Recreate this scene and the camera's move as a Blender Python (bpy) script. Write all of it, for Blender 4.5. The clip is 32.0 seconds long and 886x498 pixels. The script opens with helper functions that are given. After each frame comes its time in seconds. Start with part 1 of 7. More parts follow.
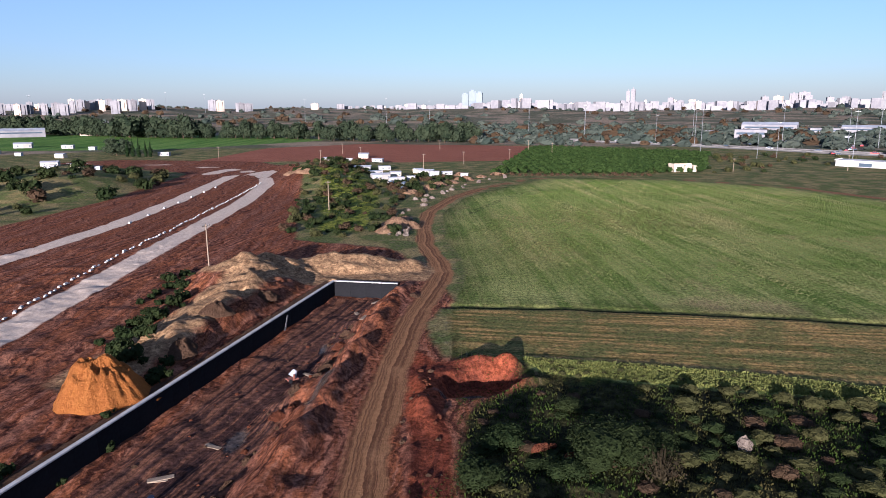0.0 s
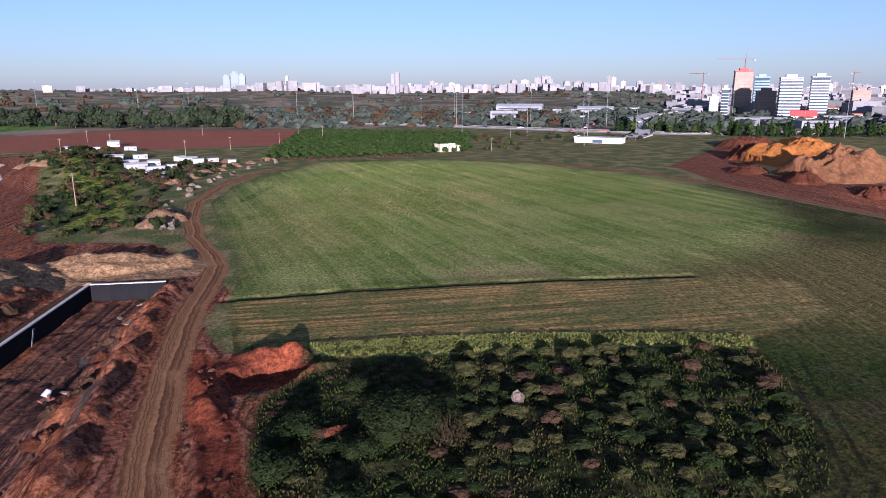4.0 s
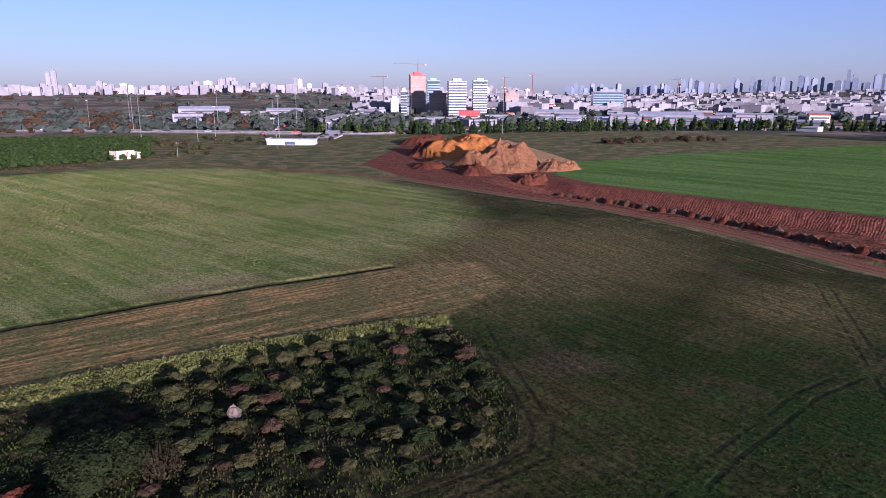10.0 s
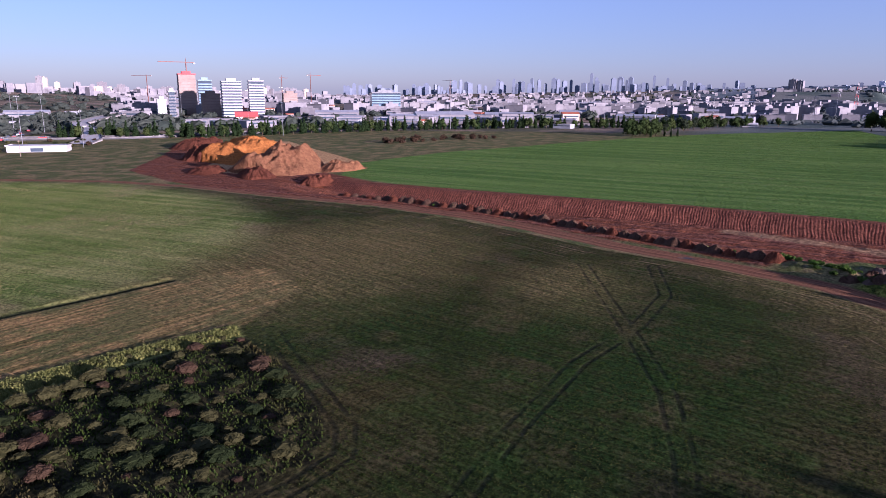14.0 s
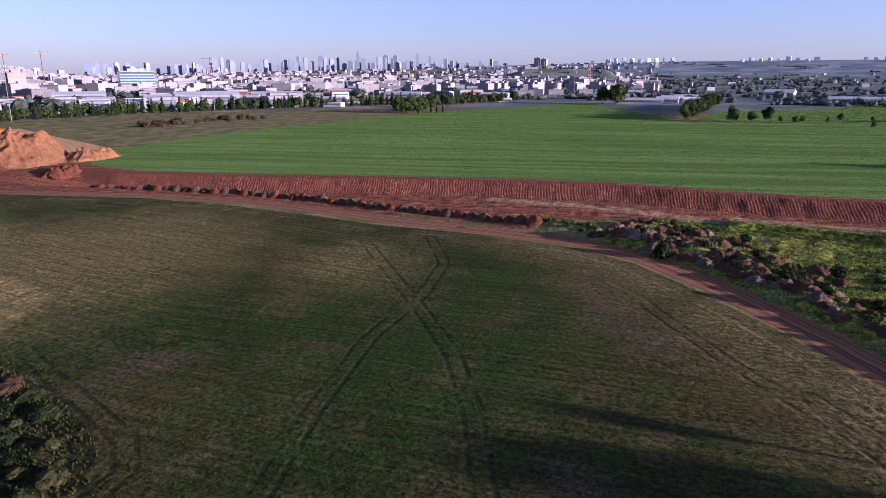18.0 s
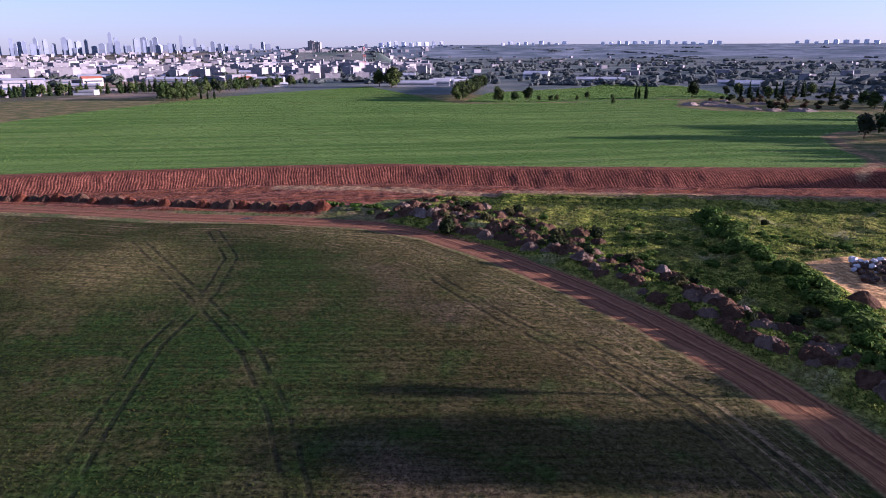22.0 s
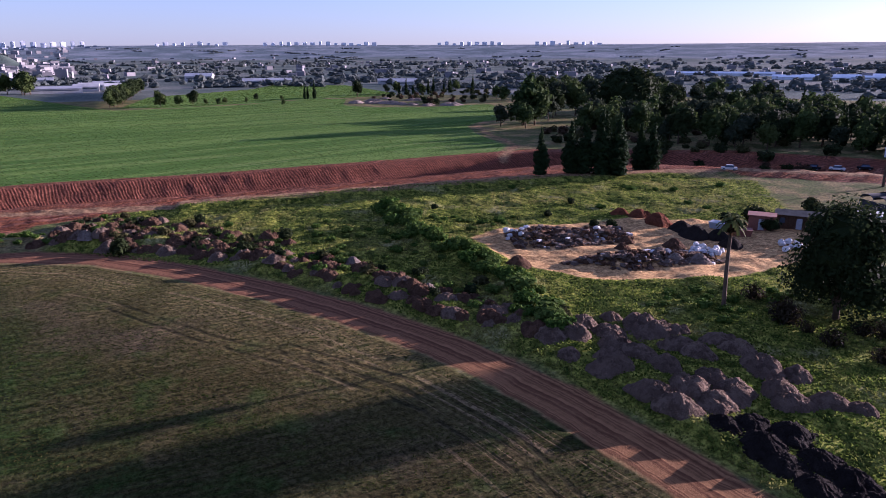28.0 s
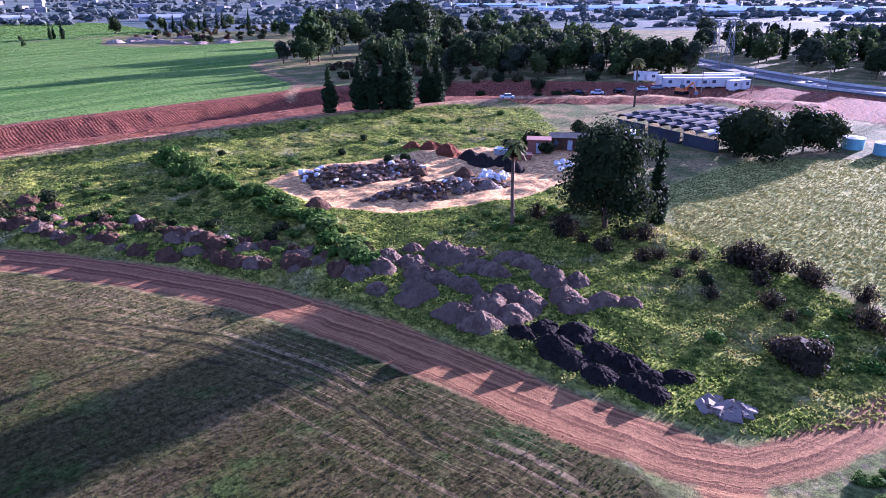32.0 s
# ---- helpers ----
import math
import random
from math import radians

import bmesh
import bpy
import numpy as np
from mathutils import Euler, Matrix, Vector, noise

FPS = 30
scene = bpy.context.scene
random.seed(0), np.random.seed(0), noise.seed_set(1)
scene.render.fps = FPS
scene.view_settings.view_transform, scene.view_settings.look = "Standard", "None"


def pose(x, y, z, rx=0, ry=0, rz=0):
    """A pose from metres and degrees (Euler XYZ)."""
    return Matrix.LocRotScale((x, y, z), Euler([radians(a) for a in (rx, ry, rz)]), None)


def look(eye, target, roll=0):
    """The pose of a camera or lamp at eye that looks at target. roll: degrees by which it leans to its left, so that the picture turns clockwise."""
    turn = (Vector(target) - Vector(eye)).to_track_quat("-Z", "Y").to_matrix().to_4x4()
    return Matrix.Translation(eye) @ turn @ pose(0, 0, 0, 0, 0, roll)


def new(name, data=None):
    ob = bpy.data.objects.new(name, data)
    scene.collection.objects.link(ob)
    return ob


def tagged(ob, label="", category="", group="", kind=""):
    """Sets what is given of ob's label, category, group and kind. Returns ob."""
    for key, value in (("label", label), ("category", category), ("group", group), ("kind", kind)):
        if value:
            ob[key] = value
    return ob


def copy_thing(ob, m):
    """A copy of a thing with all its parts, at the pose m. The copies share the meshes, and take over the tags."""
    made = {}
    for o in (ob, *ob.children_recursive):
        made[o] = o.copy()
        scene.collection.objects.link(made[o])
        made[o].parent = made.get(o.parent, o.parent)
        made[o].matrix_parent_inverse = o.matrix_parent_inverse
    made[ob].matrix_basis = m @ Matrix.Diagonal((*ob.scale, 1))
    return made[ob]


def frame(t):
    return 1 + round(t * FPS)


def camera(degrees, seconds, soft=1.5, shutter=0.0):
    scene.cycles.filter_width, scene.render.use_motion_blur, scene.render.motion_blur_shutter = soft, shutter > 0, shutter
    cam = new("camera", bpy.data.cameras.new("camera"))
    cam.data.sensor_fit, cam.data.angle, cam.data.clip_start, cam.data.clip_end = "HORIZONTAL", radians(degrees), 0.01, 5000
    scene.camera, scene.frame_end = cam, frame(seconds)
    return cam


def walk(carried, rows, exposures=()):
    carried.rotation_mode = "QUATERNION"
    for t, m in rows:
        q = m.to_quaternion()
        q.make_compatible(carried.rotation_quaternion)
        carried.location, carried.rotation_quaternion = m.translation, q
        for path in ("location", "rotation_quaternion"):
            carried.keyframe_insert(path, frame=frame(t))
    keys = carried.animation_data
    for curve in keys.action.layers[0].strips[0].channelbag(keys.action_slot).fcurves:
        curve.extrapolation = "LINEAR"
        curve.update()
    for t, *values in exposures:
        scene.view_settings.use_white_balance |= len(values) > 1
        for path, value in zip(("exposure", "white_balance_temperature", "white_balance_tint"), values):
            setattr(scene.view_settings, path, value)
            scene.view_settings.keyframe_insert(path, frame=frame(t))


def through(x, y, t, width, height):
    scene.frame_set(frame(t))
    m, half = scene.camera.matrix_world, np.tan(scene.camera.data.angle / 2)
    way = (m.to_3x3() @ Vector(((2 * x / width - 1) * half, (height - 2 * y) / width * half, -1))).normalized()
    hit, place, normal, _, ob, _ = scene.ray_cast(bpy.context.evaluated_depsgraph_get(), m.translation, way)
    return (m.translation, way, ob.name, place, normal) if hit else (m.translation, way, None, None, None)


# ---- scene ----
# A camera hovering 32 m over the farmland and panning from the building site round to the yard.
cam = camera(67.2, 32.0, soft=0.9)
EYE = (0.0, 0.0, 32.0)
# seconds, yaw to the left, pitch up, roll
PATH = [
    (0, -0.00, -12.09, -0.25),
    (0.5, -2.68, -12.18, -0.28),
    (1, -4.87, -12.54, -0.24),
    (1.5, -6.84, -12.96, -0.28),
    (2, -8.80, -13.36, -0.34),
    (2.5, -11.08, -13.49, -0.33),
    (3, -13.86, -13.50, -0.27),
    (3.5, -16.76, -13.54, -0.21),
    (5.5, -25.77, -13.55, -0.14),
    (6, -27.88, -13.55, -0.19),
    (6.5, -29.99, -13.54, -0.18),
    (7, -32.14, -13.53, -0.12),
    (7.5, -34.33, -13.54, -0.02),
    (8, -36.45, -13.53, -0.09),
    (8.5, -38.56, -13.50, -0.01),
    (9, -40.71, -13.47, 0.06),
    (9.5, -42.85, -13.45, 0.10),
    (10, -45.10, -13.42, 0.11),
    (10.5, -47.56, -13.41, 0.09),
    (11, -49.88, -13.38, 0.17),
    (11.5, -52.17, -13.37, 0.20),
    (12, -54.44, -13.36, 0.16),
    (12.5, -56.68, -13.35, 0.17),
    (13, -58.98, -13.34, 0.20),
    (13.5, -61.27, -13.36, 0.26),
    (15.5, -70.47, -13.24, 0.23),
    (16, -73.11, -13.55, 0.21),
    (16.5, -75.52, -14.28, 0.30),
    (17, -77.83, -14.94, 0.23),
    (17.5, -80.19, -15.04, 0.16),
    (18, -82.63, -15.02, 0.09),
    (18.5, -85.08, -15.00, 0.07),
    (19, -87.41, -15.58, 0.01),
    (19.5, -89.70, -16.31, -0.03),
    (20, -91.93, -16.38, -0.05),
    (20.5, -94.18, -16.34, -0.12),
    (21, -96.53, -16.33, 0.10),
    (21.5, -98.82, -16.33, 0.09),
    (22, -101.10, -16.32, 0.04),
    (22.5, -103.37, -16.30, -0.00),
    (23, -105.62, -16.29, -0.04),
    (23.5, -107.91, -16.29, -0.04),
    (24, -110.18, -16.26, -0.07),
    (24.5, -112.42, -16.26, -0.15),
    (25, -114.68, -16.25, -0.07),
    (25.5, -116.96, -16.25, -0.10),
    (27.5, -126.02, -16.29, -0.18),
    (28, -128.26, -16.27, -0.18),
    (28.5, -130.49, -16.26, -0.21),
    (29, -132.76, -16.30, -0.22),
    (29.5, -135.06, -19.03, -0.13),
    (30, -137.29, -21.46, -0.17),
    (30.5, -139.52, -21.58, -0.18),
    (31, -141.74, -21.56, -0.21),
    (31.5, -143.95, -21.54, -0.24),
    (32, -146.15, -21.55, -0.23),
]
EXPOSE = [(0.0, 1.75, 5200, 21), (3.0, 1.7, 5150, 25), (7.0, 1.52, 5080, 36), (13.0, 1.55, 5150, 44), (16.0, 1.66, 5220, 44), (19.0, 1.97, 5300, 43), (22.0, 2.05, 5250, 45), (28.0, 1.97, 5250, 45), (29.0, 1.92, 5200, 45), (30.0, 3.14, 4720, 51), (32.0, 3.16, 4720, 51)]


def aim(yaw, pitch, roll):
    a, p = radians(yaw), radians(pitch)
    way = Vector((-math.sin(a) * math.cos(p), math.cos(a) * math.cos(p), math.sin(p)))
    return look(EYE, Vector(EYE) + way * 10, roll)


walk(cam, [(t, aim(yaw, pitch, roll)) for t, yaw, pitch, roll in PATH], EXPOSE)

# ---- daylight: a low winter sun, 9 degrees up, south of the fields ----
SUN_WAY = Vector((-0.235, -0.972, 0.0)).normalized() * math.cos(radians(9)) + Vector((0, 0, math.sin(radians(9))))
sun = new("sun", bpy.data.lights.new("sun", "SUN"))
sun.data.energy, sun.data.angle, sun.data.color = 5.0, radians(0.6), (1.0, 0.84, 0.66)
sun.matrix_world = look(SUN_WAY * 100, (0, 0, 0))
world = bpy.data.worlds.new("sky")
scene.world = world
world.use_nodes = True
wt = world.node_tree
sky = wt.nodes.new("ShaderNodeTexSky")
sky.sky_type, sky.sun_disc = "NISHITA", False
sky.sun_elevation, sky.sun_rotation = radians(9), math.atan2(SUN_WAY.x, SUN_WAY.y)
sky.altitude, sky.air_density, sky.dust_density, sky.ozone_density = 60, 1.0, 0.5, 3.0
# ground haze evens out the clear sky's colours
haze = wt.nodes.new("ShaderNodeMix")
haze.data_type = "RGBA"
haze.inputs[0].default_value, haze.inputs[7].default_value = 0.28, (3.8, 4.2, 5.6, 1.0)
wt.links.new(sky.outputs["Color"], haze.inputs[6])
wt.links.new(haze.outputs[2], wt.nodes["Background"].inputs["Color"])
wt.nodes["Background"].inputs["Strength"].default_value = 0.049

# ---- materials ----
class Nodes:
    """Short names for the nodes of one material."""

    def __init__(self, name, rough=0.9):
        self.mat = bpy.data.materials.new(name)
        self.mat.use_nodes = True
        self.tree = self.mat.node_tree
        self.bsdf = self.tree.nodes["Principled BSDF"]
        self.bsdf.inputs["Roughness"].default_value = rough
        self.bsdf.inputs["Specular IOR Level"].default_value = 0.02 if rough > 0.7 else 0.3

    def put(self, node, key, v):
        if isinstance(v, bpy.types.NodeSocket):
            self.tree.links.new(v, node.inputs[key])
        elif v is not None:
            node.inputs[key].default_value = v

    def attr(self, name):
        n = self.tree.nodes.new("ShaderNodeAttribute")
        n.attribute_name = name
        return n.outputs["Fac"]

    def pos(self, turn=0.0, stretch=(1, 1, 1)):
        n = self.tree.nodes.new("ShaderNodeNewGeometry")
        r, m = self.tree.nodes.new("ShaderNodeMapping"), self.tree.nodes.new("ShaderNodeMapping")
        r.inputs["Rotation"].default_value = (0, 0, radians(turn))
        m.inputs["Scale"].default_value = stretch
        self.tree.links.new(n.outputs["Position"], r.inputs["Vector"])
        self.tree.links.new(r.outputs["Vector"], m.inputs["Vector"])
        return m.outputs["Vector"]

    def local(self, stretch=(1, 1, 1)):
        n = self.tree.nodes.new("ShaderNodeTexCoord")
        m = self.tree.nodes.new("ShaderNodeMapping")
        m.inputs["Scale"].default_value = stretch
        self.tree.links.new(n.outputs["Object"], m.inputs["Vector"])
        return m.outputs["Vector"]

    def noise(self, vec, scale, detail=4.0, rough=0.55):
        n = self.tree.nodes.new("ShaderNodeTexNoise")
        self.put(n, "Vector", vec), self.put(n, "Scale", scale), self.put(n, "Detail", detail), self.put(n, "Roughness", rough)
        return n.outputs["Fac"]

    def voronoi(self, vec, scale, out="Distance"):
        n = self.tree.nodes.new("ShaderNodeTexVoronoi")
        self.put(n, "Vector", vec), self.put(n, "Scale", scale)
        return n.outputs[out]

    def wave(self, vec, scale, distort=2.0, detail=2.0, dscale=1.0):
        n = self.tree.nodes.new("ShaderNodeTexWave")
        self.put(n, "Vector", vec), self.put(n, "Scale", scale), self.put(n, "Distortion", distort)
        self.put(n, "Detail", detail), self.put(n, "Detail Scale", dscale)
        return n.outputs["Fac"]

    def calc(self, op, a, b=0.0, c=None):
        n = self.tree.nodes.new("ShaderNodeMath")
        n.operation = op
        self.put(n, 0, a), self.put(n, 1, b)
        if c is not None:
            self.put(n, 2, c)
        return n.outputs[0]

    def fit(self, v, lo, hi, a=0.0, b=1.0, smooth=True):
        n = self.tree.nodes.new("ShaderNodeMapRange")
        n.interpolation_type = "SMOOTHSTEP" if smooth else "LINEAR"
        for key, x in (("Value", v), ("From Min", lo), ("From Max", hi), ("To Min", a), ("To Max", b)):
            self.put(n, key, x)
        return n.outputs["Result"]

    def mix(self, fac, a, b):
        n = self.tree.nodes.new("ShaderNodeMix")
        n.data_type = "RGBA"
        self.put(n, 0, fac)
        for key, v in ((6, a), (7, b)):
            self.put(n, key, (*v, 1.0) if isinstance(v, tuple) else v)
        return n.outputs[2]

    def dim(self, c, f):
        n = self.tree.nodes.new("ShaderNodeVectorMath")
        n.operation = "SCALE"
        self.put(n, 0, c), self.put(n, "Scale", f)
        return n.outputs[0]

    def island(self):
        return self.tree.nodes.new("ShaderNodeNewGeometry").outputs["Random Per Island"]

    def own(self):
        return self.tree.nodes.new("ShaderNodeObjectInfo").outputs["Random"]

    def done(self, color, height=None, strength=0.5, distance=0.1, rough=None):
        self.put(self.bsdf, "Base Color", (*color, 1.0) if isinstance(color, tuple) else color)
        self.put(self.bsdf, "Roughness", rough)
        if height is not None:
            b = self.tree.nodes.new("ShaderNodeBump")
            self.put(b, "Strength", strength), self.put(b, "Distance", distance), self.put(b, "Height", height)
            self.tree.links.new(b.outputs["Normal"], self.bsdf.inputs["Normal"])
        return self.mat


def plain(name, color, second=None, scale=2.0, rough=0.8, bump=0.3, distance=0.03, metal=0.0):
    """A surface of two close colours, with stains, grain and a little change from thing to thing."""
    n = Nodes(name, rough)
    second = second or tuple(c * 0.72 for c in color)
    p = n.local()
    coarse, fine = n.noise(p, scale * 0.25, 4), n.noise(p, scale * 3, 5, 0.65)
    c = n.mix(n.fit(n.calc("ADD", n.calc("MULTIPLY", coarse, 0.6), n.calc("MULTIPLY", fine, 0.4)), 0.38, 0.64), color, second)
    c = n.mix(n.calc("MULTIPLY", n.own(), 0.35), c, second)
    n.bsdf.inputs["Metallic"].default_value = metal
    n.bsdf.inputs["Specular IOR Level"].default_value = 0.3 if rough < 0.75 else 0.08
    return n.done(c, fine, bump, distance)


def leafy(n, c, through=0.35):
    """Lets a share of the light through the leaves."""
    t, m = n.tree.nodes.new("ShaderNodeBsdfTranslucent"), n.tree.nodes.new("ShaderNodeMixShader")
    n.tree.links.new(c, t.inputs["Color"])
    m.inputs[0].default_value = through
    n.tree.links.new(n.bsdf.outputs[0], m.inputs[1]), n.tree.links.new(t.outputs[0], m.inputs[2])
    n.tree.links.new(m.outputs[0], n.tree.nodes["Material Output"].inputs["Surface"])
    return n.done(c)


def foliage(name, dark, light, tip=None):
    """Leaves: every clump has its own green, and each plant leans to its own tone."""
    n = Nodes(name, 0.75)
    c = n.mix(n.island(), dark, light)
    c = n.mix(n.calc("MULTIPLY", n.own(), 0.6), c, tip or light)
    return leafy(n, c, 0.25)


def sown(name, dark, light, bare, size=0.035, turn=0.0, band=0.9, share=0.45):
    """Blades of a crop: greener and balder patches over the field, drill lines, every tuft a little different."""
    n = Nodes(name, 0.8)
    c = n.mix(n.island(), dark, light)
    p = n.pos()
    lines = n.noise(n.pos(turn, (0.02, band, 1)), 1.0, 4, 0.7)
    patch = n.calc("ADD", n.calc("MULTIPLY", n.noise(p, size, 4), 1 - share), n.calc("MULTIPLY", lines, share))
    c = n.mix(n.fit(patch, 0.46, 0.62), c, bare)
    return leafy(n, c, 0.3)


def ground_material():
    n = Nodes("farmland", 0.95)
    p = n.pos()
    big, mid, small, fine = n.noise(p, 0.02, 5), n.noise(p, 0.12, 5), n.noise(p, 0.7, 5, 0.6), n.noise(p, 4.0, 5, 0.7)
    wob = n.calc("ADD", n.calc("MULTIPLY", n.calc("SUBTRACT", mid, 0.5), 5.0), n.calc("MULTIPLY", n.calc("SUBTRACT", small, 0.5), 2.4))

    def mask(name, ragged=0.4, soft=0.4):
        return n.fit(n.calc("ADD", n.attr(name), n.calc("MULTIPLY", wob, ragged)), soft, -soft)

    def tint(a, b, f, lo=0.4, hi=0.6):
        return n.mix(n.fit(f, lo, hi), a, b)

    # rough open land: olive weeds over brown earth
    c = tint((0.165, 0.128, 0.055), (0.066, 0.078, 0.024), mid, 0.38, 0.58)
    c = n.mix(n.fit(small, 0.5, 0.72), c, (0.1, 0.085, 0.048))
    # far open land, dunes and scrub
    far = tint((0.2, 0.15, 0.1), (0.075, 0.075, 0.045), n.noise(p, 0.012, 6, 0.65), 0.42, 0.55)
    # eastern plain and hills carry the blue-grey haze of distance in their colour
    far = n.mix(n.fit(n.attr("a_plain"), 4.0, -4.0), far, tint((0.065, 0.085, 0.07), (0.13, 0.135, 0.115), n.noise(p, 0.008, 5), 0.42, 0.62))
    hills = n.calc("MULTIPLY", n.fit(n.calc("ADD", n.attr("a_hazed_hills"), n.calc("MULTIPLY", n.calc("SUBTRACT", n.noise(p, 0.002, 4), 0.5), 30.0)), 8.0, -8.0), n.fit(n.attr("a_plain"), 4.0, -4.0))
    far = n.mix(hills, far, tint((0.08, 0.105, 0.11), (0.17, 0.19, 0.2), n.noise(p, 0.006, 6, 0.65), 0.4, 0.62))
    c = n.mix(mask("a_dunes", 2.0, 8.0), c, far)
    # lush winter grass
    lush = tint((0.024, 0.04, 0.006), (0.18, 0.185, 0.03), small, 0.35, 0.62)
    lush = n.mix(n.fit(mid, 0.55, 0.7), lush, (0.19, 0.18, 0.07))
    c = n.mix(mask("a_lush", 1.0, 1.5), c, lush)
    # pale grazed meadow
    mead = tint((0.25, 0.24, 0.07), (0.12, 0.14, 0.034), n.calc("ADD", n.calc("MULTIPLY", small, 0.6), n.calc("MULTIPLY", mid, 0.4)), 0.42, 0.6)
    c = n.mix(mask("a_meadow", 1.0, 1.5), c, mead)
    # sown fields with drill lines
    rows = n.noise(n.pos(-70.0, (0.05, 1.7, 1)), 1.0, 4, 0.65)
    crop = tint((0.018, 0.025, 0.006), (0.05, 0.04, 0.014), n.calc("ADD", n.calc("MULTIPLY", big, 0.6), n.calc("MULTIPLY", rows, 0.4)), 0.42, 0.6)
    crop = n.mix(n.calc("MULTIPLY", mask("a_green", 3.0, 11.0), n.fit(n.calc("ADD", n.calc("MULTIPLY", small, 0.5), n.calc("MULTIPLY", mid, 0.5)), 0.4, 0.56, 0.35, 0.95)), crop, (0.015, 0.034, 0.007))
    crop = n.mix(n.fit(n.noise(p, 0.035, 4), 0.55, 0.72), crop, (0.07, 0.052, 0.028))
    crop = n.mix(n.fit(n.calc("ADD", n.calc("MULTIPLY", fine, 0.6), n.calc("MULTIPLY", rows, 0.4)), 0.46, 0.64, 0.0, 0.8), crop, (0.009, 0.011, 0.006))
    crop = n.mix(n.fit(n.noise(p, 0.1, 4, 0.65), 0.5, 0.64, 0, 0.65), crop, (0.05, 0.041, 0.017))
    crop = n.mix(n.fit(n.noise(p, 0.17, 4, 0.65), 0.5, 0.7, 0, 0.6), crop, (0.02, 0.044, 0.008))
    crop = n.dim(crop, n.fit(n.noise(n.pos(-80.0, (0.03, 1.2, 1)), 1.0, 4, 0.7), 0.36, 0.64, 0.76, 1.26))
    # headland: drill lines that follow the field's rim
    rim = n.attr("a_crop")
    drill = n.noise(p, 0.9, 4, 0.7)
    drill.node.noise_dimensions = "1D"
    n.tree.links.new(n.calc("ADD", rim, n.calc("MULTIPLY", wob, 0.08)), drill.node.inputs["W"])
    head = n.calc("MULTIPLY", n.fit(rim, -16.0, -5.0), n.fit(n.noise(p, 0.09, 3), 0.4, 0.55))
    crop = n.mix(n.calc("MULTIPLY", head, n.fit(drill, 0.5, 0.6, 0.0, 0.7)), crop, (0.17, 0.12, 0.066))
    crop = n.mix(n.calc("MULTIPLY", head, n.fit(drill, 0.47, 0.38, 0.0, 0.38)), crop, (0.014, 0.015, 0.007))
    # northern crop: greener by itself, brightened further to imitate the sun's backscatter
    north = tint((0.075, 0.11, 0.022), (0.2, 0.2, 0.066), n.calc("ADD", n.calc("MULTIPLY", n.noise(n.pos(-4.0, (0.7, 0.02, 1)), 0.4, 5, 0.7), 0.6), n.calc("MULTIPLY", n.noise(p, 0.05, 5, 0.65), 0.4)), 0.42, 0.58)
    north = n.mix(n.fit(n.noise(p, 0.03, 4), 0.55, 0.7), north, (0.24, 0.19, 0.085))
    crop = n.mix(mask("a_north", 1.5, 9.0), crop, north)
    c = n.mix(mask("a_crop", 0.25, 0.5), c, crop)
    fresh = tint((0.05, 0.105, 0.018), (0.095, 0.155, 0.032), n.noise(n.pos(0.0, (1.0, 0.05, 1)), 0.12, 4), 0.4, 0.6)
    fresh = n.mix(n.fit(n.noise(n.pos(4.0, (1.0, 0.02, 1)), 0.5, 3), 0.55, 0.7), fresh, (0.13, 0.165, 0.05))
    c = n.mix(mask("a_fresh", 0.2, 0.6), c, fresh)
    stub = tint((0.27, 0.17, 0.06), (0.08, 0.068, 0.02), n.noise(n.pos(9.0, (0.02, 0.9, 1)), 1.0, 4), 0.42, 0.58)
    stub = n.mix(n.fit(n.calc("ADD", n.calc("MULTIPLY", mid, 0.7), n.calc("MULTIPLY", small, 0.3)), 0.42, 0.56, 0, 0.8), stub, (0.075, 0.085, 0.026))
    c = n.mix(mask("a_stubble", 0.5, 1.2), c, stub)
    straw = n.mix(n.fit(n.calc("ADD", n.calc("MULTIPLY", rows, 0.5), n.calc("MULTIPLY", small, 0.5)), 0.4, 0.58), (0.25, 0.18, 0.066), (0.085, 0.075, 0.026))
    c = n.mix(n.calc("MULTIPLY", mask("a_straw", 4.0, 13.0), n.fit(small, 0.34, 0.6, 0.15, 0.85)), c, straw)
    c = n.mix(n.calc("MULTIPLY", mask("a_ridge", 0.1, 0.3), 0.9), c, (0.014, 0.018, 0.008))
    # plot soil almost black: shadow between the bushes is put into its colour
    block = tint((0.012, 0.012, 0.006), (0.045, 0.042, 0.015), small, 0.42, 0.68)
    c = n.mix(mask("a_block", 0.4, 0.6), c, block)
    margin = tint((0.24, 0.24, 0.07), (0.12, 0.14, 0.034), small, 0.4, 0.6)
    c = n.mix(mask("a_margin", 0.5, 0.6), c, margin)
    red_field = tint((0.17, 0.06, 0.034), (0.21, 0.085, 0.05), n.noise(n.pos(30.0, (0.05, 1.0, 1)), 0.5, 3))
    c = n.mix(mask("a_plough", 0.3, 1.0), c, red_field)
    # bare earth of the works
    def rutted(turn, bend, scale):
        sep = n.tree.nodes.new("ShaderNodeSeparateXYZ")
        n.tree.links.new(n.pos(turn), sep.inputs[0])
        line = n.noise(p, scale, 5, 0.72)
        line.node.noise_dimensions = "1D"
        n.tree.links.new(n.calc("ADD", sep.outputs[0], n.calc("MULTIPLY", n.calc("ADD", wob, n.calc("MULTIPLY", n.calc("SUBTRACT", big, 0.5), 14.0)), bend)), line.node.inputs["W"])
        return line

    which = n.fit(n.noise(p, 0.07, 3), 0.44, 0.54)
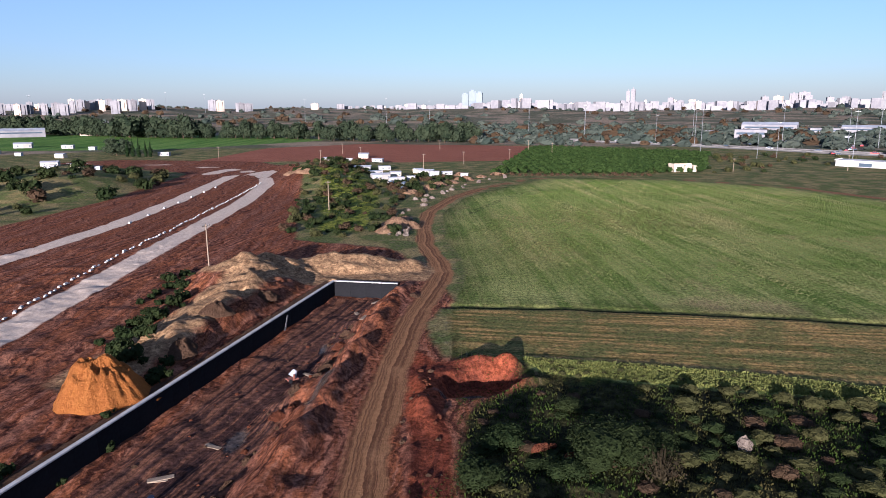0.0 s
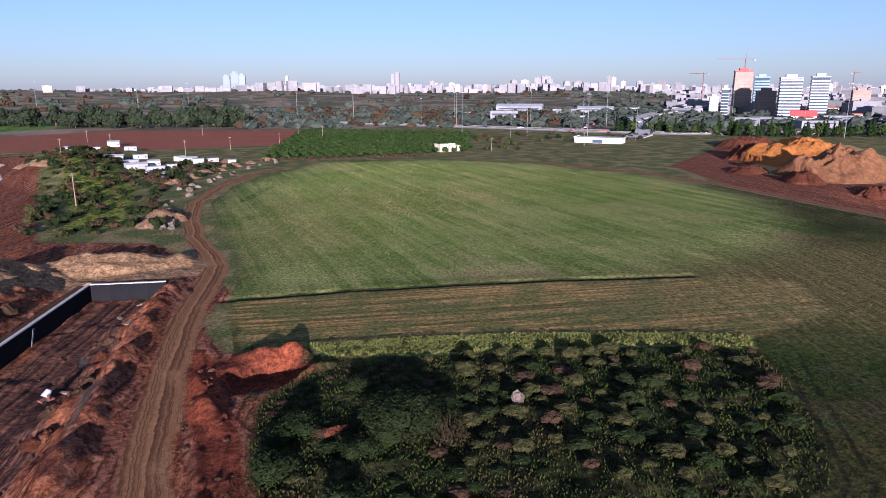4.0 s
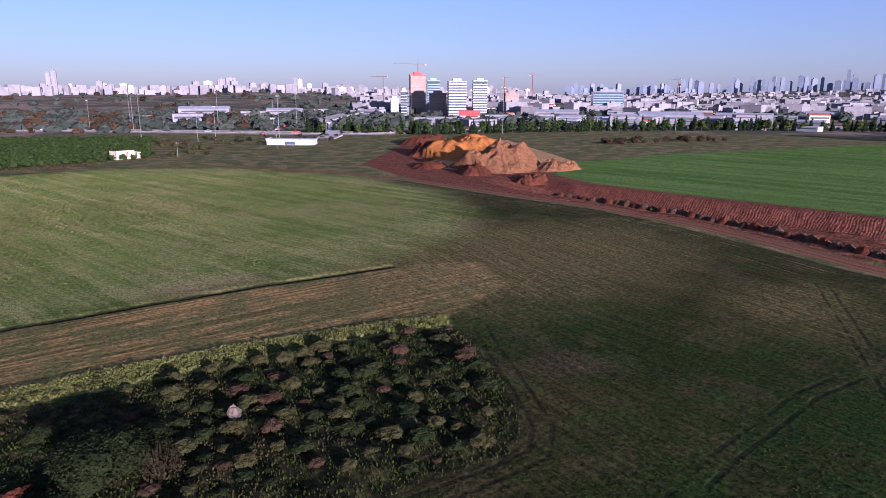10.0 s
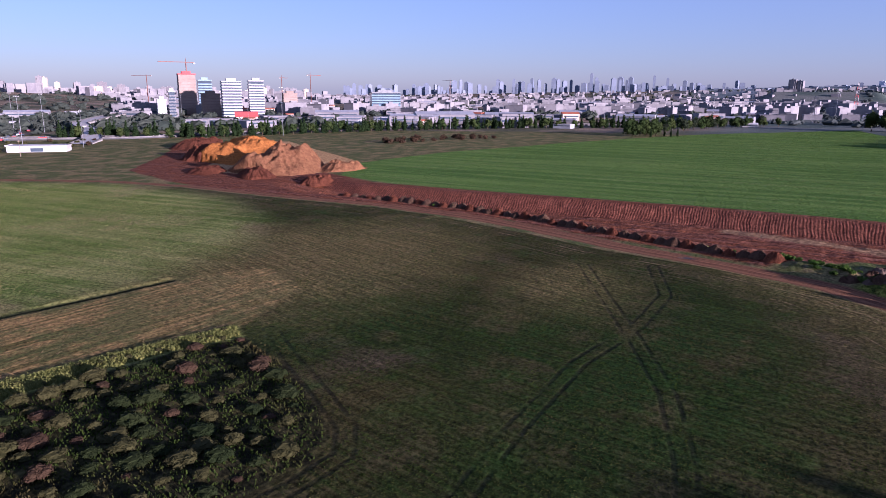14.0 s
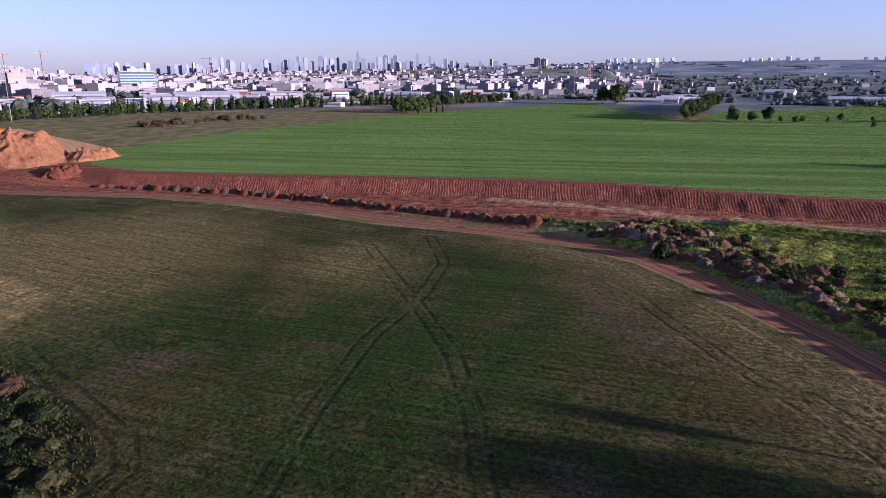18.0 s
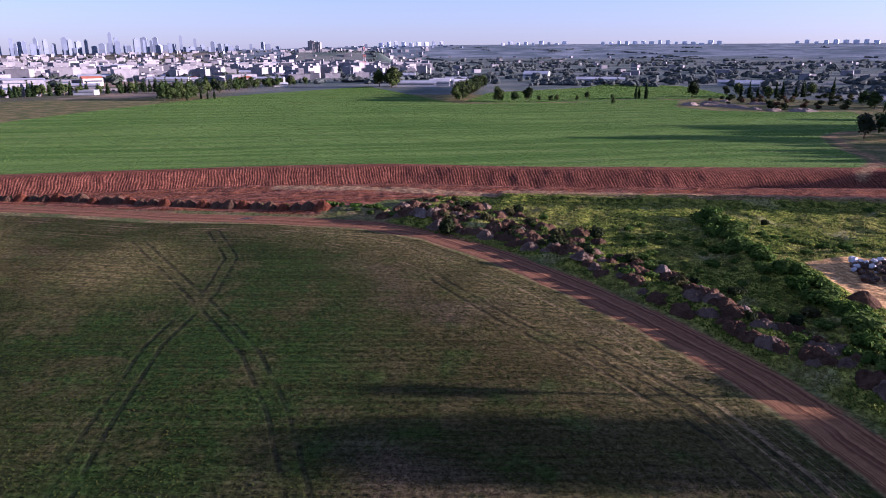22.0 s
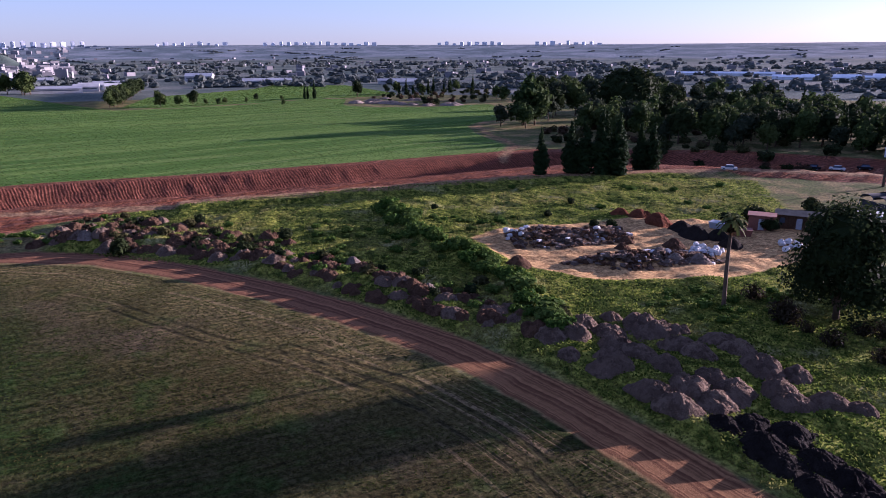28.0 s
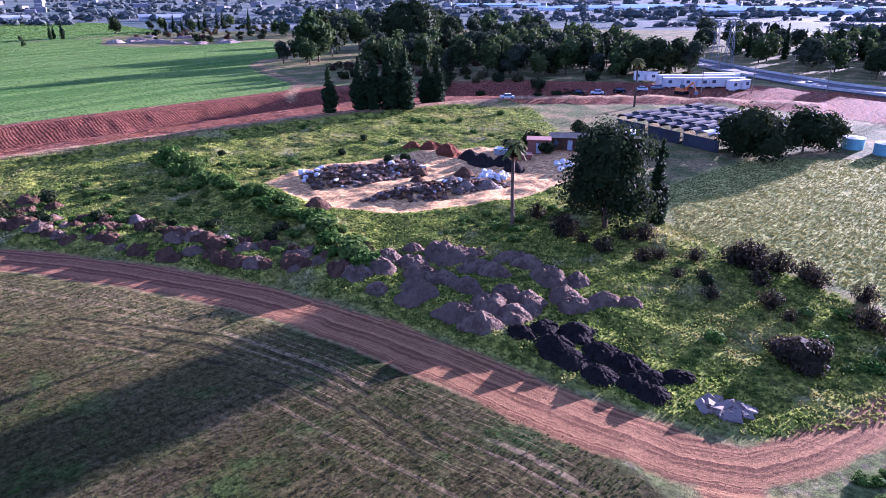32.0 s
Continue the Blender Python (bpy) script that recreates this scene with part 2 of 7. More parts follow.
    tracks = n.calc("ADD", n.calc("MULTIPLY", rutted(14.0, 0.5, 1.3), which), n.calc("MULTIPLY", rutted(-12.0, 1.1, 0.9), n.calc("SUBTRACT", 1.0, which)))
    tracks = n.calc("ADD", n.calc("MULTIPLY", tracks, 0.7), n.calc("MULTIPLY", n.noise(p, 1.1, 6, 0.75), 0.3))
    soil = tint((0.085, 0.028, 0.013), (0.17, 0.06, 0.025), n.calc("ADD", n.calc("MULTIPLY", mid, 0.6), n.calc("MULTIPLY", small, 0.4)), 0.4, 0.6)
    haul = n.calc("ADD", n.calc("MULTIPLY", rutted(-4.0, 0.35, 0.24), 0.6), n.calc("MULTIPLY", rutted(-5.0, 0.5, 0.7), 0.4))
    soil = n.mix(n.fit(haul, 0.44, 0.58), soil, tint((0.17, 0.076, 0.046), (0.12, 0.048, 0.028), mid))
    soil = n.mix(n.fit(tracks, 0.5, 0.58, 0, 0.85), soil, (0.032, 0.012, 0.009))
    soil = n.mix(n.fit(tracks, 0.48, 0.38, 0, 0.85), soil, (0.22, 0.098, 0.056))
    soil = n.mix(n.fit(fine, 0.52, 0.75, 0, 0.6), soil, (0.16, 0.07, 0.04))
    grooves = n.calc("ADD", n.calc("MULTIPLY", n.wave(n.pos(-90.0), 0.4, 12.0, 4.0, 0.3), 0.25), n.calc("MULTIPLY", n.noise(n.pos(-8.0, (0.1, 1.4, 0.3)), 1.0, 5, 0.65), 0.75))
    soil = n.mix(n.calc("MULTIPLY", n.fit(n.attr("a_bank"), 0.5, -0.5), 0.85), soil, tint((0.045, 0.017, 0.012), (0.15, 0.056, 0.033), grooves, 0.32, 0.64))
    c = n.mix(mask("a_soil", 0.7, 0.8), c, soil)
    mud = tint((0.034, 0.018, 0.015), (0.075, 0.037, 0.026), n.calc("ADD", n.calc("MULTIPLY", mid, 0.6), n.calc("MULTIPLY", small, 0.4)), 0.42, 0.6)
    drive = n.calc("ADD", n.calc("MULTIPLY", rutted(14.0, 0.18, 0.4), 0.6), n.calc("MULTIPLY", rutted(14.0, 0.25, 1.6), 0.4))
    mud = n.mix(n.fit(drive, 0.47, 0.58, 0.0, 0.9), mud, (0.125, 0.058, 0.033))
    mud = n.mix(n.fit(drive, 0.44, 0.36, 0.0, 0.8), mud, (0.022, 0.013, 0.012))
    c = n.mix(mask("a_mud", 0.6, 0.8), c, mud)
    clay = tint((0.15, 0.04, 0.018), (0.066, 0.02, 0.012), n.calc("ADD", n.calc("MULTIPLY", mid, 0.6), n.calc("MULTIPLY", tracks, 0.4)), 0.4, 0.6)
    c = n.mix(mask("a_clay", 0.35, 0.4), c, clay)
    tan = tint((0.25, 0.155, 0.078), (0.15, 0.088, 0.045), small, 0.38, 0.6)
    c = n.mix(mask("a_tan", 0.7, 1.0), c, tan)
    sand = tint((0.4, 0.25, 0.105), (0.28, 0.165, 0.07), small, 0.38, 0.62)
    c = n.mix(mask("a_sand", 0.4, 0.4), c, sand)
    # wheel-worn dirt road: pale crown, darker ruts along its line
    u = n.attr("a_lane")
    ruts = n.noise(n.calc("MULTIPLY", n.calc("ADD", u, n.calc("MULTIPLY", wob, 0.12)), 1.0), 1.7, 4, 0.7)
    ruts.node.noise_dimensions = "1D"
    n.tree.links.new(n.calc("ADD", u, n.calc("MULTIPLY", wob, 0.3)), ruts.node.inputs["W"])
    lane = tint((0.215, 0.112, 0.05), (0.085, 0.04, 0.02), ruts, 0.4, 0.6)
    lane = n.mix(n.fit(mid, 0.5, 0.7, 0, 0.5), lane, (0.24, 0.128, 0.06))
    lane = n.mix(n.fit(n.attr("a_ruddy"), 25.0, -25.0, 0.0, 0.65), lane, tint((0.2, 0.096, 0.052), (0.08, 0.035, 0.022), ruts, 0.4, 0.6))
    lane = n.mix(n.fit(fine, 0.5, 0.8, 0, 0.4), lane, (0.14, 0.06, 0.03))
    road = mask("a_road", 0.5, 0.45)
    c = n.mix(road, c, lane)
    gravel = tint((0.48, 0.38, 0.29), (0.38, 0.3, 0.225), n.calc("ADD", n.calc("MULTIPLY", small, 0.5), n.calc("MULTIPLY", fine, 0.5)), 0.4, 0.62)
    c = n.mix(mask("a_gravel", 0.12, 0.3), c, gravel)
    # pairs of wheel marks across the crop
    wheels = n.calc("ABSOLUTE", n.calc("SUBTRACT", n.attr("a_wheel"), 0.95))
    wheels = n.calc("MULTIPLY", n.fit(wheels, 0.42, 0.12), n.fit(n.noise(p, 0.25, 3), 0.36, 0.54))
    c = n.mix(n.calc("MULTIPLY", wheels, 0.62), c, (0.008, 0.009, 0.006))
    wet = n.calc("MULTIPLY", mask("a_wet", 0.35, 0.25), 1.0)
    c = n.mix(wet, c, (0.06, 0.045, 0.035))
    grit = n.noise(p, 1.6, 8, 0.8)
    loose = n.calc("SUBTRACT", 1.0, n.calc("MULTIPLY", n.calc("MAXIMUM", road, mask("a_gravel", 0.12, 0.3)), 0.75))
    c = n.dim(c, n.calc("ADD", 1.05, n.calc("MULTIPLY", n.fit(grit, 0.36, 0.66, -0.6, 0.65), loose)))
    height = n.calc("ADD", n.calc("MULTIPLY", small, 0.5), n.calc("ADD", n.calc("MULTIPLY", fine, 0.4), n.calc("MULTIPLY", grit, 0.7)))
    height = n.calc("ADD", height, n.calc("MULTIPLY", n.calc("MULTIPLY", ruts, road), 0.45))
    height = n.calc("ADD", height, n.calc("MULTIPLY", n.calc("MULTIPLY", tracks, mask("a_soil", 0.7, 0.8)), 1.6))
    height = n.calc("ADD", height, n.calc("MULTIPLY", n.calc("MULTIPLY", grooves, n.fit(n.attr("a_bank"), 0.5, -0.5)), 1.6))
    height = n.calc("SUBTRACT", height, n.calc("MULTIPLY", wheels, 0.35))
    height = n.calc("MULTIPLY", height, n.calc("SUBTRACT", 1.0, wet))
    return n.done(c, height, 0.7, 0.22, n.fit(wet, 0.0, 1.0, 0.95, 0.08))


GROUND = ground_material()

# ---- the lie of the land ----
def lattice(ix, iy, seed):
    h = (ix.astype(np.int64) * 374761393 + iy.astype(np.int64) * 668265263 + seed * 974634541) & 0x7FFFFFFF
    h = ((h ^ (h >> 13)) * 1274126177) & 0x7FFFFFFF
    return ((h ^ (h >> 16)) & 0xFFFF) / 65535.0


def smooth_noise(x, y, cell, seed=1):
    """Soft hills of about one cell across, from -1 to 1."""
    x, y = x / cell, y / cell
    ix, iy = np.floor(x), np.floor(y)
    u, v = x - ix, y - iy
    u, v = u * u * (3 - 2 * u), v * v * (3 - 2 * v)
    a, b = lattice(ix, iy, seed), lattice(ix + 1, iy, seed)
    c, d = lattice(ix, iy + 1, seed), lattice(ix + 1, iy + 1, seed)
    return 2 * ((a * (1 - u) + b * u) * (1 - v) + (c * (1 - u) + d * u) * v) - 1


def layered(x, y, cell, octaves=3, seed=1):
    return sum(smooth_noise(x, y, cell / 2**k, seed + k) * 0.5**k for k in range(octaves)) / 1.6


def step(v, lo, hi):
    v = np.clip((v - lo) / (hi - lo), 0, 1)
    return v * v * (3 - 2 * v)


def to_line(x, y, pts):
    """Distance from a line of points and the side: positive to the right of its way."""
    best, side = np.full(x.shape, 1e9), np.ones(x.shape)
    for (ax, ay), (bx, by) in zip(pts, pts[1:]):
        dx, dy = bx - ax, by - ay
        k = np.clip(((x - ax) * dx + (y - ay) * dy) / (dx * dx + dy * dy), 0, 1)
        d = np.hypot(x - ax - k * dx, y - ay - k * dy)
        near = d < best
        best = np.where(near, d, best)
        side = np.where(near, np.sign((x - ax) * dy - (y - ay) * dx), side)
    return best, side


def to_area(x, y, pts):
    """Distance from the rim of an area, negative inside."""
    d, _ = to_line(x, y, pts + pts[:1])
    inside = np.zeros(x.shape, bool)
    for (ax, ay), (bx, by) in zip(pts, pts[1:] + pts[:1]):
        if ay != by:
            inside ^= ((ay > y) != (by > y)) & (x < (bx - ax) * (y - ay) / (by - ay) + ax)
    return np.where(inside, -d, d)


# the plan, in metres from the point under the camera
ROAD_WEST = [(-7, 20), (-7, 51), (-7.2, 62), (-6.3, 79), (-4.8, 97), (-1.2, 118), (0.2, 128), (-1.5, 140), (-4.2, 155), (-5, 180), (-4.5, 203)]
ROAD_NORTH = [(-4.5, 203), (3.3, 236), (14.8, 262), (27.8, 283), (42.7, 303), (68.7, 305), (103, 295), (140, 262), (160, 212), (164, 178), (162, 135), (162.5, 98)]
ROAD_EAST = [(162.5, 98), (157, 67), (150, 49), (141.5, 30), (134.5, 8), (127, -10), (117, -21), (102, -29), (85, -36), (72, -40), (54, -44), (39, -44.5), (28, -44), (17, -43), (8, -42.8)]
ROAD_SOUTH = [(8, -42.5), (3, -44.5), (-0.3, -48.3), (-2.6, -52.5), (-5, -57.5), (-8, -64), (-16, -85)]
ROAD_FORK = [(5, -43.5), (2.5, -38), (1, -30), (0, -18)]
CARRIAGEWAY_A = [(-62, 40), (-63.4, 90), (-64.4, 115), (-65.2, 140), (-66.4, 175), (-68.5, 225), (-74.5, 282), (-81, 305), (-90, 324), (-104, 345), (-120, 360), (-157, 378), (-220, 395)]
CARRIAGEWAY_B = [(-99, 90), (-94.6, 135), (-92.6, 158), (-91.3, 183), (-92.7, 225), (-98, 293), (-100, 317)]
WALL_LINE = [(-20.4, 120.2), (-45.0, 20.0)]
BANK = [(228, 175), (204, 150), (198, 129), (198, 75), (200, 20), (196, -25), (184, -68), (179, -86), (174, -105), (170, -125), (166, -145), (158, -167), (140, -195), (100, -222), (30, -245)]
TRACK_SOUTH = [(168, 8), (160, -20), (147, -46), (136, -82), (122, -125), (106, -160), (92, -182), (60, -204), (20, -215)]
FARM_TRACK = [(160, -152), (173, -170), (189, -179), (211, -190), (236, -206), (246, -220), (250, -241), (300, -285), (338, -318)]
CROP = [(1.5, 104), (4, 122), (4, 140), (0.5, 160), (0, 203), (8, 236), (20, 260), (46, 299), (68, 301), (101, 290), (136, 259), (156, 210), (160, 178), (158, 135), (158, 98), (151, 68), (144, 50), (136, 32), (130.5, 8.5), (122.5, -9.5), (113, -18.8), (99.8, -25.8), (83.6, -32.8), (70.5, -36.8), (54, -40.4), (39, -41.2), (28, -40.6), (17, -40.4), (10, -39.4), (5.5, -37), (-3, -30), (-6, 20), (-3.5, 51), (1, 55), (1, 80)]
CROP_NORTH = [(1, 105), (4, 122), (0, 180), (8, 236), (46, 301), (101, 292), (138, 260), (158, 205), (150, 150), (125, 112), (100, 96), (78, 93), (40, 101)]
STUBBLE = [(1, 102.5), (20, 103), (54, 97), (79, 91), (92, 82), (84, 68), (65.5, 64.5), (50, 71), (38, 74.5), (25, 78), (11, 81), (2, 84)]
RIDGE = [(0.5, 105), (20, 103.5), (53, 97.8), (78, 91.5)]
BLOCK = [(8, 73), (24.7, 73), (40, 69.5), (55, 65), (63, 61), (60, 53), (53.5, 43), (48, 36), (42, 33.5), (34, 36), (20, 38), (2, 40), (1, 58), (3, 68)]
MARGIN = [(9.5, 82), (25, 79.2), (40, 75.4), (55, 70), (66, 65), (63, 61), (55, 65), (40, 69.5), (24.7, 73), (12, 76.4)]
FRESH = [(212, 150), (202, 120), (202, 75), (204, 20), (200, -24), (188, -67), (183, -86), (178, -105), (173, -125), (169, -145), (165, -154), (176, -168), (190, -175), (213, -186), (239, -203), (250, -219), (254, -240), (302, -282), (335, -306), (345, -285), (342, -262), (363, -228), (392, -226), (450, -262), (465, -244), (438, -170), (431, -130), (445, -97), (620, -71), (700, -60), (560, 60), (430, 120), (330, 160), (250, 172)]
FRESH_EAST = [(455, -103), (445, -132), (450, -170), (474, -244), (460, -268), (462, -300), (480, -330), (649, -380), (720, -330), (640, -270), (570, -152)]
FRESH_WEST = [(-335, 510), (-211, 524), (-103, 660), (-216, 777), (-552, 844), (-800, 760), (-700, 560)]
PLOUGHED = [(-150, 372), (-140, 535), (-70, 590), (75, 545), (40, 402), (-43, 388), (-95, 402)]
ORCHARD = [(22, 322), (62, 500), (75, 523), (182, 453), (128, 322), (96, 316), (46, 318)]
MEADOW = [(30, -112), (22, -140), (-20, -165), (-60, -150), (-55, -90), (-12, -74), (4, -84), (21, -88)]
LUSH = [(128, -14), (150, -30), (138, -80), (124, -122), (104, -160), (85, -172), (60, -140), (40, -120), (26, -95), (4, -82), (-14, -70), (-6.5, -58), (-2.5, -53), (3, -48), (9, -46.6), (20, -46.6), (45, -48.4), (70, -44.5), (100, -34)]
WORKS_WEST = [(-120, 30), (-125, 140), (-118, 240), (-125, 330), (-240, 400), (-200, 420), (-110, 400), (-75, 350), (-62, 300), (-50, 230), (-36, 160), (-12, 150), (-4, 132), (2, 108), (-3, 96), (0, 82), (9, 80), (10.5, 73), (4, 68), (1.5, 60), (1, 30), (-20, 15)]
WORKS_EAST = [(160, 110), (164, 92), (158, 60), (149, 38), (142, 16), (136, 0), (148, -16), (150, -34), (140, -64), (128, -105), (116, -140), (96, -172), (40, -205), (-30, -190), (-90, -200), (-90, -245), (40, -250), (118, -222), (164, -170), (171, -140), (178, -104), (187, -70), (200, -24), (203, 20), (202, 75), (202, 128), (220, 165), (310, 250), (330, 300), (290, 320), (230, 270), (185, 235), (168, 190), (160, 140)]
YARD = [(90, -78), (90, -87), (81, -108), (68, -126), (52, -132), (44, -112), (48, -91), (60, -75.5), (72, -72)]
PIT = [(0, 76), (4, 78), (8, 77.5), (9, 73.5), (5, 70.5), (-0.5, 70)]
HEAPS_FLOOR = [(196, 210), (250, 245), (304, 338), (345, 285), (262, 175), (225, 158), (200, 175)]
WEED_BANK = [(117, -79), (106, -73.5), (96, -69), (84, -66), (72, -66), (66, -64), (59, -60), (53, -58), (47.5, -56)]
CLAY = [(-4.6, 86), (-1, 80.5), (3, 80.5), (8.5, 81), (9.5, 73), (4, 70), (-0.3, 69.5), (0.6, 62), (0.8, 40), (-2.8, 40), (-3.4, 60), (-4.4, 70)]
WINDROW = [(-10.6, 112), (-12.6, 103), (-14, 95), (-14.4, 86), (-15.4, 78), (-17.2, 71.5), (-18.4, 65), (-19.4, 58), (-20.6, 52), (-22.5, 44)]
SIDE_ROW = [(-8.6, 114), (-11.3, 95), (-11.9, 84), (-12.3, 76), (-13, 68.5), (-13.4, 62), (-14, 56)]
ROAD_ROW = [(-4.4, 82), (-3.9, 71), (-3.3, 60), (-3.1, 48)]
WHEELS = [[(36, 1.5), (45.4, 2.7), (57, 4.4), (71, 8), (86, 14.3), (104, 22.7), (122, 31)],
          [(43, 20), (55, 20.2), (75, 19), (91.5, 15.2), (109, 14), (127, 19)],
          [(33, -34), (45, -34), (58, -30), (74, -23), (92, -17)],
          [(24, -33), (36, -36), (50, -35), (66, -29)],
          [(67, 60), (59.5, 50), (53.8, 41.5), (49, 35), (44.5, 32.2), (39, 33), (30, 35)],
          [(8, 200), (20, 230), (30, 250), (45, 262), (60, 262), (70, 268)]]


SCRUB_AREA = [(-40, 160), (-58, 270), (-80, 350), (-50, 385), (-24, 300), (-14, 240), (-11, 165)]


def mound(x, y, cx, cy, rx, ry, turn, h, sharp=1.0):
    a = radians(turn)
    u = ((x - cx) * math.cos(a) + (y - cy) * math.sin(a)) / rx
    v = (-(x - cx) * math.sin(a) + (y - cy) * math.cos(a)) / ry
    return h * np.clip(1 - np.hypot(u, v) ** (1.3 * sharp), 0, None)


# spoil left beside the channel and round the works: x, y, radii, turn, height
MOUNDS_WEST = [(-36.5, 123, 14.5, 12, 60, 4.8), (-33, 111, 11, 14, -10, 4.3), (-33.5, 98, 10.5, 13, -14, 3.9), (-36, 87, 9, 11, -14, 3.1), (-20, 133, 15, 7, 0, 2.6),
               (-8, 133, 9, 5, 10, 1.4), (-52, 300, 22, 60, 8, 6), (-60, 362, 40, 24, 20, 4), (-146, 262, 26, 46, -8, 7), (-178, 300, 30, 50, 5, 5)]


def height(x, y):
    r = np.hypot(x, y)
    az = np.degrees(np.arctan2(x, y))
    z = 0.35 * layered(x, y, 60, 2, 5) * step(r, 20, 120)
    # land swells towards the edge of the plain in the east
    z = z + 95 * step(r, 2700, 4850) * step(az, 50, 112) + 24 * step(r, 850, 2100) * step(az, -32, -12) * (1 - step(az, 30, 46)) * (0.75 + 0.5 * layered(x, y, 260, 4, 9))
    z = z + 36 * step(5 - np.abs(az - 92.5), 0, 1.8) * step(r, 2300, 2360) * (1 - step(r, 2900, 3200))
    z = z + 28 * step(r, 1300, 2100) * (1 - step(az, -25, -16)) * (y > 0)
    # channel bed, with a shoulder of spoil on the road side
    d, side = to_line(x, y, WALL_LINE)
    across = d * -side
    north = y - (118 - (x + 8.3) * 0.185)
    along = (north < 1.6) & (across > -1.6)
    width = 9.0 + (120 - y) * 0.1
    bed = -2.6 * (1 - step(across, width, width + 4.5)) * along * step(across, -1.5, -0.9) * (1 - step(north, 0.8, 1.4))
    shoulder = 1.1 * np.exp(-(((across - width - 5.2) / 1.7) ** 2)) * along * (0.6 + 0.7 * smooth_noise(x, y, 5, 21)) * (y < 119)
    z = z + bed + np.clip(shoulder, 0, None)
    rough = layered(x, y, 3.2, 3, 31)
    west = to_area(x, y, WORKS_WEST)
    z = z + 0.32 * rough * step(-west, 0, 3)
    hump = np.zeros(x.shape)
    for cx, cy, rx, ry, turn, h in MOUNDS_WEST:
        hump = np.maximum(hump, mound(x, y, cx, cy, rx, ry, turn, h) * (1 + 0.25 * rough))
    z = z + hump * np.where(north > 1.6, step(north, 1.6, 6), step(-across, 1.7, 5))
    # windrows of dug earth beside the bed and the road
    for line, wide, tall, seed in ((WINDROW, 1.9, 1.7, 81), (SIDE_ROW, 1.1, 1.0, 84), (ROAD_ROW, 0.7, 0.8, 87)):
        d, _ = to_line(x, y, line)
        d = d + 0.7 * wide * smooth_noise(x, y, 2.6, seed)
        z = z + tall * np.exp(-((d / wide) ** 2)) * np.clip(0.75 + 0.75 * layered(x, y, 5.0, 3, seed + 1), 0.1, 1.7)
    d, side = to_line(x, y, WALL_LINE)
    z = z + 0.16 * layered(d * 1.0, y * 0.16, 0.9, 2, 91) * along * step(d, 0.8, 1.6) * (d < 15)
    # red pit and its banks beside the road
    z = z - 1.6 * step(-to_area(x, y, PIT), -0.6, 1.2)
    for cx, cy, rx, ry, turn, h in ((4.5, 79.6, 4.6, 1.6, -4, 1.5), (8.2, 78.6, 1.9, 1.6, 0, 1.9), (-1.8, 66, 1.6, 6, 10, 1.1), (-3.5, 75, 1.4, 5, 12, 0.9), (10, 73.5, 3.5, 1.3, 25, 0.7)):
        z = z + mound(x, y, cx, cy, rx, ry, turn, h) * (1 + 0.4 * rough)
    # the cut in the east: bank, bed and near slope
    d, side = to_line(x, y, BANK)
    s = d * side
    keep = step(y, -232, -190) * (1 - step(y, 120, 165))
    cut = step(s, 0.0, 8.5) * (1 - step(s, 21, 28))
    z = z - 4.0 * cut * keep + 0.25 * rough * step(s, -1, 2) * (1 - step(s, 45, 60)) * keep
    z = z + 0.2 * keep * step(s, 0, 2) * (1 - step(s, 7, 9)) * layered(x, y, 7.0, 3, 3)
    # rubble belt between cut and road, and the tall weeds behind it
    d, side = to_line(x, y, ROAD_EAST)
    belt = np.exp(-(((d - 8.5) / 3.4) ** 2)) * (side < 0) * step(-y, -14, 12) * step(x, 16, 30)
    z = z + belt * (1.0 + 1.3 * np.clip(layered(x, y, 5.5, 3, 44), -0.5, 1))
    east = to_area(x, y, LUSH)
    z = z + step(-east, 0, 6) * (0.75 * layered(x, y, 11, 3, 51) + 0.3 * layered(x, y, 2.8, 2, 57))
    # the track beside the cut runs on a bank of its own, and tall weeds cover another
    d, _ = to_line(x, y, TRACK_SOUTH[2:])
    z = z + 1.0 * (1 - step(d + 0.6 * smooth_noise(x, y, 4, 58), 3.0, 5.5))
    d, _ = to_line(x, y, WEED_BANK)
    z = z + 1.3 * np.exp(-((d / 3.0) ** 2)) * (0.8 + 0.5 * smooth_noise(x, y, 6, 59))
    plot = to_area(x, y, BLOCK)
    z = z + step(-plot, 0, 4) * (0.45 * layered(x * 0.75, y, 3.4, 2, 71) + 0.1)
    # roads lie a little low, the ridge between the fields a little high
    for line, w in ((ROAD_WEST, 2.8), (ROAD_EAST, 3.6), (ROAD_NORTH, 2.4), (ROAD_SOUTH, 3.2)):
        d, _ = to_line(x, y, line)
        z = np.where(d < w + 2, z * step(d, w * 0.8, w + 2) - 0.12 * (1 - step(d, w * 0.8, w + 1)), z)
    d, _ = to_line(x, y, RIDGE)
    z = z - 0.45 * np.exp(-((d / 0.9) ** 2)) * (1 + 0.5 * smooth_noise(x, y, 4, 8))
    d = np.minimum.reduce([to_line(x, y, line)[0] for line in (ROAD_WEST, ROAD_EAST, ROAD_SOUTH)])
    z = z + 0.05 * layered(x, y, 1.6, 2, 63) * (r < 400) * step(d, 3.5, 5.5)
    return z


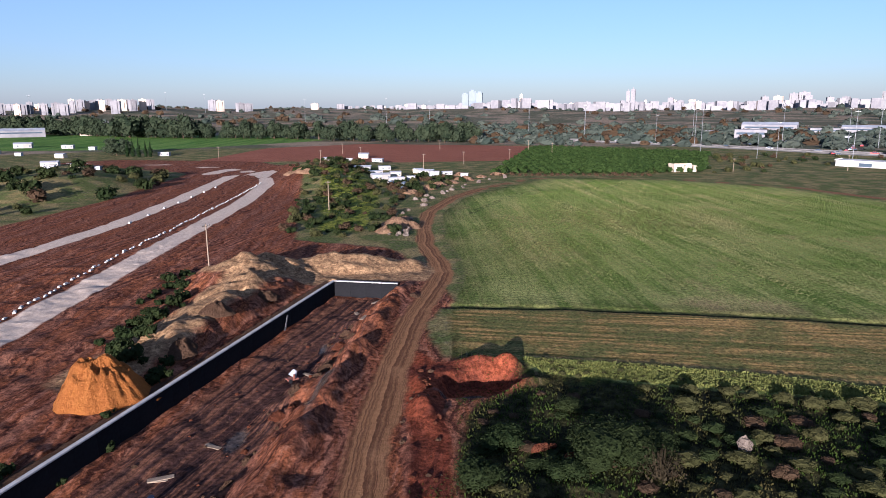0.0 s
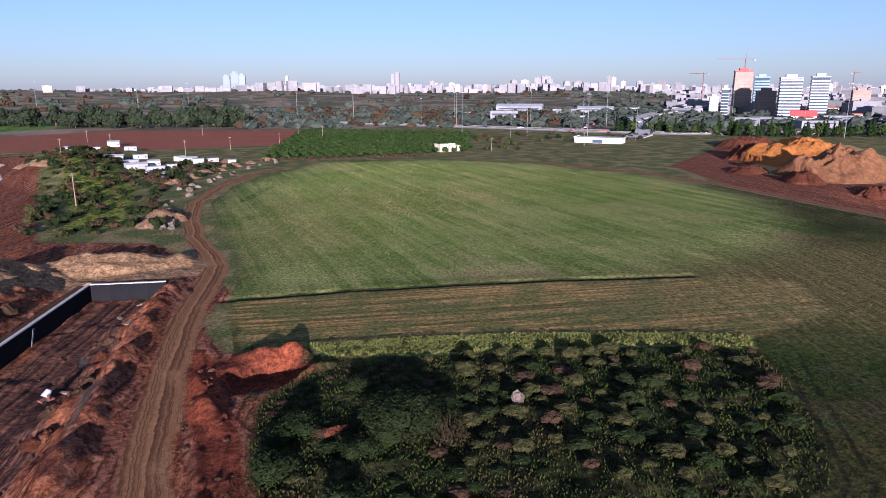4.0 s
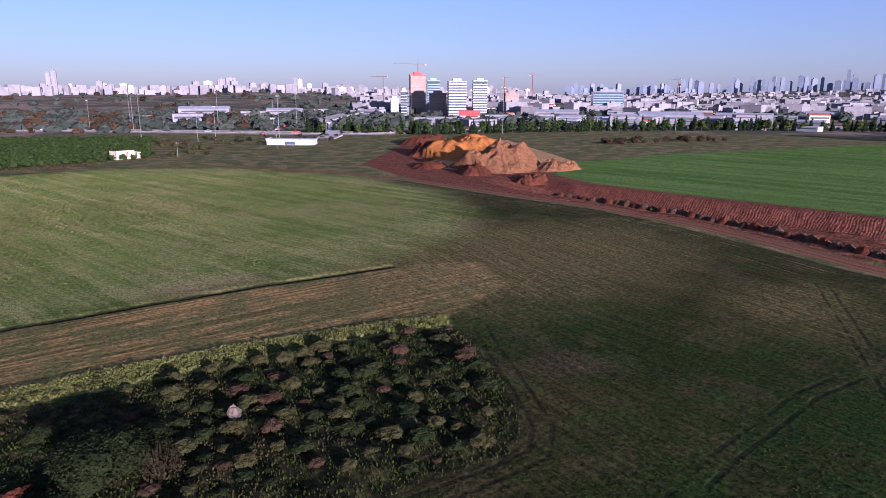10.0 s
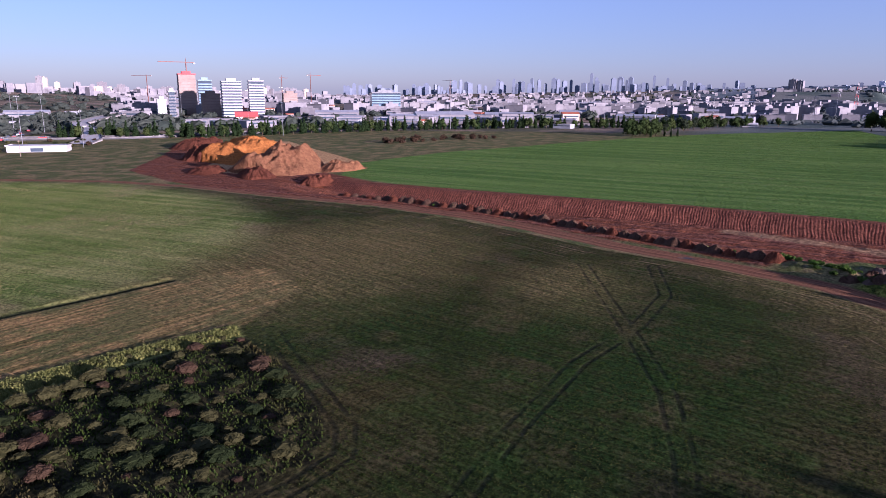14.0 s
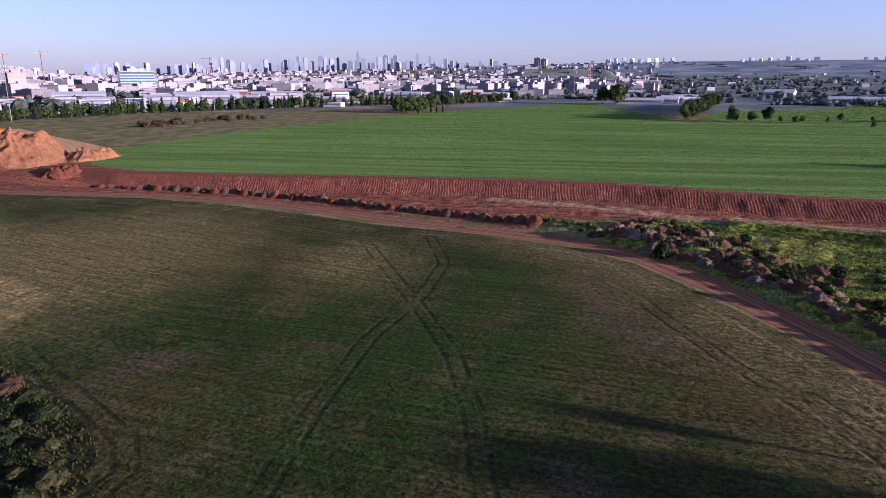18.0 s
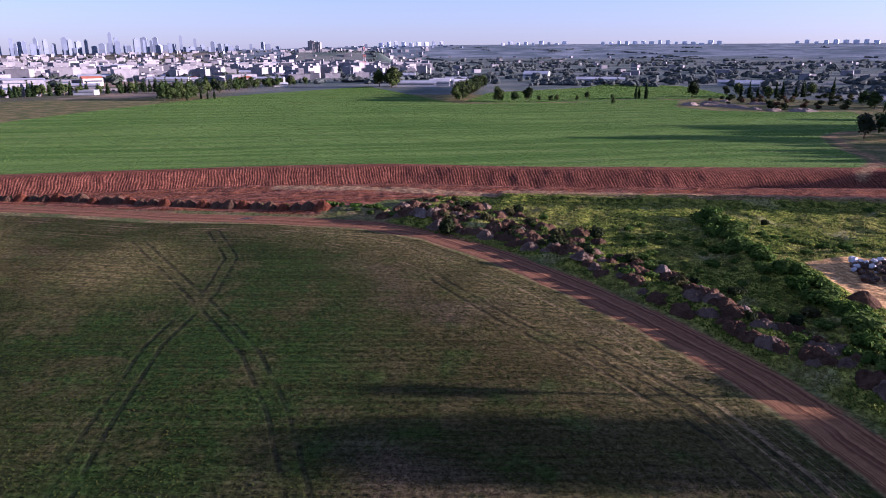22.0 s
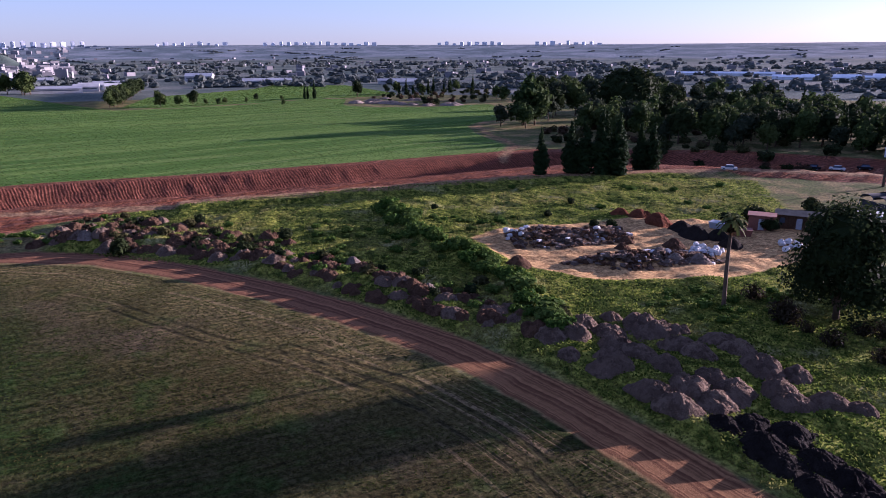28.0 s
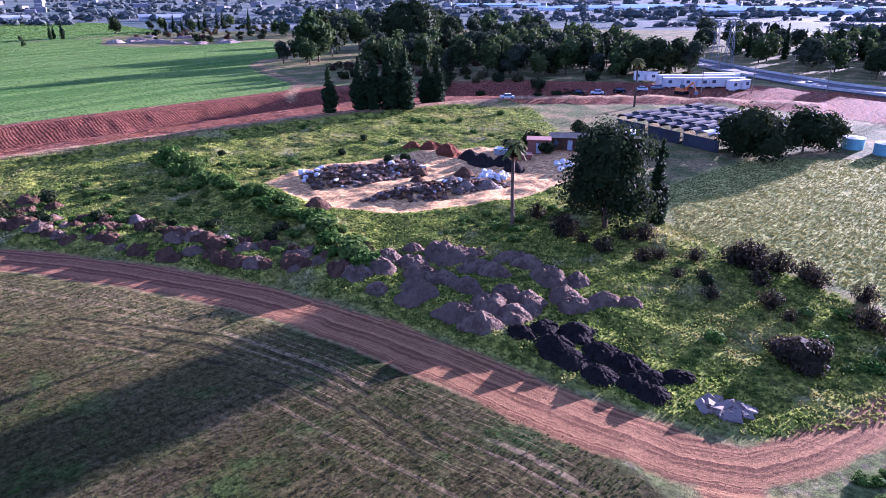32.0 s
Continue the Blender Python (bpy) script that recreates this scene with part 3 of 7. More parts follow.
def spread(bands, edge, grow):
    """Grid lines: bands of even cells (start, cell) up to the last start, then growing cells to the edge."""
    mid = [v for (a, c), (b, _) in zip(bands, bands[1:]) for v in np.linspace(a, b, int(round((b - a) / c)), endpoint=False)] + [bands[-1][0]]
    cell = bands[-1][1]
    for sign, out in ((1, mid[-1]), (-1, mid[0])):
        w, v, more = cell, out, []
        while abs(v) < edge:
            w *= grow
            v += sign * w
            more.append(v)
        mid = mid + more if sign > 0 else more[::-1] + mid
    return np.array(mid)


def make_ground():
    gx, gy = spread([(-52, 0.45), (66, 0.65), (206, 0.65)], 4950, 1.06), spread([(-130, 0.6), (-72, 0.48), (128, 0.6)], 4950, 1.06)
    X, Y = np.meshgrid(gx, gy)
    Z = height(X, Y)
    rows, cols = X.shape
    fields = {}

    def line(pts, half):
        return to_line(X, Y, pts)[0] - half

    fields["a_road"] = np.minimum.reduce([line(ROAD_WEST, 2.1), line(ROAD_EAST, 3.1), line(ROAD_NORTH, 2.2), line(ROAD_SOUTH, 2.1), line(ROAD_FORK, 2.2)])
    d, side = to_line(X, Y, ROAD_WEST[:-1] + ROAD_NORTH + ROAD_EAST[1:] + ROAD_SOUTH[1:])
    fields["a_lane"] = d * side
    ring = np.abs(np.hypot((X + 100) / 1.1, Y - 330) - 13.5) - 3.2
    fields["a_gravel"] = np.minimum.reduce([line(CARRIAGEWAY_A, 3.1), line(CARRIAGEWAY_B, 3.1), ring])
    fields["a_crop"], fields["a_stubble"], fields["a_block"] = to_area(X, Y, CROP), to_area(X, Y, STUBBLE), to_area(X, Y, BLOCK)
    fields["a_ruddy"] = 58 - X
    fields["a_clay"] = to_area(X, Y, CLAY)
    fields["a_green"] = np.minimum(np.hypot((X - 78) / 1.7, (Y - 12) / 1.1) - 19, np.hypot((X - 75) / 1.2, Y - 55) - 12)
    fields["a_margin"] = to_area(X, Y, MARGIN)
    fields["a_fresh"] = np.minimum.reduce([to_area(X, Y, FRESH), to_area(X, Y, FRESH_EAST), to_area(X, Y, FRESH_WEST)])
    fields["a_plough"], fields["a_meadow"] = to_area(X, Y, PLOUGHED), to_area(X, Y, MEADOW)
    fields["a_lush"] = np.minimum.reduce([to_area(X, Y, LUSH), to_area(X, Y, SCRUB_AREA) + 9])
    fields["a_soil"] = np.minimum(to_area(X, Y, WORKS_WEST), to_area(X, Y, WORKS_EAST))
    fields["a_tan"] = np.minimum.reduce([line([(-40, 126), (-30, 124), (-20, 130), (-6, 129)], 8), line([(-34, 116), (-36, 100), (-39, 86), (-42, 76)], 5), line(TRACK_SOUTH, 2.6), line(FARM_TRACK, 1.6)])
    fields["a_mud"] = to_area(X, Y, [(-20, 118), (-10, 118), (-16, 84), (-20, 50), (-34, 50)])
    fields["a_sand"] = np.minimum(to_area(X, Y, YARD), to_area(X, Y, HEAPS_FLOOR))
    fields["a_wheel"] = np.minimum.reduce([to_line(X, Y, w)[0] for w in WHEELS])
    d, side = to_line(X, Y, BANK)
    fields["a_bank"] = np.abs(d * side - 4.2) - 4.2
    fields["a_north"] = to_area(X, Y, CROP_NORTH)
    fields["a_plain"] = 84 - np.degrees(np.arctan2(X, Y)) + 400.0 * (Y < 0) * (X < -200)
    fields["a_straw"] = np.minimum.reduce([np.hypot((X - 104) / 1.5, Y - 78) - 26, np.hypot(X - 108, (Y - 30) * 1.5) - 14, line([(128, 0), (114, -12), (99, -21), (83, -28), (68, -33), (50, -36)], 4.5), np.hypot((X - 50) / 1.5, Y - 190) - 22, np.hypot(X - 22, (Y - 158) / 2) - 12])
    fields["a_ridge"] = line(RIDGE, 0.85)
    # distance mask for the haze painted on the hills
    fields["a_hazed_hills"] = (3200 - np.hypot(X, Y)) / 20
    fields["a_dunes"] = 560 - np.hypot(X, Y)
    fields["a_wet"] = np.minimum.reduce([np.hypot((X - 3) / 3.2, Y - 72) - 1, np.hypot(X + 14.2 - 0.08 * (Y - 70), (Y - 71) / 5) - 0.9, np.hypot(X + 22, (Y - 64) / 3) - 0.8, np.hypot(X + 17.5, (Y - 92) / 3) - 0.7, np.hypot(X - 137, (Y - 14) / 2) - 0.9, np.hypot(X + 16.5, (Y - 250) / 3) - 1.4])
    flat = {k: np.clip(v, -40, 40).ravel().astype(np.float32) for k, v in fields.items()}
    gz, gxx = np.gradient(Z, gy, gx)
    normal = np.stack([-gxx, -gz, np.ones_like(Z)], -1).reshape(-1, 3)
    normal /= np.linalg.norm(normal, axis=1)[:, None]
    points = np.stack([X, Y, Z], -1).reshape(-1, 3)
    q = (np.arange(rows - 1)[:, None] * cols + np.arange(cols - 1)[None]).ravel()
    quads = np.stack([q, q + 1, q + 1 + cols, q + cols], 1)

    def middle(k):
        return flat[k][quads].mean(1)

    kind = np.zeros(len(quads), int)
    for n, k in ((1, "a_crop"), (2, "a_fresh"), (3, "a_gravel"), (4, "a_road")):
        kind[middle(k) < 0] = n
    names = (("ground", "rough weedy ground and bare red earth round the fields", "ground"), ("crop_field", "sparse green crop field with stubble and wheel marks", "field"),
             ("wheat_field", "dense fresh green field of young wheat", "field"), ("gravel_road", "pale gravel carriageway under construction", "road"),
             ("dirt_road", "rutted reddish dirt road round the crop field", "road"))
    for n, (name, label, category) in enumerate(names):
        mine = quads[kind == n]
        used, index = np.unique(mine, return_inverse=True)
        me = bpy.data.meshes.new(name)
        me.vertices.add(len(used)), me.loops.add(mine.size), me.polygons.add(len(mine))
        me.vertices.foreach_set("co", points[used].astype(np.float32).ravel())
        me.loops.foreach_set("vertex_index", index.reshape(-1).astype(np.int32))
        me.polygons.foreach_set("loop_start", np.arange(0, mine.size, 4, dtype=np.int32))
        me.polygons.foreach_set("use_smooth", np.ones(len(mine), bool))
        me.update(calc_edges=True)
        for k, v in flat.items():
            me.attributes.new(k, "FLOAT", "POINT").data.foreach_set("value", v[used])
        me.normals_split_custom_set_from_vertices(normal[used].tolist())
        me.materials.append(GROUND)
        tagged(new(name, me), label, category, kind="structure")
    return gx, gy, Z


GRID_X, GRID_Y, GRID_Z = make_ground()


def height_at(x, y):
    """The ground's height, read off its own sheet."""
    i = min(max(int(np.searchsorted(GRID_X, x)) - 1, 0), len(GRID_X) - 2)
    j = min(max(int(np.searchsorted(GRID_Y, y)) - 1, 0), len(GRID_Y) - 2)
    u, v = (x - GRID_X[i]) / (GRID_X[i + 1] - GRID_X[i]), (y - GRID_Y[j]) / (GRID_Y[j + 1] - GRID_Y[j])
    return float((GRID_Z[j, i] * (1 - u) + GRID_Z[j, i + 1] * u) * (1 - v) + (GRID_Z[j + 1, i] * (1 - u) + GRID_Z[j + 1, i + 1] * u) * v)

# ---- building kit ----
class Geo:
    """Gathers the faces of one part."""

    def __init__(self):
        self.v, self.loops, self.sizes, self.count = [], [], [], 0

    def add(self, verts, faces):
        self.v.append(np.asarray(verts, float).reshape(-1, 3))
        if isinstance(faces, np.ndarray):
            self.loops.append(faces.ravel() + self.count), self.sizes.append(np.full(len(faces), faces.shape[1]))
        else:
            self.loops.append(np.array([i for f in faces for i in f]) + self.count), self.sizes.append(np.array([len(f) for f in faces]))
        self.count += len(self.v[-1])
        return self

    def box(self, x0, y0, z0, x1, y1, z1, taper=0.0, turn=0.0, at=(0, 0, 0)):
        t = taper
        p = np.array([(x0, y0, z0), (x1, y0, z0), (x1, y1, z0), (x0, y1, z0), (x0 + t, y0 + t, z1), (x1 - t, y0 + t, z1), (x1 - t, y1 - t, z1), (x0 + t, y1 - t, z1)], float)
        c, s = math.cos(radians(turn)), math.sin(radians(turn))
        p = np.stack([p[:, 0] * c - p[:, 1] * s, p[:, 0] * s + p[:, 1] * c, p[:, 2]], 1) + at
        return self.add(p, [(0, 3, 2, 1), (4, 5, 6, 7), (0, 1, 5, 4), (1, 2, 6, 5), (2, 3, 7, 6), (3, 0, 4, 7)])

    def tube(self, a, b, ra, rb, n=8):
        a, b = np.array(a, float), np.array(b, float)
        w = (b - a) / np.linalg.norm(b - a)
        u = np.cross(w, (0, 0, 1.0) if abs(w[2]) < 0.9 else (1.0, 0, 0))
        u /= np.linalg.norm(u)
        v = np.cross(w, u)
        k = np.arange(n) * 2 * np.pi / n
        ring = np.cos(k)[:, None] * u + np.sin(k)[:, None] * v
        faces = [(i, (i + 1) % n, n + (i + 1) % n, n + i) for i in range(n)] + [tuple(range(n))[::-1], tuple(range(n, 2 * n))]
        return self.add(np.concatenate([a + ring * ra, b + ring * rb]), faces)

    def blob(self, rng, c, r, rough=0.25, n=8, m=5, flat=-0.6):
        """A lumpy rounded body."""
        j, i = np.meshgrid(np.arange(m + 1), np.arange(n), indexing="ij")
        e, k = -np.pi / 2 + np.pi * j / m, 2 * np.pi * (i + 0.5 * (j % 2)) / n
        q = 1 + rough * (rng.random(j.shape) - 0.5) * 2
        pts = np.stack([c[0] + r[0] * q * np.cos(e) * np.cos(k), c[1] + r[1] * q * np.cos(e) * np.sin(k), c[2] + r[2] * np.maximum(flat, q * np.sin(e))], -1)
        j, i = j[:-1].ravel(), i[:-1].ravel()
        return self.add(pts, np.stack([j * n + i, j * n + (i + 1) % n, (j + 1) * n + (i + 1) % n, (j + 1) * n + i], 1))

    def leaves(self, rng, lobes, count, size, up=0.3, shell=0.55):
        """Leaf clumps strewn through and over rounded lobes."""
        lobes = np.array(lobes, float)
        w = lobes[:, 3] * lobes[:, 4] + lobes[:, 3] * lobes[:, 5]
        pick = rng.choice(len(lobes), count, p=w / w.sum())
        d = rng.normal(size=(count, 3))
        d /= np.linalg.norm(d, axis=1)[:, None]
        r = shell + (1.06 - shell) * rng.random(count) ** 0.6
        c = lobes[pick, :3] + d * lobes[pick, 3:] * r[:, None]
        nrm = d + rng.normal(size=(count, 3)) * 0.55 + (0, 0, up)
        nrm /= np.linalg.norm(nrm, axis=1)[:, None]
        u = np.cross(nrm, rng.normal(size=(count, 3)))
        u /= np.linalg.norm(u, axis=1)[:, None]
        v = np.cross(nrm, u)
        s = size * (0.55 + 0.9 * rng.random((count, 1)))
        k = rng.random((count, 4, 1)) * 0.6 + 0.7
        bend = nrm * s * (rng.random((count, 1)) - 0.5) * 0.7
        q = np.stack([c + u * s * k[:, 0], c + v * s * 0.6 * k[:, 1] + bend, c - u * s * k[:, 2], c - v * s * 0.6 * k[:, 3] + bend], 1).reshape(-1, 3)
        q[:, 2] = np.maximum(q[:, 2], 0.02)
        i = np.arange(count) * 4
        return self.add(q, np.stack([i, i + 1, i + 2, i + 3], 1))

    def mesh(self, name, mat, smooth=False):
        me = bpy.data.meshes.new(name)
        points, loops, sizes = np.concatenate(self.v), np.concatenate(self.loops), np.concatenate(self.sizes)
        me.vertices.add(len(points)), me.loops.add(len(loops)), me.polygons.add(len(sizes))
        me.vertices.foreach_set("co", points.astype(np.float32).ravel())
        me.loops.foreach_set("vertex_index", loops.astype(np.int32))
        me.polygons.foreach_set("loop_start", np.concatenate([[0], np.cumsum(sizes)[:-1]]).astype(np.int32))
        me.update(calc_edges=True)
        me.materials.append(mat)
        me.polygons.foreach_set("use_smooth", [smooth] * len(me.polygons))
        me.update()
        return me


def part(name, geo, mat, parent, label="", smooth=False):
    me = geo if isinstance(geo, bpy.types.Mesh) else geo.mesh(name, mat, smooth)
    ob = new(name, me)
    ob.parent = parent
    return tagged(ob, label)


def thing(name, label, category, group="", geo=None, mat=None, smooth=False, kind=""):
    return tagged(new(name, geo.mesh(name, mat, smooth) if geo else None), label, category, group, kind)


def set_at(ob, x, y, turn=0.0, scale=1.0, sink=0.0, z=None, flat=1.0):
    z = height_at(x, y) if z is None else z
    ob.matrix_basis = Matrix.LocRotScale((x, y, z - sink), Euler((0, 0, radians(turn))), (scale, scale, scale * flat))
    return ob


class Stock:
    """Prototypes of one kind: the first use places the prototype itself, later ones its copies."""

    every = []

    def __init__(self, protos):
        self.protos, self.used, self.n = protos, [False] * len(protos), 0
        Stock.every.append(self)

    def put(self, x, y, scale=1.0, turn=None, sink=0.0, which=None, z=None, label="", tall=1.0):
        k = self.n % len(self.protos) if which is None else which
        self.n += 1
        turn = (self.n * 137.5) % 360 if turn is None else turn
        z = height_at(x, y) if z is None else z
        ob = self.protos[k]
        m = Matrix.LocRotScale((x, y, z - sink), Euler((0, 0, radians(turn))), None)
        if self.used[k]:
            ob = copy_thing(ob, m)
        self.used[k] = True
        ob.matrix_basis = m @ Matrix.Diagonal((scale, scale, scale * tall, 1))
        return tagged(ob, label)


def inside(rng, area, count, gap=0.0, keep=None):
    """Random places in an area, no two nearer than gap."""
    a = np.array(area)
    x, y = rng.uniform(a[:, 0].min(), a[:, 0].max(), count * 30), rng.uniform(a[:, 1].min(), a[:, 1].max(), count * 30)
    good = to_area(x, y, area) < 0
    got = []
    for x, y in zip(x[good].tolist(), y[good].tolist()):
        if len(got) >= count:
            break
        if (not gap or all((x - p) ** 2 + (y - q) ** 2 > gap * gap for p, q in got)) and (keep is None or keep(x, y)):
            got.append((x, y))
    return got


def along(pts, gap, off=0.0, start=0.0):
    """Places every gap metres along a line, off to its right, with the line's heading."""
    out, left = [], start
    for (ax, ay), (bx, by) in zip(pts, pts[1:]):
        n = math.hypot(bx - ax, by - ay)
        dx, dy = (bx - ax) / n, (by - ay) / n
        while left <= n:
            out.append((ax + dx * left + dy * off, ay + dy * left - dx * off, math.degrees(math.atan2(dy, dx))))
            left += gap
        left -= n
    return out


# ---- plants ----
BARK = plain("bark", (0.11, 0.075, 0.05), (0.06, 0.04, 0.028), 4.0, 0.9, 0.6, 0.05)
LEAF_TREE = foliage("leaf_tree", (0.012, 0.026, 0.008), (0.045, 0.07, 0.02), (0.06, 0.075, 0.022))
LEAF_GUM = foliage("leaf_gum", (0.014, 0.023, 0.013), (0.04, 0.05, 0.026), (0.032, 0.042, 0.024))
LEAF_CYPRESS = foliage("leaf_cypress", (0.007, 0.015, 0.006), (0.02, 0.035, 0.012))
LEAF_PINE = foliage("leaf_pine", (0.008, 0.014, 0.006), (0.026, 0.037, 0.013), (0.02, 0.03, 0.01))
LEAF_BUSH = foliage("leaf_bush", (0.022, 0.025, 0.009), (0.066, 0.064, 0.024), (0.052, 0.049, 0.019))
LEAF_DRY = foliage("leaf_dry", (0.03, 0.021, 0.013), (0.07, 0.046, 0.026), (0.06, 0.036, 0.021))
LEAF_WEED = foliage("leaf_weed", (0.014, 0.042, 0.007), (0.065, 0.115, 0.018), (0.08, 0.11, 0.025))
LEAF_DARK = foliage("leaf_dark", (0.009, 0.016, 0.006), (0.024, 0.034, 0.012), (0.027, 0.034, 0.012))
LEAF_ORCHARD = foliage("leaf_orchard", (0.012, 0.026, 0.007), (0.036, 0.058, 0.015), (0.03, 0.05, 0.013))
# leaves of the far plain: paling by haze is put into the greens
LEAF_FAR_HAZED = foliage("leaf_far_hazed", (0.05, 0.062, 0.056), (0.09, 0.105, 0.096), (0.075, 0.088, 0.08))
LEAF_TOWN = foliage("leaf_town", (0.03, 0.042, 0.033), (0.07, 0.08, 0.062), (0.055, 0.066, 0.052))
TWIG = foliage("twig", (0.016, 0.012, 0.007), (0.04, 0.032, 0.018), (0.03, 0.024, 0.014))


def crown_lobes(rng, h, w, low, count):
    lobes = [(0, 0, low + (h - low) * 0.5, w * 0.36, w * 0.36, (h - low) * 0.45)]
    for k in range(count):
        a, e = rng.random() * 6.28, rng.random()
        r = w * (0.22 + 0.16 * rng.random())
        lobes.append((math.cos(a) * w * 0.3 * (1 - 0.4 * e), math.sin(a) * w * 0.3 * (1 - 0.4 * e), low + (h - low) * (0.22 + 0.62 * e), r, r, r * (0.7 + 0.4 * rng.random())))
    return lobes


def broad_tree(seed, h, w, low, leaf, cards, size, label, lobes=7, trunk=0.035, limbs=0, name="tree", core=0.7):
    rng = np.random.default_rng(seed)
    ob = thing(name, label, "tree")
    g = Geo().tube((0, 0, -0.4), (0.15, 0.1, low + (h - low) * 0.3), h * trunk, h * trunk * 0.6, 7)
    part("trunk", g, BARK, ob, smooth=True)
    some = crown_lobes(rng, h, w, low, lobes)
    for c in some[1 : 1 + limbs]:
        part("limb", Geo().tube((0.1, 0.05, low * 0.8), (c[0] * 0.8, c[1] * 0.8, c[2]), h * trunk * 0.45, h * trunk * 0.15, 5), BARK, ob)
    g = Geo()
    for c in some:
        g.blob(rng, c[:3], [v * core for v in c[3:]], 0.22, 7, 4)
    g.leaves(rng, some, cards, size)
    part("crown", g, leaf, ob)
    return ob


def cypress_tree(seed, h, w, cards, size, label):
    rng = np.random.default_rng(seed)
    ob = thing("cypress_tree", label, "tree")
    part("trunk", Geo().tube((0, 0, -0.4), (0, 0, h * 0.25), w * 0.09, w * 0.06, 6), BARK, ob)
    lobes = []
    for k in range(8):
        f = k / 7
        r = w * 0.5 * (0.75 + 0.35 * math.sin(math.pi * min(1, f * 1.25 + 0.1))) * (1 - 0.72 * max(0, f - 0.35) / 0.65)
        lobes.append(((rng.random() - 0.5) * w * 0.16, (rng.random() - 0.5) * w * 0.16, h * (0.07 + 0.85 * f), r, r, h * 0.1))
    g = Geo()
    for c in lobes:
        g.blob(rng, c[:3], [v * 0.8 for v in c[3:]], 0.15, 7, 4)
    part("crown", g.leaves(rng, lobes, cards, size, 0.9), LEAF_CYPRESS, ob)
    return ob


def bush(seed, w, h, leaf, cards, size, label, name="bush", lobes=4, core=0.7):
    rng = np.random.default_rng(seed)
    some = [(0, 0, h * 0.42, w * 0.4, w * 0.4, h * 0.5)]
    for _ in range(lobes):
        a, r = rng.random() * 6.28, w * (0.16 + 0.14 * rng.random())
        some.append((math.cos(a) * w * 0.3, math.sin(a) * w * 0.3, h * (0.25 + 0.3 * rng.random()), r, r, h * 0.3))
    g = Geo()
    for c in some:
        g.blob(rng, c[:3], [v * core for v in c[3:]], 0.25, 7, 4)
    g.leaves(rng, some, cards, size, 0.5)
    return thing(name, label, "bush", geo=g, mat=leaf)


def twiggy_bush(seed, w, h, label):
    rng = np.random.default_rng(seed)
    g = Geo()
    for _ in range(70):
        a, e = rng.random() * 6.28, rng.random()
        top = (math.cos(a) * w * 0.5 * e, math.sin(a) * w * 0.5 * e, h * (1 - 0.45 * e * e) * (0.7 + 0.4 * rng.random()))
        g.tube((top[0] * 0.3, top[1] * 0.3, 0), top, 0.045, 0.012, 3)
    g.leaves(rng, [(0, 0, h * 0.45, w * 0.5, w * 0.5, h * 0.5)], 260, 0.16, 0.6, 0.3)
    return thing("dry_bush", label, "bush", geo=g, mat=TWIG)


# ---- heaps and stones ----
def heap_geo(rng, rx, ry, h, rings=9, n=30, rough=0.16, peaks=1, sharp=1.25, cut=9.0):
    """A tipped heap: one or more worn crests, gullied flanks and a ragged foot."""
    rings, n, seed = rings + 4, n + 14, int(rng.integers(1000))
    tops = [(0.0, 0.0, 1.0, 0.95)] + [((rng.random() - 0.5) * 1.1, (rng.random() - 0.5) * 1.1, 0.45 + 0.45 * rng.random(), 0.45 + 0.25 * rng.random()) for _ in range(peaks - 1)]
    j, i = np.meshgrid(np.arange(1, rings + 1), np.arange(n), indexing="ij")
    k, r = 2 * np.pi * i / n, j / rings
    q = 1 + 0.13 * np.sin(2 * k + seed) + 0.09 * np.sin(5 * k + seed * 2) + (rng.random(j.shape) - 0.5) * 0.03
    u, v = r * q * np.cos(k), r * q * np.sin(k)
    e = 0.32 * sharp
    flat_top = cut + 0.3 * layered(rng.random() * 99 + np.cos(k) * r * 2.5, np.sin(k) * r * 2.5, 1.0, 3, seed + 5)
    z = np.max([s * np.maximum(0, math.hypot(1, e) - np.hypot(np.hypot(u - a, v - b) / w, e)) / (math.hypot(1, e) - e) for a, b, s, w in tops], axis=0)
    z = np.where(z > flat_top, flat_top + (z - flat_top) * 0.15, z)
    ridged = 0.5 - np.abs(layered(u * 3.1 + seed, v * 3.1, 1.0, 4, seed + 9))
    lump = layered(u * 2.2 + seed, v * 2.2, 1.0, 4, seed) * rough * 0.6 + ridged * rough * 0.55 + smooth_noise(np.cos(k) * 9 + seed, np.sin(k) * 9, 1.0, seed) * rough * 0.45 * r
    z = np.maximum(h * (z + lump * (0.25 + z)), -0.05)
    z = np.where(j == rings, -0.35, z)
    pts = np.concatenate([[(0, 0, z[0].mean())], np.stack([u * rx, v * ry, z], -1).reshape(-1, 3)])
    faces = [(0, 1 + a, 1 + (a + 1) % n) for a in range(n)]
    faces += [(1 + (b - 1) * n + a, 1 + b * n + a, 1 + b * n + (a + 1) % n, 1 + (b - 1) * n + (a + 1) % n) for b in range(1, rings) for a in range(n)]
    return Geo().add(pts, faces)


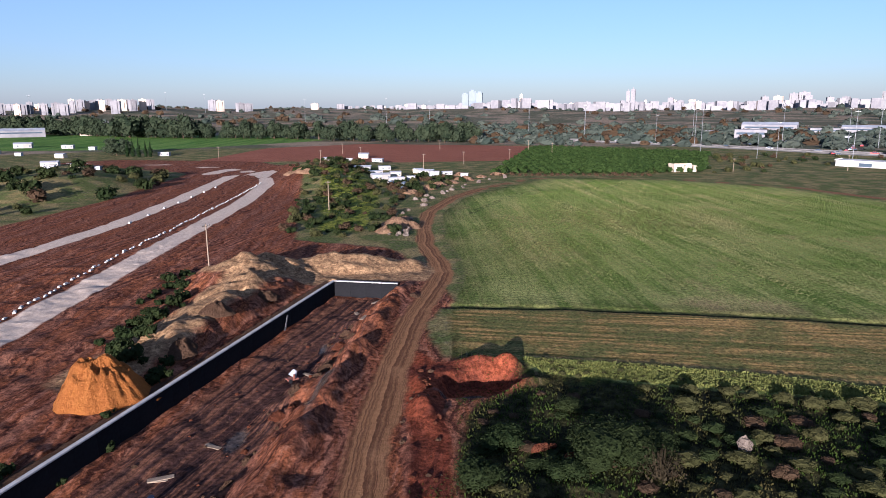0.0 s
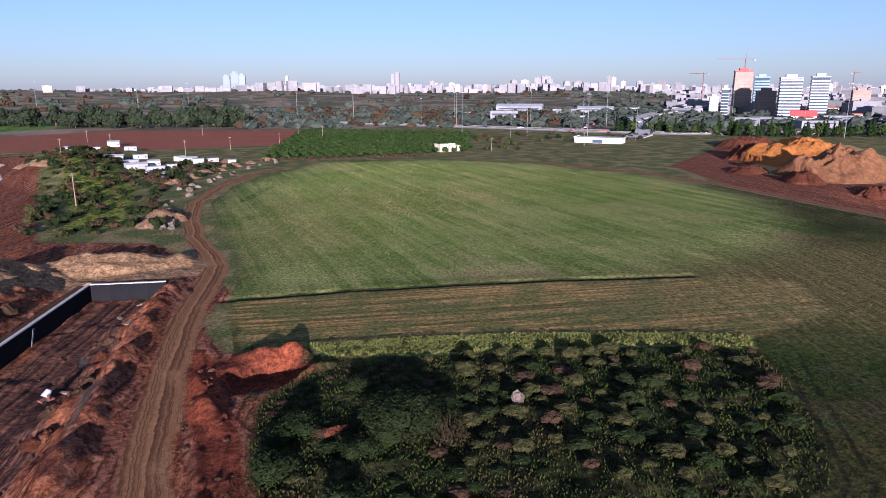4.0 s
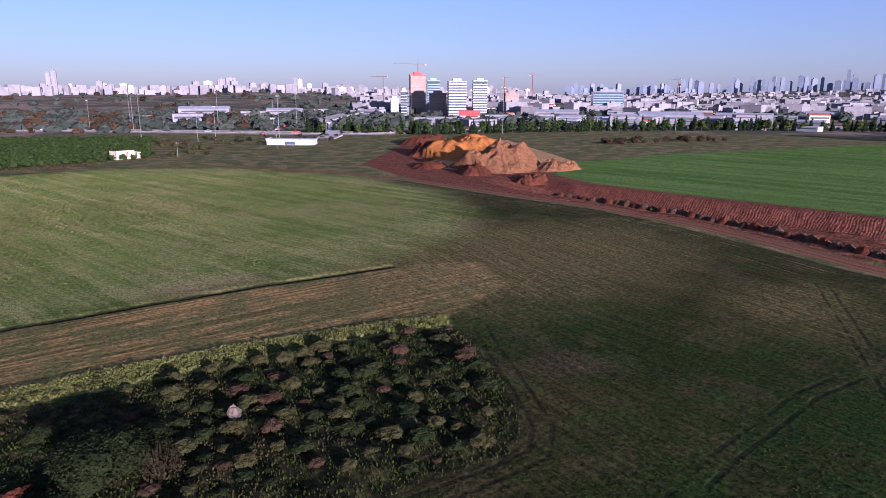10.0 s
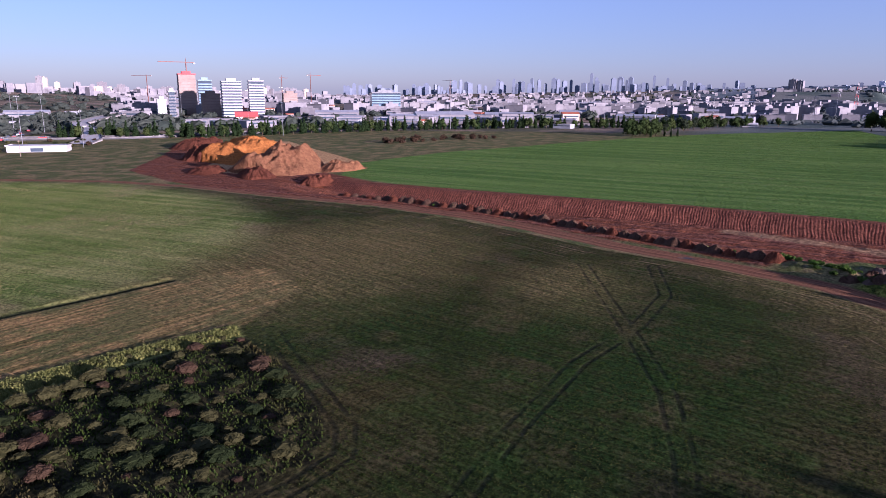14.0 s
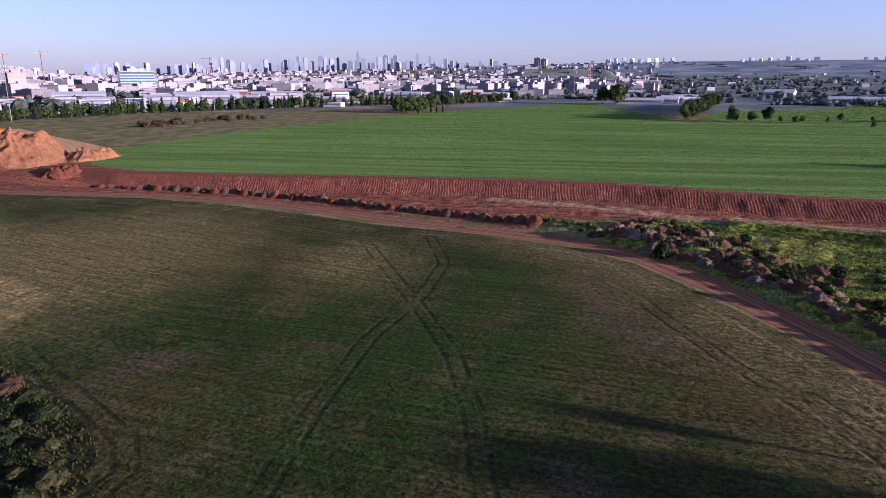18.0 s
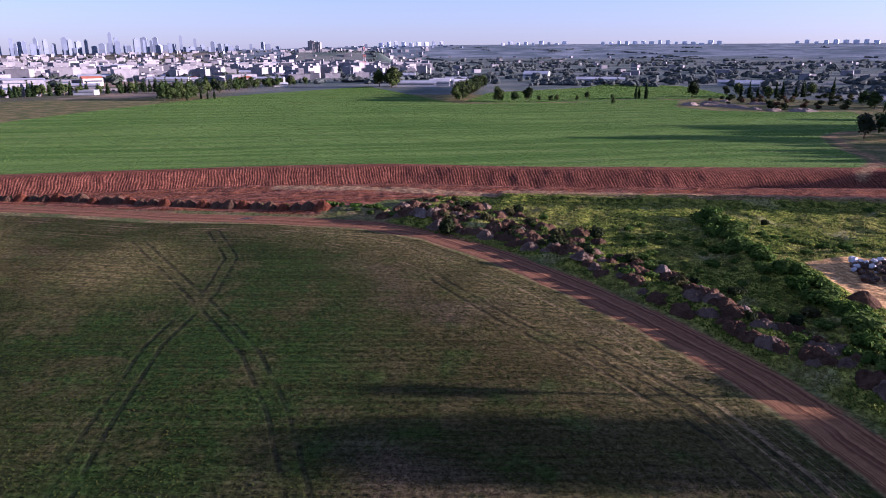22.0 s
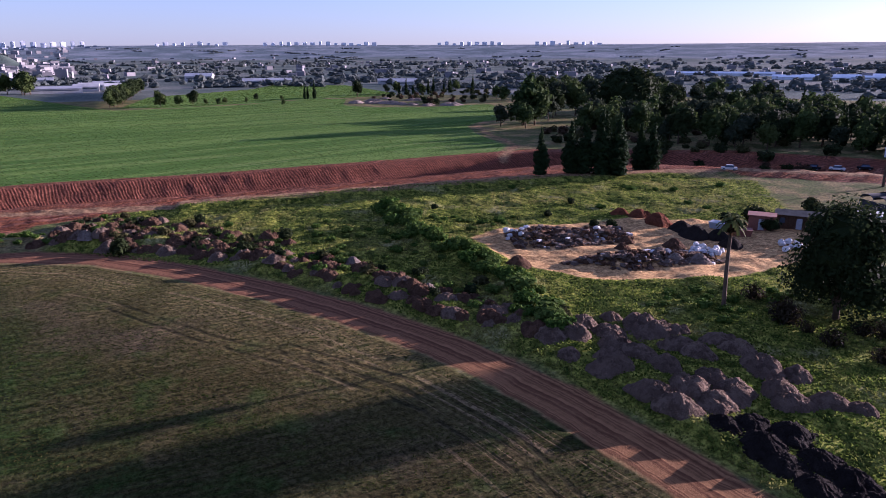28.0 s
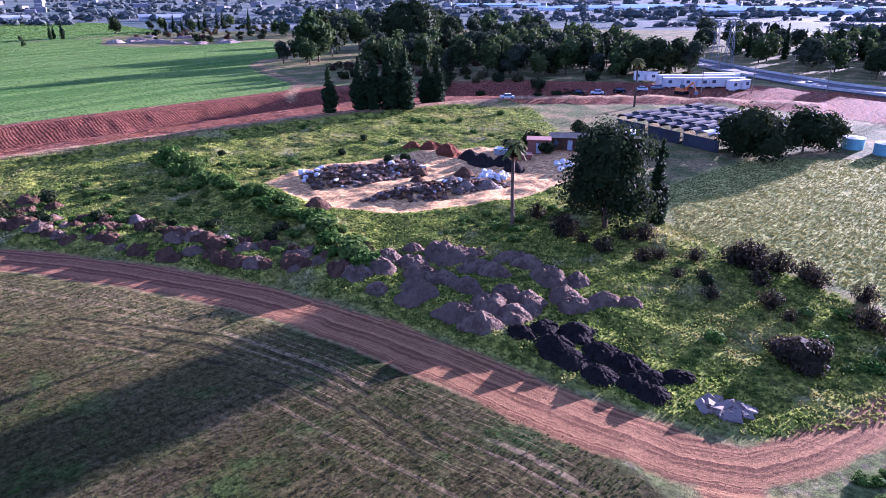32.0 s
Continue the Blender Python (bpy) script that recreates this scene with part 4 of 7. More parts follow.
def earth(name, a, b, c=None):
    n = Nodes(name, 0.95)
    p = n.local()
    mid, fine = n.noise(p, 0.8, 5), n.noise(p, 5.0, 6, 0.75)
    col = n.mix(n.fit(n.calc("ADD", n.calc("MULTIPLY", mid, 0.55), n.calc("MULTIPLY", fine, 0.45)), 0.4, 0.62), a, b)
    col = n.mix(n.calc("MULTIPLY", n.own(), 0.7), col, c or b)
    gully, lumps = n.noise(n.local((1.1, 1.1, 0.16)), 1.0, 5, 0.65), n.noise(p, 2.0, 6, 0.75)
    col = n.mix(n.fit(gully, 0.52, 0.66, 0, 0.55), col, tuple(v * 0.45 for v in b))
    col = n.mix(n.fit(lumps, 0.56, 0.7, 0, 0.4), col, tuple(min(1, v * 1.3) for v in a))
    high = n.calc("ADD", n.calc("MULTIPLY", fine, 0.7), n.calc("ADD", n.calc("MULTIPLY", lumps, 1.2), n.calc("MULTIPLY", gully, 1.1)))
    return n.done(col, high, 1.0, 0.6)


SAND_ORANGE = earth("orange_sand", (0.5, 0.195, 0.045), (0.3, 0.105, 0.027))
SAND_TAN = earth("tan_sand", (0.3, 0.15, 0.068), (0.19, 0.082, 0.038))
SPOIL = earth("grey_spoil", (0.23, 0.165, 0.115), (0.095, 0.064, 0.046), (0.14, 0.098, 0.07))
SPOIL_RED = earth("red_spoil", (0.2, 0.07, 0.034), (0.1, 0.036, 0.02))
SPOIL_BROWN = earth("brown_spoil", (0.15, 0.088, 0.052), (0.075, 0.044, 0.027))
PEAT = earth("black_compost", (0.016, 0.013, 0.012), (0.03, 0.025, 0.021))
STONE = earth("pale_rubble", (0.27, 0.22, 0.175), (0.15, 0.115, 0.09))
CONCRETE = plain("concrete", (0.42, 0.4, 0.37), (0.3, 0.28, 0.25), 1.2)
BITUMEN = plain("bitumen_coat", (0.006, 0.006, 0.007), (0.012, 0.012, 0.013), 1.0, 0.95)
WHITE = plain("white_paint", (0.5, 0.49, 0.47), (0.32, 0.31, 0.29), 0.6, 0.8)
AGED = plain("aged_whitewash", (0.34, 0.325, 0.3), (0.22, 0.205, 0.185), 0.8, 0.9)
CREAM = plain("cream_wall", (0.6, 0.5, 0.38), (0.46, 0.37, 0.27), 0.6)
GREY_SHEET = plain("grey_sheet", (0.32, 0.33, 0.34), (0.22, 0.22, 0.23), 0.5, 0.5)
RUST = plain("rusty_sheet", (0.2, 0.07, 0.045), (0.12, 0.05, 0.035), 1.0, 0.7)
STEEL = plain("galvanised_steel", (0.2, 0.205, 0.21), (0.14, 0.145, 0.15), 1.0, 0.55, metal=0.3)
WOOD = plain("weathered_wood", (0.26, 0.2, 0.14), (0.15, 0.11, 0.075), 3.0, 0.9)
BLUE = plain("blue_plastic", (0.04, 0.12, 0.38), None, 1.0, 0.5)
TEAL = plain("teal_sheet", (0.16, 0.33, 0.36), None, 0.8, 0.5)
RED_PAINT = plain("red_paint", (0.5, 0.05, 0.045), None, 0.6, 0.6)
GLASS = plain("dark_glazing", (0.035, 0.05, 0.07), (0.06, 0.08, 0.1), 0.3, 0.12, 0.05)
TILE_RED = plain("red_roof", (0.36, 0.12, 0.07), None, 0.6)

# ---- the channel under construction ----
STAINED = plain("stained_concrete", (0.17, 0.16, 0.15), (0.09, 0.085, 0.08), 0.8)


def make_channel_wall(name, a, b, top, bottom, panel, face, label):
    """A retaining wall of cast panels with a coated face and a pale cap on each."""
    n = math.hypot(b[0] - a[0], b[1] - a[1])
    turn = math.degrees(math.atan2(b[1] - a[1], b[0] - a[0]))
    wall = thing(name, label, "wall", kind="structure")
    wall.matrix_basis = pose(a[0], a[1], 0, 0, 0, turn)
    count = round(n / panel)
    w = n / count
    body = Geo().box(0.012, -0.2, bottom, w - 0.012, 0.2, top).mesh("wall_panel", face)
    cap = Geo().box(0.006, -0.27, top, w - 0.006, 0.27, top + 0.14, 0.02).mesh("cap", CONCRETE)
    fill = Geo().box(0, -1.9, bottom, w, -0.2, top - 0.2, 0.0).mesh("backfill", SPOIL_BROWN)
    for k in range(count):
        p = part("wall_panel", body, face, wall)
        p.location.x = k * w
        part("cap", cap, CONCRETE, p, "pale concrete cap")
        part("backfill", fill, SPOIL_BROWN, p, "brown earth backfill")
    return wall


make_channel_wall("channel_wall_west", (-20.4, 120.2), (-45.0, 20.0), 0.25, -2.9, 3.0, BITUMEN, "black-coated concrete retaining wall along the channel")
make_channel_wall("channel_wall_north", (-8.3, 118.0), (-20.2, 120.2), 0.25, -2.9, 3.0, BITUMEN, "concrete end wall closing the channel")

ladder = thing("ladder", "aluminium ladder leaning on the black channel wall", "ladder")
for x in (-0.22, 0.22):
    part("rail", Geo().tube((x, 0, 0), (x, 0.7, 3.2), 0.04, 0.04, 5), STEEL, ladder)
for k in range(9):
    part("rung", Geo().tube((-0.22, 0.08 * k, 0.35 * k + 0.15), (0.22, 0.08 * k, 0.35 * k + 0.15), 0.025, 0.025, 5), STEEL, ladder)
set_at(ladder, -24.9, 100.0, -104, 0.8)

rng = np.random.default_rng(3)
barrel = thing("barrel", "blue plastic barrel standing on the channel bed", "barrel")
part("body", Geo().tube((0, 0, 0), (0, 0, 0.45), 0.28, 0.31, 14).tube((0, 0, 0.45), (0, 0, 0.9), 0.31, 0.28, 14), BLUE, barrel, smooth=False)
part("lid", Geo().tube((0, 0, 0.9), (0, 0, 0.95), 0.29, 0.27, 14), plain("dark_lid", (0.02, 0.03, 0.05)), barrel, "dark lid")
set_at(barrel, -25.8, 52.8)

mixer = thing("concrete_mixer", "dark muddy concrete mixer standing on the channel bed", "machine")
part("drum", Geo().tube((0, 0, 0.7), (0.5, 0, 1.4), 0.55, 0.3, 12), GREY_SHEET, mixer)
part("frame", Geo().box(-0.7, -0.5, 0.25, 0.7, 0.5, 0.45).box(-0.1, -0.6, 0.4, 0.1, -0.5, 1.1), RUST, mixer)
for x, y in ((-0.5, -0.55), (-0.5, 0.55)):
    part("wheel", Geo().tube((x, y - 0.08, 0.25), (x, y + 0.08, 0.25), 0.25, 0.25, 12), BITUMEN, mixer)
set_at(mixer, -19.5, 80.5, 40)
board = thing("formwork_board", "pale formwork boards lying in the mud", "board", geo=Geo().box(-1.2, -0.3, 0, 1.2, 0.3, 0.06).box(-0.9, -0.5, 0.06, 1.3, 0.1, 0.12, 0, 12), mat=WOOD)
boards = Stock([board])
for x, y in ((-17.6, 82), (-18.5, 78), (-11.5, 113), (-26.5, 57), (-24, 63.5), (-14.6, 108), (-12.2, 100)):
    boards.put(x, y, 0.8 + 0.5 * rng.random())
clod_protos = []
for k in range(4):
    g = Geo().blob(rng, (0, 0, 0.2), (0.8, 0.6, 0.5), 0.3, 8, 5)
    clod_protos.append(thing("earth_clod", "lump of wet red-brown earth beside the road", "clod", "clods of the works", g, SPOIL_RED if k % 2 else SPOIL_BROWN))
clods = Stock(clod_protos)
for x, y, _ in along(WINDROW, 1.6):
    clods.put(x + rng.normal() * 1.5, y + rng.normal(), 0.15 + 0.35 * rng.random(), sink=0.06)
for x, y in inside(rng, [(-20, 116), (-11, 116), (-17, 80), (-22, 50), (-33, 50)], 60, 1.2):
    clods.put(x, y, 0.12 + 0.25 * rng.random(), sink=0.05)
for x, y in inside(rng, [(-4.5, 78), (-1, 78), (1, 66), (1, 52), (-3, 52), (-5, 64)], 30, 0.7):
    clods.put(x, y, 0.2 + 0.4 * rng.random(), sink=0.1)

# ---- heaps of the western works ----
heap = thing("sand_heap", "bright orange sand heap, half dug away", "heap", geo=heap_geo(rng, 5.4, 6.0, 5.6, 34, 96, 0.26, 6, 1.2, 0.6), mat=SAND_ORANGE, smooth=True)
set_at(heap, -38.6, 70.5, 20)
heap_protos = [thing("spoil_heap", "brown spoil heap with weeds on the building site", "heap", "spoil heaps of the western works", heap_geo(rng, 4.0, 3.2, 1.9, 10, 30, 0.7, 4), m, True) for m in (SPOIL_BROWN, SPOIL_RED, SPOIL_BROWN)]
heaps = Stock(heap_protos)
for x, y, s in ((-33, 93, 1.0), (-34, 82, 1.0), (-29, 105, 0.9), (-45, 100, 0.9), (-5, 111, 0.6)):
    heaps.put(x, y, s * 0.7, sink=0.35, which=0, tall=0.9)
for x, y, _ in along(WINDROW[1:-1], 3.4):
    heaps.put(x + rng.normal() * 1.1, y + rng.normal() * 0.8, 0.16 + 0.2 * rng.random(), sink=0.1, which=(0, 1, 0)[int(rng.integers(3))])
stone_protos = []
for k in range(5):
    g = Geo().blob(rng, (0, 0, 0.35), (0.9, 0.7, 0.6), 0.35, 8, 5)
    stone_protos.append(thing("boulder", "pale broken boulder at the roadside", "rock", "boulders by the road", g, STONE))
stones = Stock(stone_protos)
for x, y in inside(rng, [(-16, 165), (-9, 165), (-8.5, 195), (-14, 198)], 26, 1.6):
    stones.put(x, y, 0.4 + 0.8 * rng.random(), sink=0.15)
for x, y, a in along([(-9, 205), (-4, 232), (5, 262), (18, 286), (33, 304)], 5.2, -2.0):
    stones.put(x + rng.normal() * 2.4, y + rng.normal() * 2.4, 0.5 + 0.9 * rng.random(), sink=0.2)
TAN_EARTH = earth("tan_earth", (0.3, 0.19, 0.11), (0.2, 0.115, 0.065))
tan_protos = [thing("spoil_heap", "pale tan earth heap dumped by the road", "heap", "tan heaps by the houses", heap_geo(rng, 5.0, 4.0, 2.2, 7, 20, 0.35, 4), TAN_EARTH, True) for _ in range(2)]
tans = Stock(tan_protos)
for x, y in ((-12, 180), (-11.5, 190), (-14, 172), (4, 285), (10, 298), (18, 308), (-6, 262), (-2, 275), (26, 318), (-12, 250), (8, 318), (-62, 300), (-58, 288), (-70, 310)):
    tans.put(x, y, 0.7 + 0.6 * rng.random(), sink=0.2, tall=0.75)
kerb_protos = [thing("kerb_stone", "pale concrete kerb block set down beside the carriageway", "kerb stone", "kerb stones", Geo().box(-0.75, -0.3, 0, 0.75, 0.3, 0.25).box(-0.7, -0.25, 0.25, 0.7 - 0.2 * k, 0.22, 0.48, 0.04), CONCRETE) for k in range(3)]
piles = Stock(kerb_protos)
KERB_ROW = [(-64.5, 60), (-68, 100), (-69.4, 116), (-71.4, 143), (-73, 190), (-76.4, 262), (-78, 285)]
for x, y, a in along(KERB_ROW, 2.3):
    piles.put(x + rng.normal() * 0.2, y + rng.normal() * 0.3, 0.6 + 0.25 * rng.random(), a + rng.normal() * 10, 0.05)
for x, y, a in along([(-88, 185), (-91, 235), (-92, 280)], 14):
    piles.put(x, y, 1.0, a, 0.05)

# ---- scrub of the west ----
scrub = Stock([bush(40 + k, 3.2, 2.3, (LEAF_DARK, LEAF_BUSH, LEAF_DARK, LEAF_DRY)[k], 170, 0.34, ("dark green shrub on the spoil bank", "olive shrub on the spoil bank", "dense dark shrub on rough ground", "dry brown shrub on rough ground")[k], ("dark_shrub", "olive_shrub", "evergreen_shrub", "dry_shrub")[k]) for k in range(4)])
for x, y, a in along([(-51, 126), (-47, 112), (-44.5, 100), (-46, 91), (-41, 82), (-35.5, 76)], 1.1):
    scrub.put(x + rng.normal() * 1.6, y + rng.normal() * 1.5, 0.4 + 0.6 * rng.random(), which=0, sink=0.2)
for x, y, a in along([(-33, 78), (-37, 60), (-40, 48)], 2.2):
    scrub.put(x + rng.normal() * 0.8, y + rng.normal(), 0.4 + 0.4 * rng.random(), which=0, sink=0.2)
for x, y in inside(rng, SCRUB_AREA, 230, 2.2):
    scrub.put(x, y, 0.5 + 0.8 * rng.random(), sink=0.25)
for x, y in inside(rng, [(-14, 240), (-24, 300), (-10, 315), (14, 300), (-2, 262), (-8, 238)], 46, 3.0):
    scrub.put(x, y, 0.7 + 0.7 * rng.random(), sink=0.2)
for x, y in inside(rng, [(-118, 190), (-116, 225), (-118, 290), (-128, 320), (-190, 340), (-240, 300), (-180, 200)], 90, 5.0):
    scrub.put(x, y, 0.9 + 1.6 * rng.random(), sink=0.3)
for x, y in inside(rng, [(60, 318), (130, 316), (190, 330), (300, 380), (240, 430), (180, 440), (128, 330)], 60, 4.0):
    scrub.put(x, y, 0.6 + 0.8 * rng.random(), sink=0.2, which=(1, 3, 1, 2)[int(x) % 4])
for x, y, _ in along([(24, 314), (60, 313), (96, 311)], 3.0):
    scrub.put(x, y + rng.normal(), 0.5 + 0.4 * rng.random(), which=3, sink=0.2)

# ---- overgrown plot ----
plot = Stock([bush(60 + k, 2.7, 1.5, (LEAF_BUSH, LEAF_BUSH, LEAF_DRY, LEAF_DARK, LEAF_BUSH)[k], 900, 0.09, ("grey-olive rounded bush on the overgrown plot", "yellowish rounded bush on the overgrown plot", "dry rust-brown bush on the overgrown plot", "dark green bush on the overgrown plot", "pale olive bush on the overgrown plot")[k], lobes=6, core=0.86) for k in range(5)])
for x, y in inside(rng, [(22, 73), (40, 69), (54, 64.5), (62, 60.5), (58, 52), (52.5, 44), (46, 36), (36, 37), (24, 48), (20, 60)], 135, 2.35):
    plot.put(x, y, 0.35 + 0.8 * rng.random() ** 1.3, sink=0.1, tall=0.6 + 0.4 * rng.random(), which=(0, 1, 4, 2, 3, 2, 1, 3, 0, 3)[int(rng.integers(10))])
for x, y in inside(rng, [(9, 72), (22, 72), (22, 56), (28, 40), (8, 40), (2.5, 48), (2, 60)], 70, 2.0):
    plot.put(x, y, 0.4 + 0.45 * rng.random(), sink=0.12, tall=0.6, which=(3, 0, 3, 3, 2)[int(rng.integers(5))])
for x, y in inside(rng, MARGIN, 60, 1.1):
    plot.put(x, y, 0.2 + 0.2 * rng.random(), sink=0.05, which=1)
big = broad_tree(71, 3.5, 8.2, 0.5, LEAF_DARK, 9000, 0.14, "wide sprawling dark green tree on the overgrown plot", 14, 0.05, 4)
set_at(big, 15.6, 56.0, flat=0.6)
bare = twiggy_bush(72, 4.6, 2.8, "half-bare brown bush on the overgrown plot")
set_at(bare, 19.0, 53.0)
small_trees = Stock([broad_tree(73 + k, 2.6, 4.6, 0.3, LEAF_DARK, 3200, 0.12, "low dark green tree on the overgrown plot", 8, 0.03) for k in range(2)])
for x, y, s in ((5.6, 58.4, 1.0), (3.0, 52.2, 1.0), (10.6, 53.2, 0.85), (20.5, 57.5, 0.8), (8.0, 46.5, 0.9), (13.4, 66.0, 0.65)):
    small_trees.put(x, y, s, tall=0.65)
rock = thing("standing_stone", "pale upright rock among the bushes", "rock", geo=Geo().blob(rng, (0, 0, 0.7), (0.75, 0.6, 1.0), 0.25, 8, 5), mat=STONE)
set_at(rock, 28.3, 57.4)
shard = Stock([thing("red_debris", "slab of red earth among the bushes", "debris", geo=Geo().blob(rng, (0, 0, 0.15), (1.1, 0.5, 0.4), 0.3, 8, 4), mat=SPOIL_RED)])
for x, y, s in ((9.0, 57.6, 1.1), (11.8, 56.6, 0.8), (10.2, 58.2, 0.7)):
    shard.put(x, y, s, 20)

# ---- pole lines ----
def utility_pole(h, label):
    ob = thing("utility_pole", label, "pole", "wooden poles")
    part("pole", Geo().tube((0, 0, -0.5), (0, 0, h), 0.15, 0.1, 8), WOOD, ob)
    part("crossarm", Geo().box(-1.0, -0.06, h - 0.65, 1.0, 0.06, h - 0.5), WOOD, ob)
    for x in (-0.9, -0.4, 0.4, 0.9):
        part("insulator", Geo().tube((x, 0, h - 0.5), (x, 0, h - 0.25), 0.06, 0.04, 6), GLASS, ob)
    return ob


utility = Stock([utility_pole(8.8, "weathered wooden utility pole with a crossarm")])
for x, y, s, a in ((-48, 133, 1, 60), (-36, 209, 1.06, 50), (-2, 507, 0.8, 0), (12, 380, 0.8, 0), (-60, 330, 0.9, 40), (60, 470, 1, 20), (70, 430, 1, 20), (40, 400, 0.8, 0), (140, 322, 0.8, 0), (-140, 420, 0.9, 10), (-48, 395, 1.0, 30), (-10, 350, 0.9, 20),
                   (-70, 470, 0.8, 0), (200, 330, 0.9, 0), (-230, 470, 1, 0)):
    utility.put(x, y, s, a)


def mast(h, label):
    ob = thing("light_mast", label, "lamp post", "tall light masts")
    part("pole", Geo().tube((0, 0, -0.5), (0, 0, h), 0.19, 0.09, 8), STEEL, ob)
    part("ring", Geo().tube((0, 0, h - 0.9), (0, 0, h - 0.75), 0.9, 0.9, 10), STEEL, ob)
    head = Geo().box(-0.3, -0.2, -0.25, 0.3, 0.2, 0.15).mesh("lamp_head", WHITE)
    for k in range(4):
        a = k * math.pi / 2
        part("lamp_head", head, WHITE, ob).location = (1.0 * math.cos(a), 1.0 * math.sin(a), h - 0.8)
    return ob


masts = Stock([mast(30, "tall galvanised high-mast light by the highway")])
for x, y, h in ((-583, 964, 50), (-701, 1731, 46), (-594, 1708, 48), (-242, 1198, 41), (-97, 1175, 43), (-22, 1164, 38), (95, 745, 36), (142, 675, 30), (180, 570, 24), (209, 559, 32), (168, 438, 30), (193, 412, 21), (283, 562, 34), (293, 487, 30),
                (161, 767, 33), (217, 586, 29), (207, 416, 22), (225, 368, 29), (323, 499, 29), (571, 625, 27), (248, 350, 21), (389, 325, 35), (661, 485, 21), (526, 256, 36), (517, 475, 31), (640, 150, 34), (700, 60, 32), (900, 40, 34), (1000, -60, 34)):
    masts.put(x, y, h / 30, which=0)


# ---- shacks and farm buildings ----
def shack(w, d, h, wall, roof, label, name="shack", gable=0.0, band=False):
    """A low building with wall panels, an overhanging roof, a door and windows on its long sides."""
    ob = thing(name, label, "building")
    part("wall", Geo().box(-w / 2, -d / 2, -0.6, w / 2, d / 2, h), wall, ob)
    if gable:
        g = Geo().add([(-w / 2 - 0.3, -d / 2 - 0.3, h), (w / 2 + 0.3, -d / 2 - 0.3, h), (w / 2 + 0.3, d / 2 + 0.3, h), (-w / 2 - 0.3, d / 2 + 0.3, h), (-w / 2 - 0.3, 0, h + gable), (w / 2 + 0.3, 0, h + gable)],
                      [(0, 1, 5, 4), (2, 3, 4, 5), (0, 4, 3), (1, 2, 5), (3, 2, 1, 0)])
    else:
        g = Geo().box(-w / 2 - 0.25, -d / 2 - 0.25, h, w / 2 + 0.25, d / 2 + 0.25, h + 0.18)
    part("roof", g, roof, ob)
    for s in (-1, 1):
        y = s * (d / 2 + 0.03)
        if not band:
            part("door", Geo().box(-0.5, min(y, y - s * 0.06), 0, 0.5, max(y, y - s * 0.06), min(2.05, h - 0.2)), GREY_SHEET, ob)
        if band:
            part("window_band", Geo().box(-w * 0.44, min(y, y - s * 0.05), h * 0.55, w * 0.44, max(y, y - s * 0.05), h * 0.75), GLASS, ob)
            continue
        n = max(1, int(w / 3.5))
        for k in range(n):
            x = -w / 2 + (k + 0.5) * w / n + 0.9
            if abs(x) > 1.1 and x < w / 2 - 0.5:
                part("window", Geo().box(x - 0.45, min(y, y - s * 0.05), 1.0, x + 0.45, max(y, y - s * 0.05), min(2.0, h - 0.3)), GLASS, ob)
    return ob


shacks = Stock([shack(9, 5, 2.9, AGED, GREY_SHEET, "white flat-roofed shack of the small settlement"), shack(7, 6, 3.0, CREAM, GREY_SHEET, "cream shack with a grey sheet roof", gable=0.9),
                shack(12, 6, 3.2, AGED, GREY_SHEET, "long white hut with a grey roof", gable=1.0), shack(5, 4, 2.6, GREY_SHEET, AGED, "grey sheet-metal hut with a white roof")])
for x, y, w, a, s in ((-64, 384, 2, 10, 1), (-50, 426, 1, 0, 1.3), (-37, 383, 0, -10, 1), (-20, 288, 0, 15, 1.1), (-28, 300, 2, 20, 1), (-14, 296, 3, 0, 1.1), (-32, 319, 0, 25, 1), (-22, 312, 1, 10, 1), (-4, 313, 3, 5, 1.3), (10, 309, 3, 0, 1.0), (-40, 335, 2, 0, 1),
                      (-12, 330, 1, 30, 0.9), (-30, 345, 0, 12, 1), (-179, 305, 3, 20, 1.2), (-219, 374, 2, 15, 1.1), (-200, 366, 1, 0, 1), (-170, 330, 3, 0, 1), (-188, 454, 0, 5, 1.2), (-344, 553, 2, 20, 1.6), (-300, 540, 0, 10, 1.4), (-270, 520, 3, 0, 1.4), (-240, 500, 2, 12, 1.2),
                      (-320, 480, 0, 0, 1.2), (-290, 460, 3, 8, 1.2), (-250, 440, 1, 0, 1.2), (-8, 322, 2, -10, 0.9), (2, 320, 0, 12, 0.8), (-55, 395, 3, 0, 1.2)):
    shacks.put(x, y, s * 0.68, a, which=w)

ruin = thing("ruined_house", "roofless tan plastered house at the field corner", "building")
for x0, y0, x1, y1, h in ((-6, -3, -5.6, 3, 4.0), (5.6, -3, 6, 3, 3.0), (-6, 2.6, 6, 3, 3.6), (-6, -3, -1.2, -2.6, 3.8), (0.2, -3, 3, -2.6, 3.2), (4.2, -3, 6, -2.6, 2.8), (-1.2, -3, 0.2, -2.6, 0.9), (-0.2, -2.6, 0.2, 2.6, 3.0)):
    part("wall", Geo().box(x0, y0, -0.5, x1, y1, h), CREAM, ruin)
part("floor_slab", Geo().box(-6, -3, -0.3, 6, 3, 0.1), CONCRETE, ruin)
set_at(ruin, 118, 329, 8, 1.0)
depot = thing("long_depot", "long low white concrete building with a dark doorway", "building")
part("wall", Geo().box(-14, -5, -0.5, 14, 5, 4.0), WHITE, depot)
part("roof", Geo().box(-14.4, -5.4, 4.0, 14.4, 5.4, 4.5), WHITE, depot)
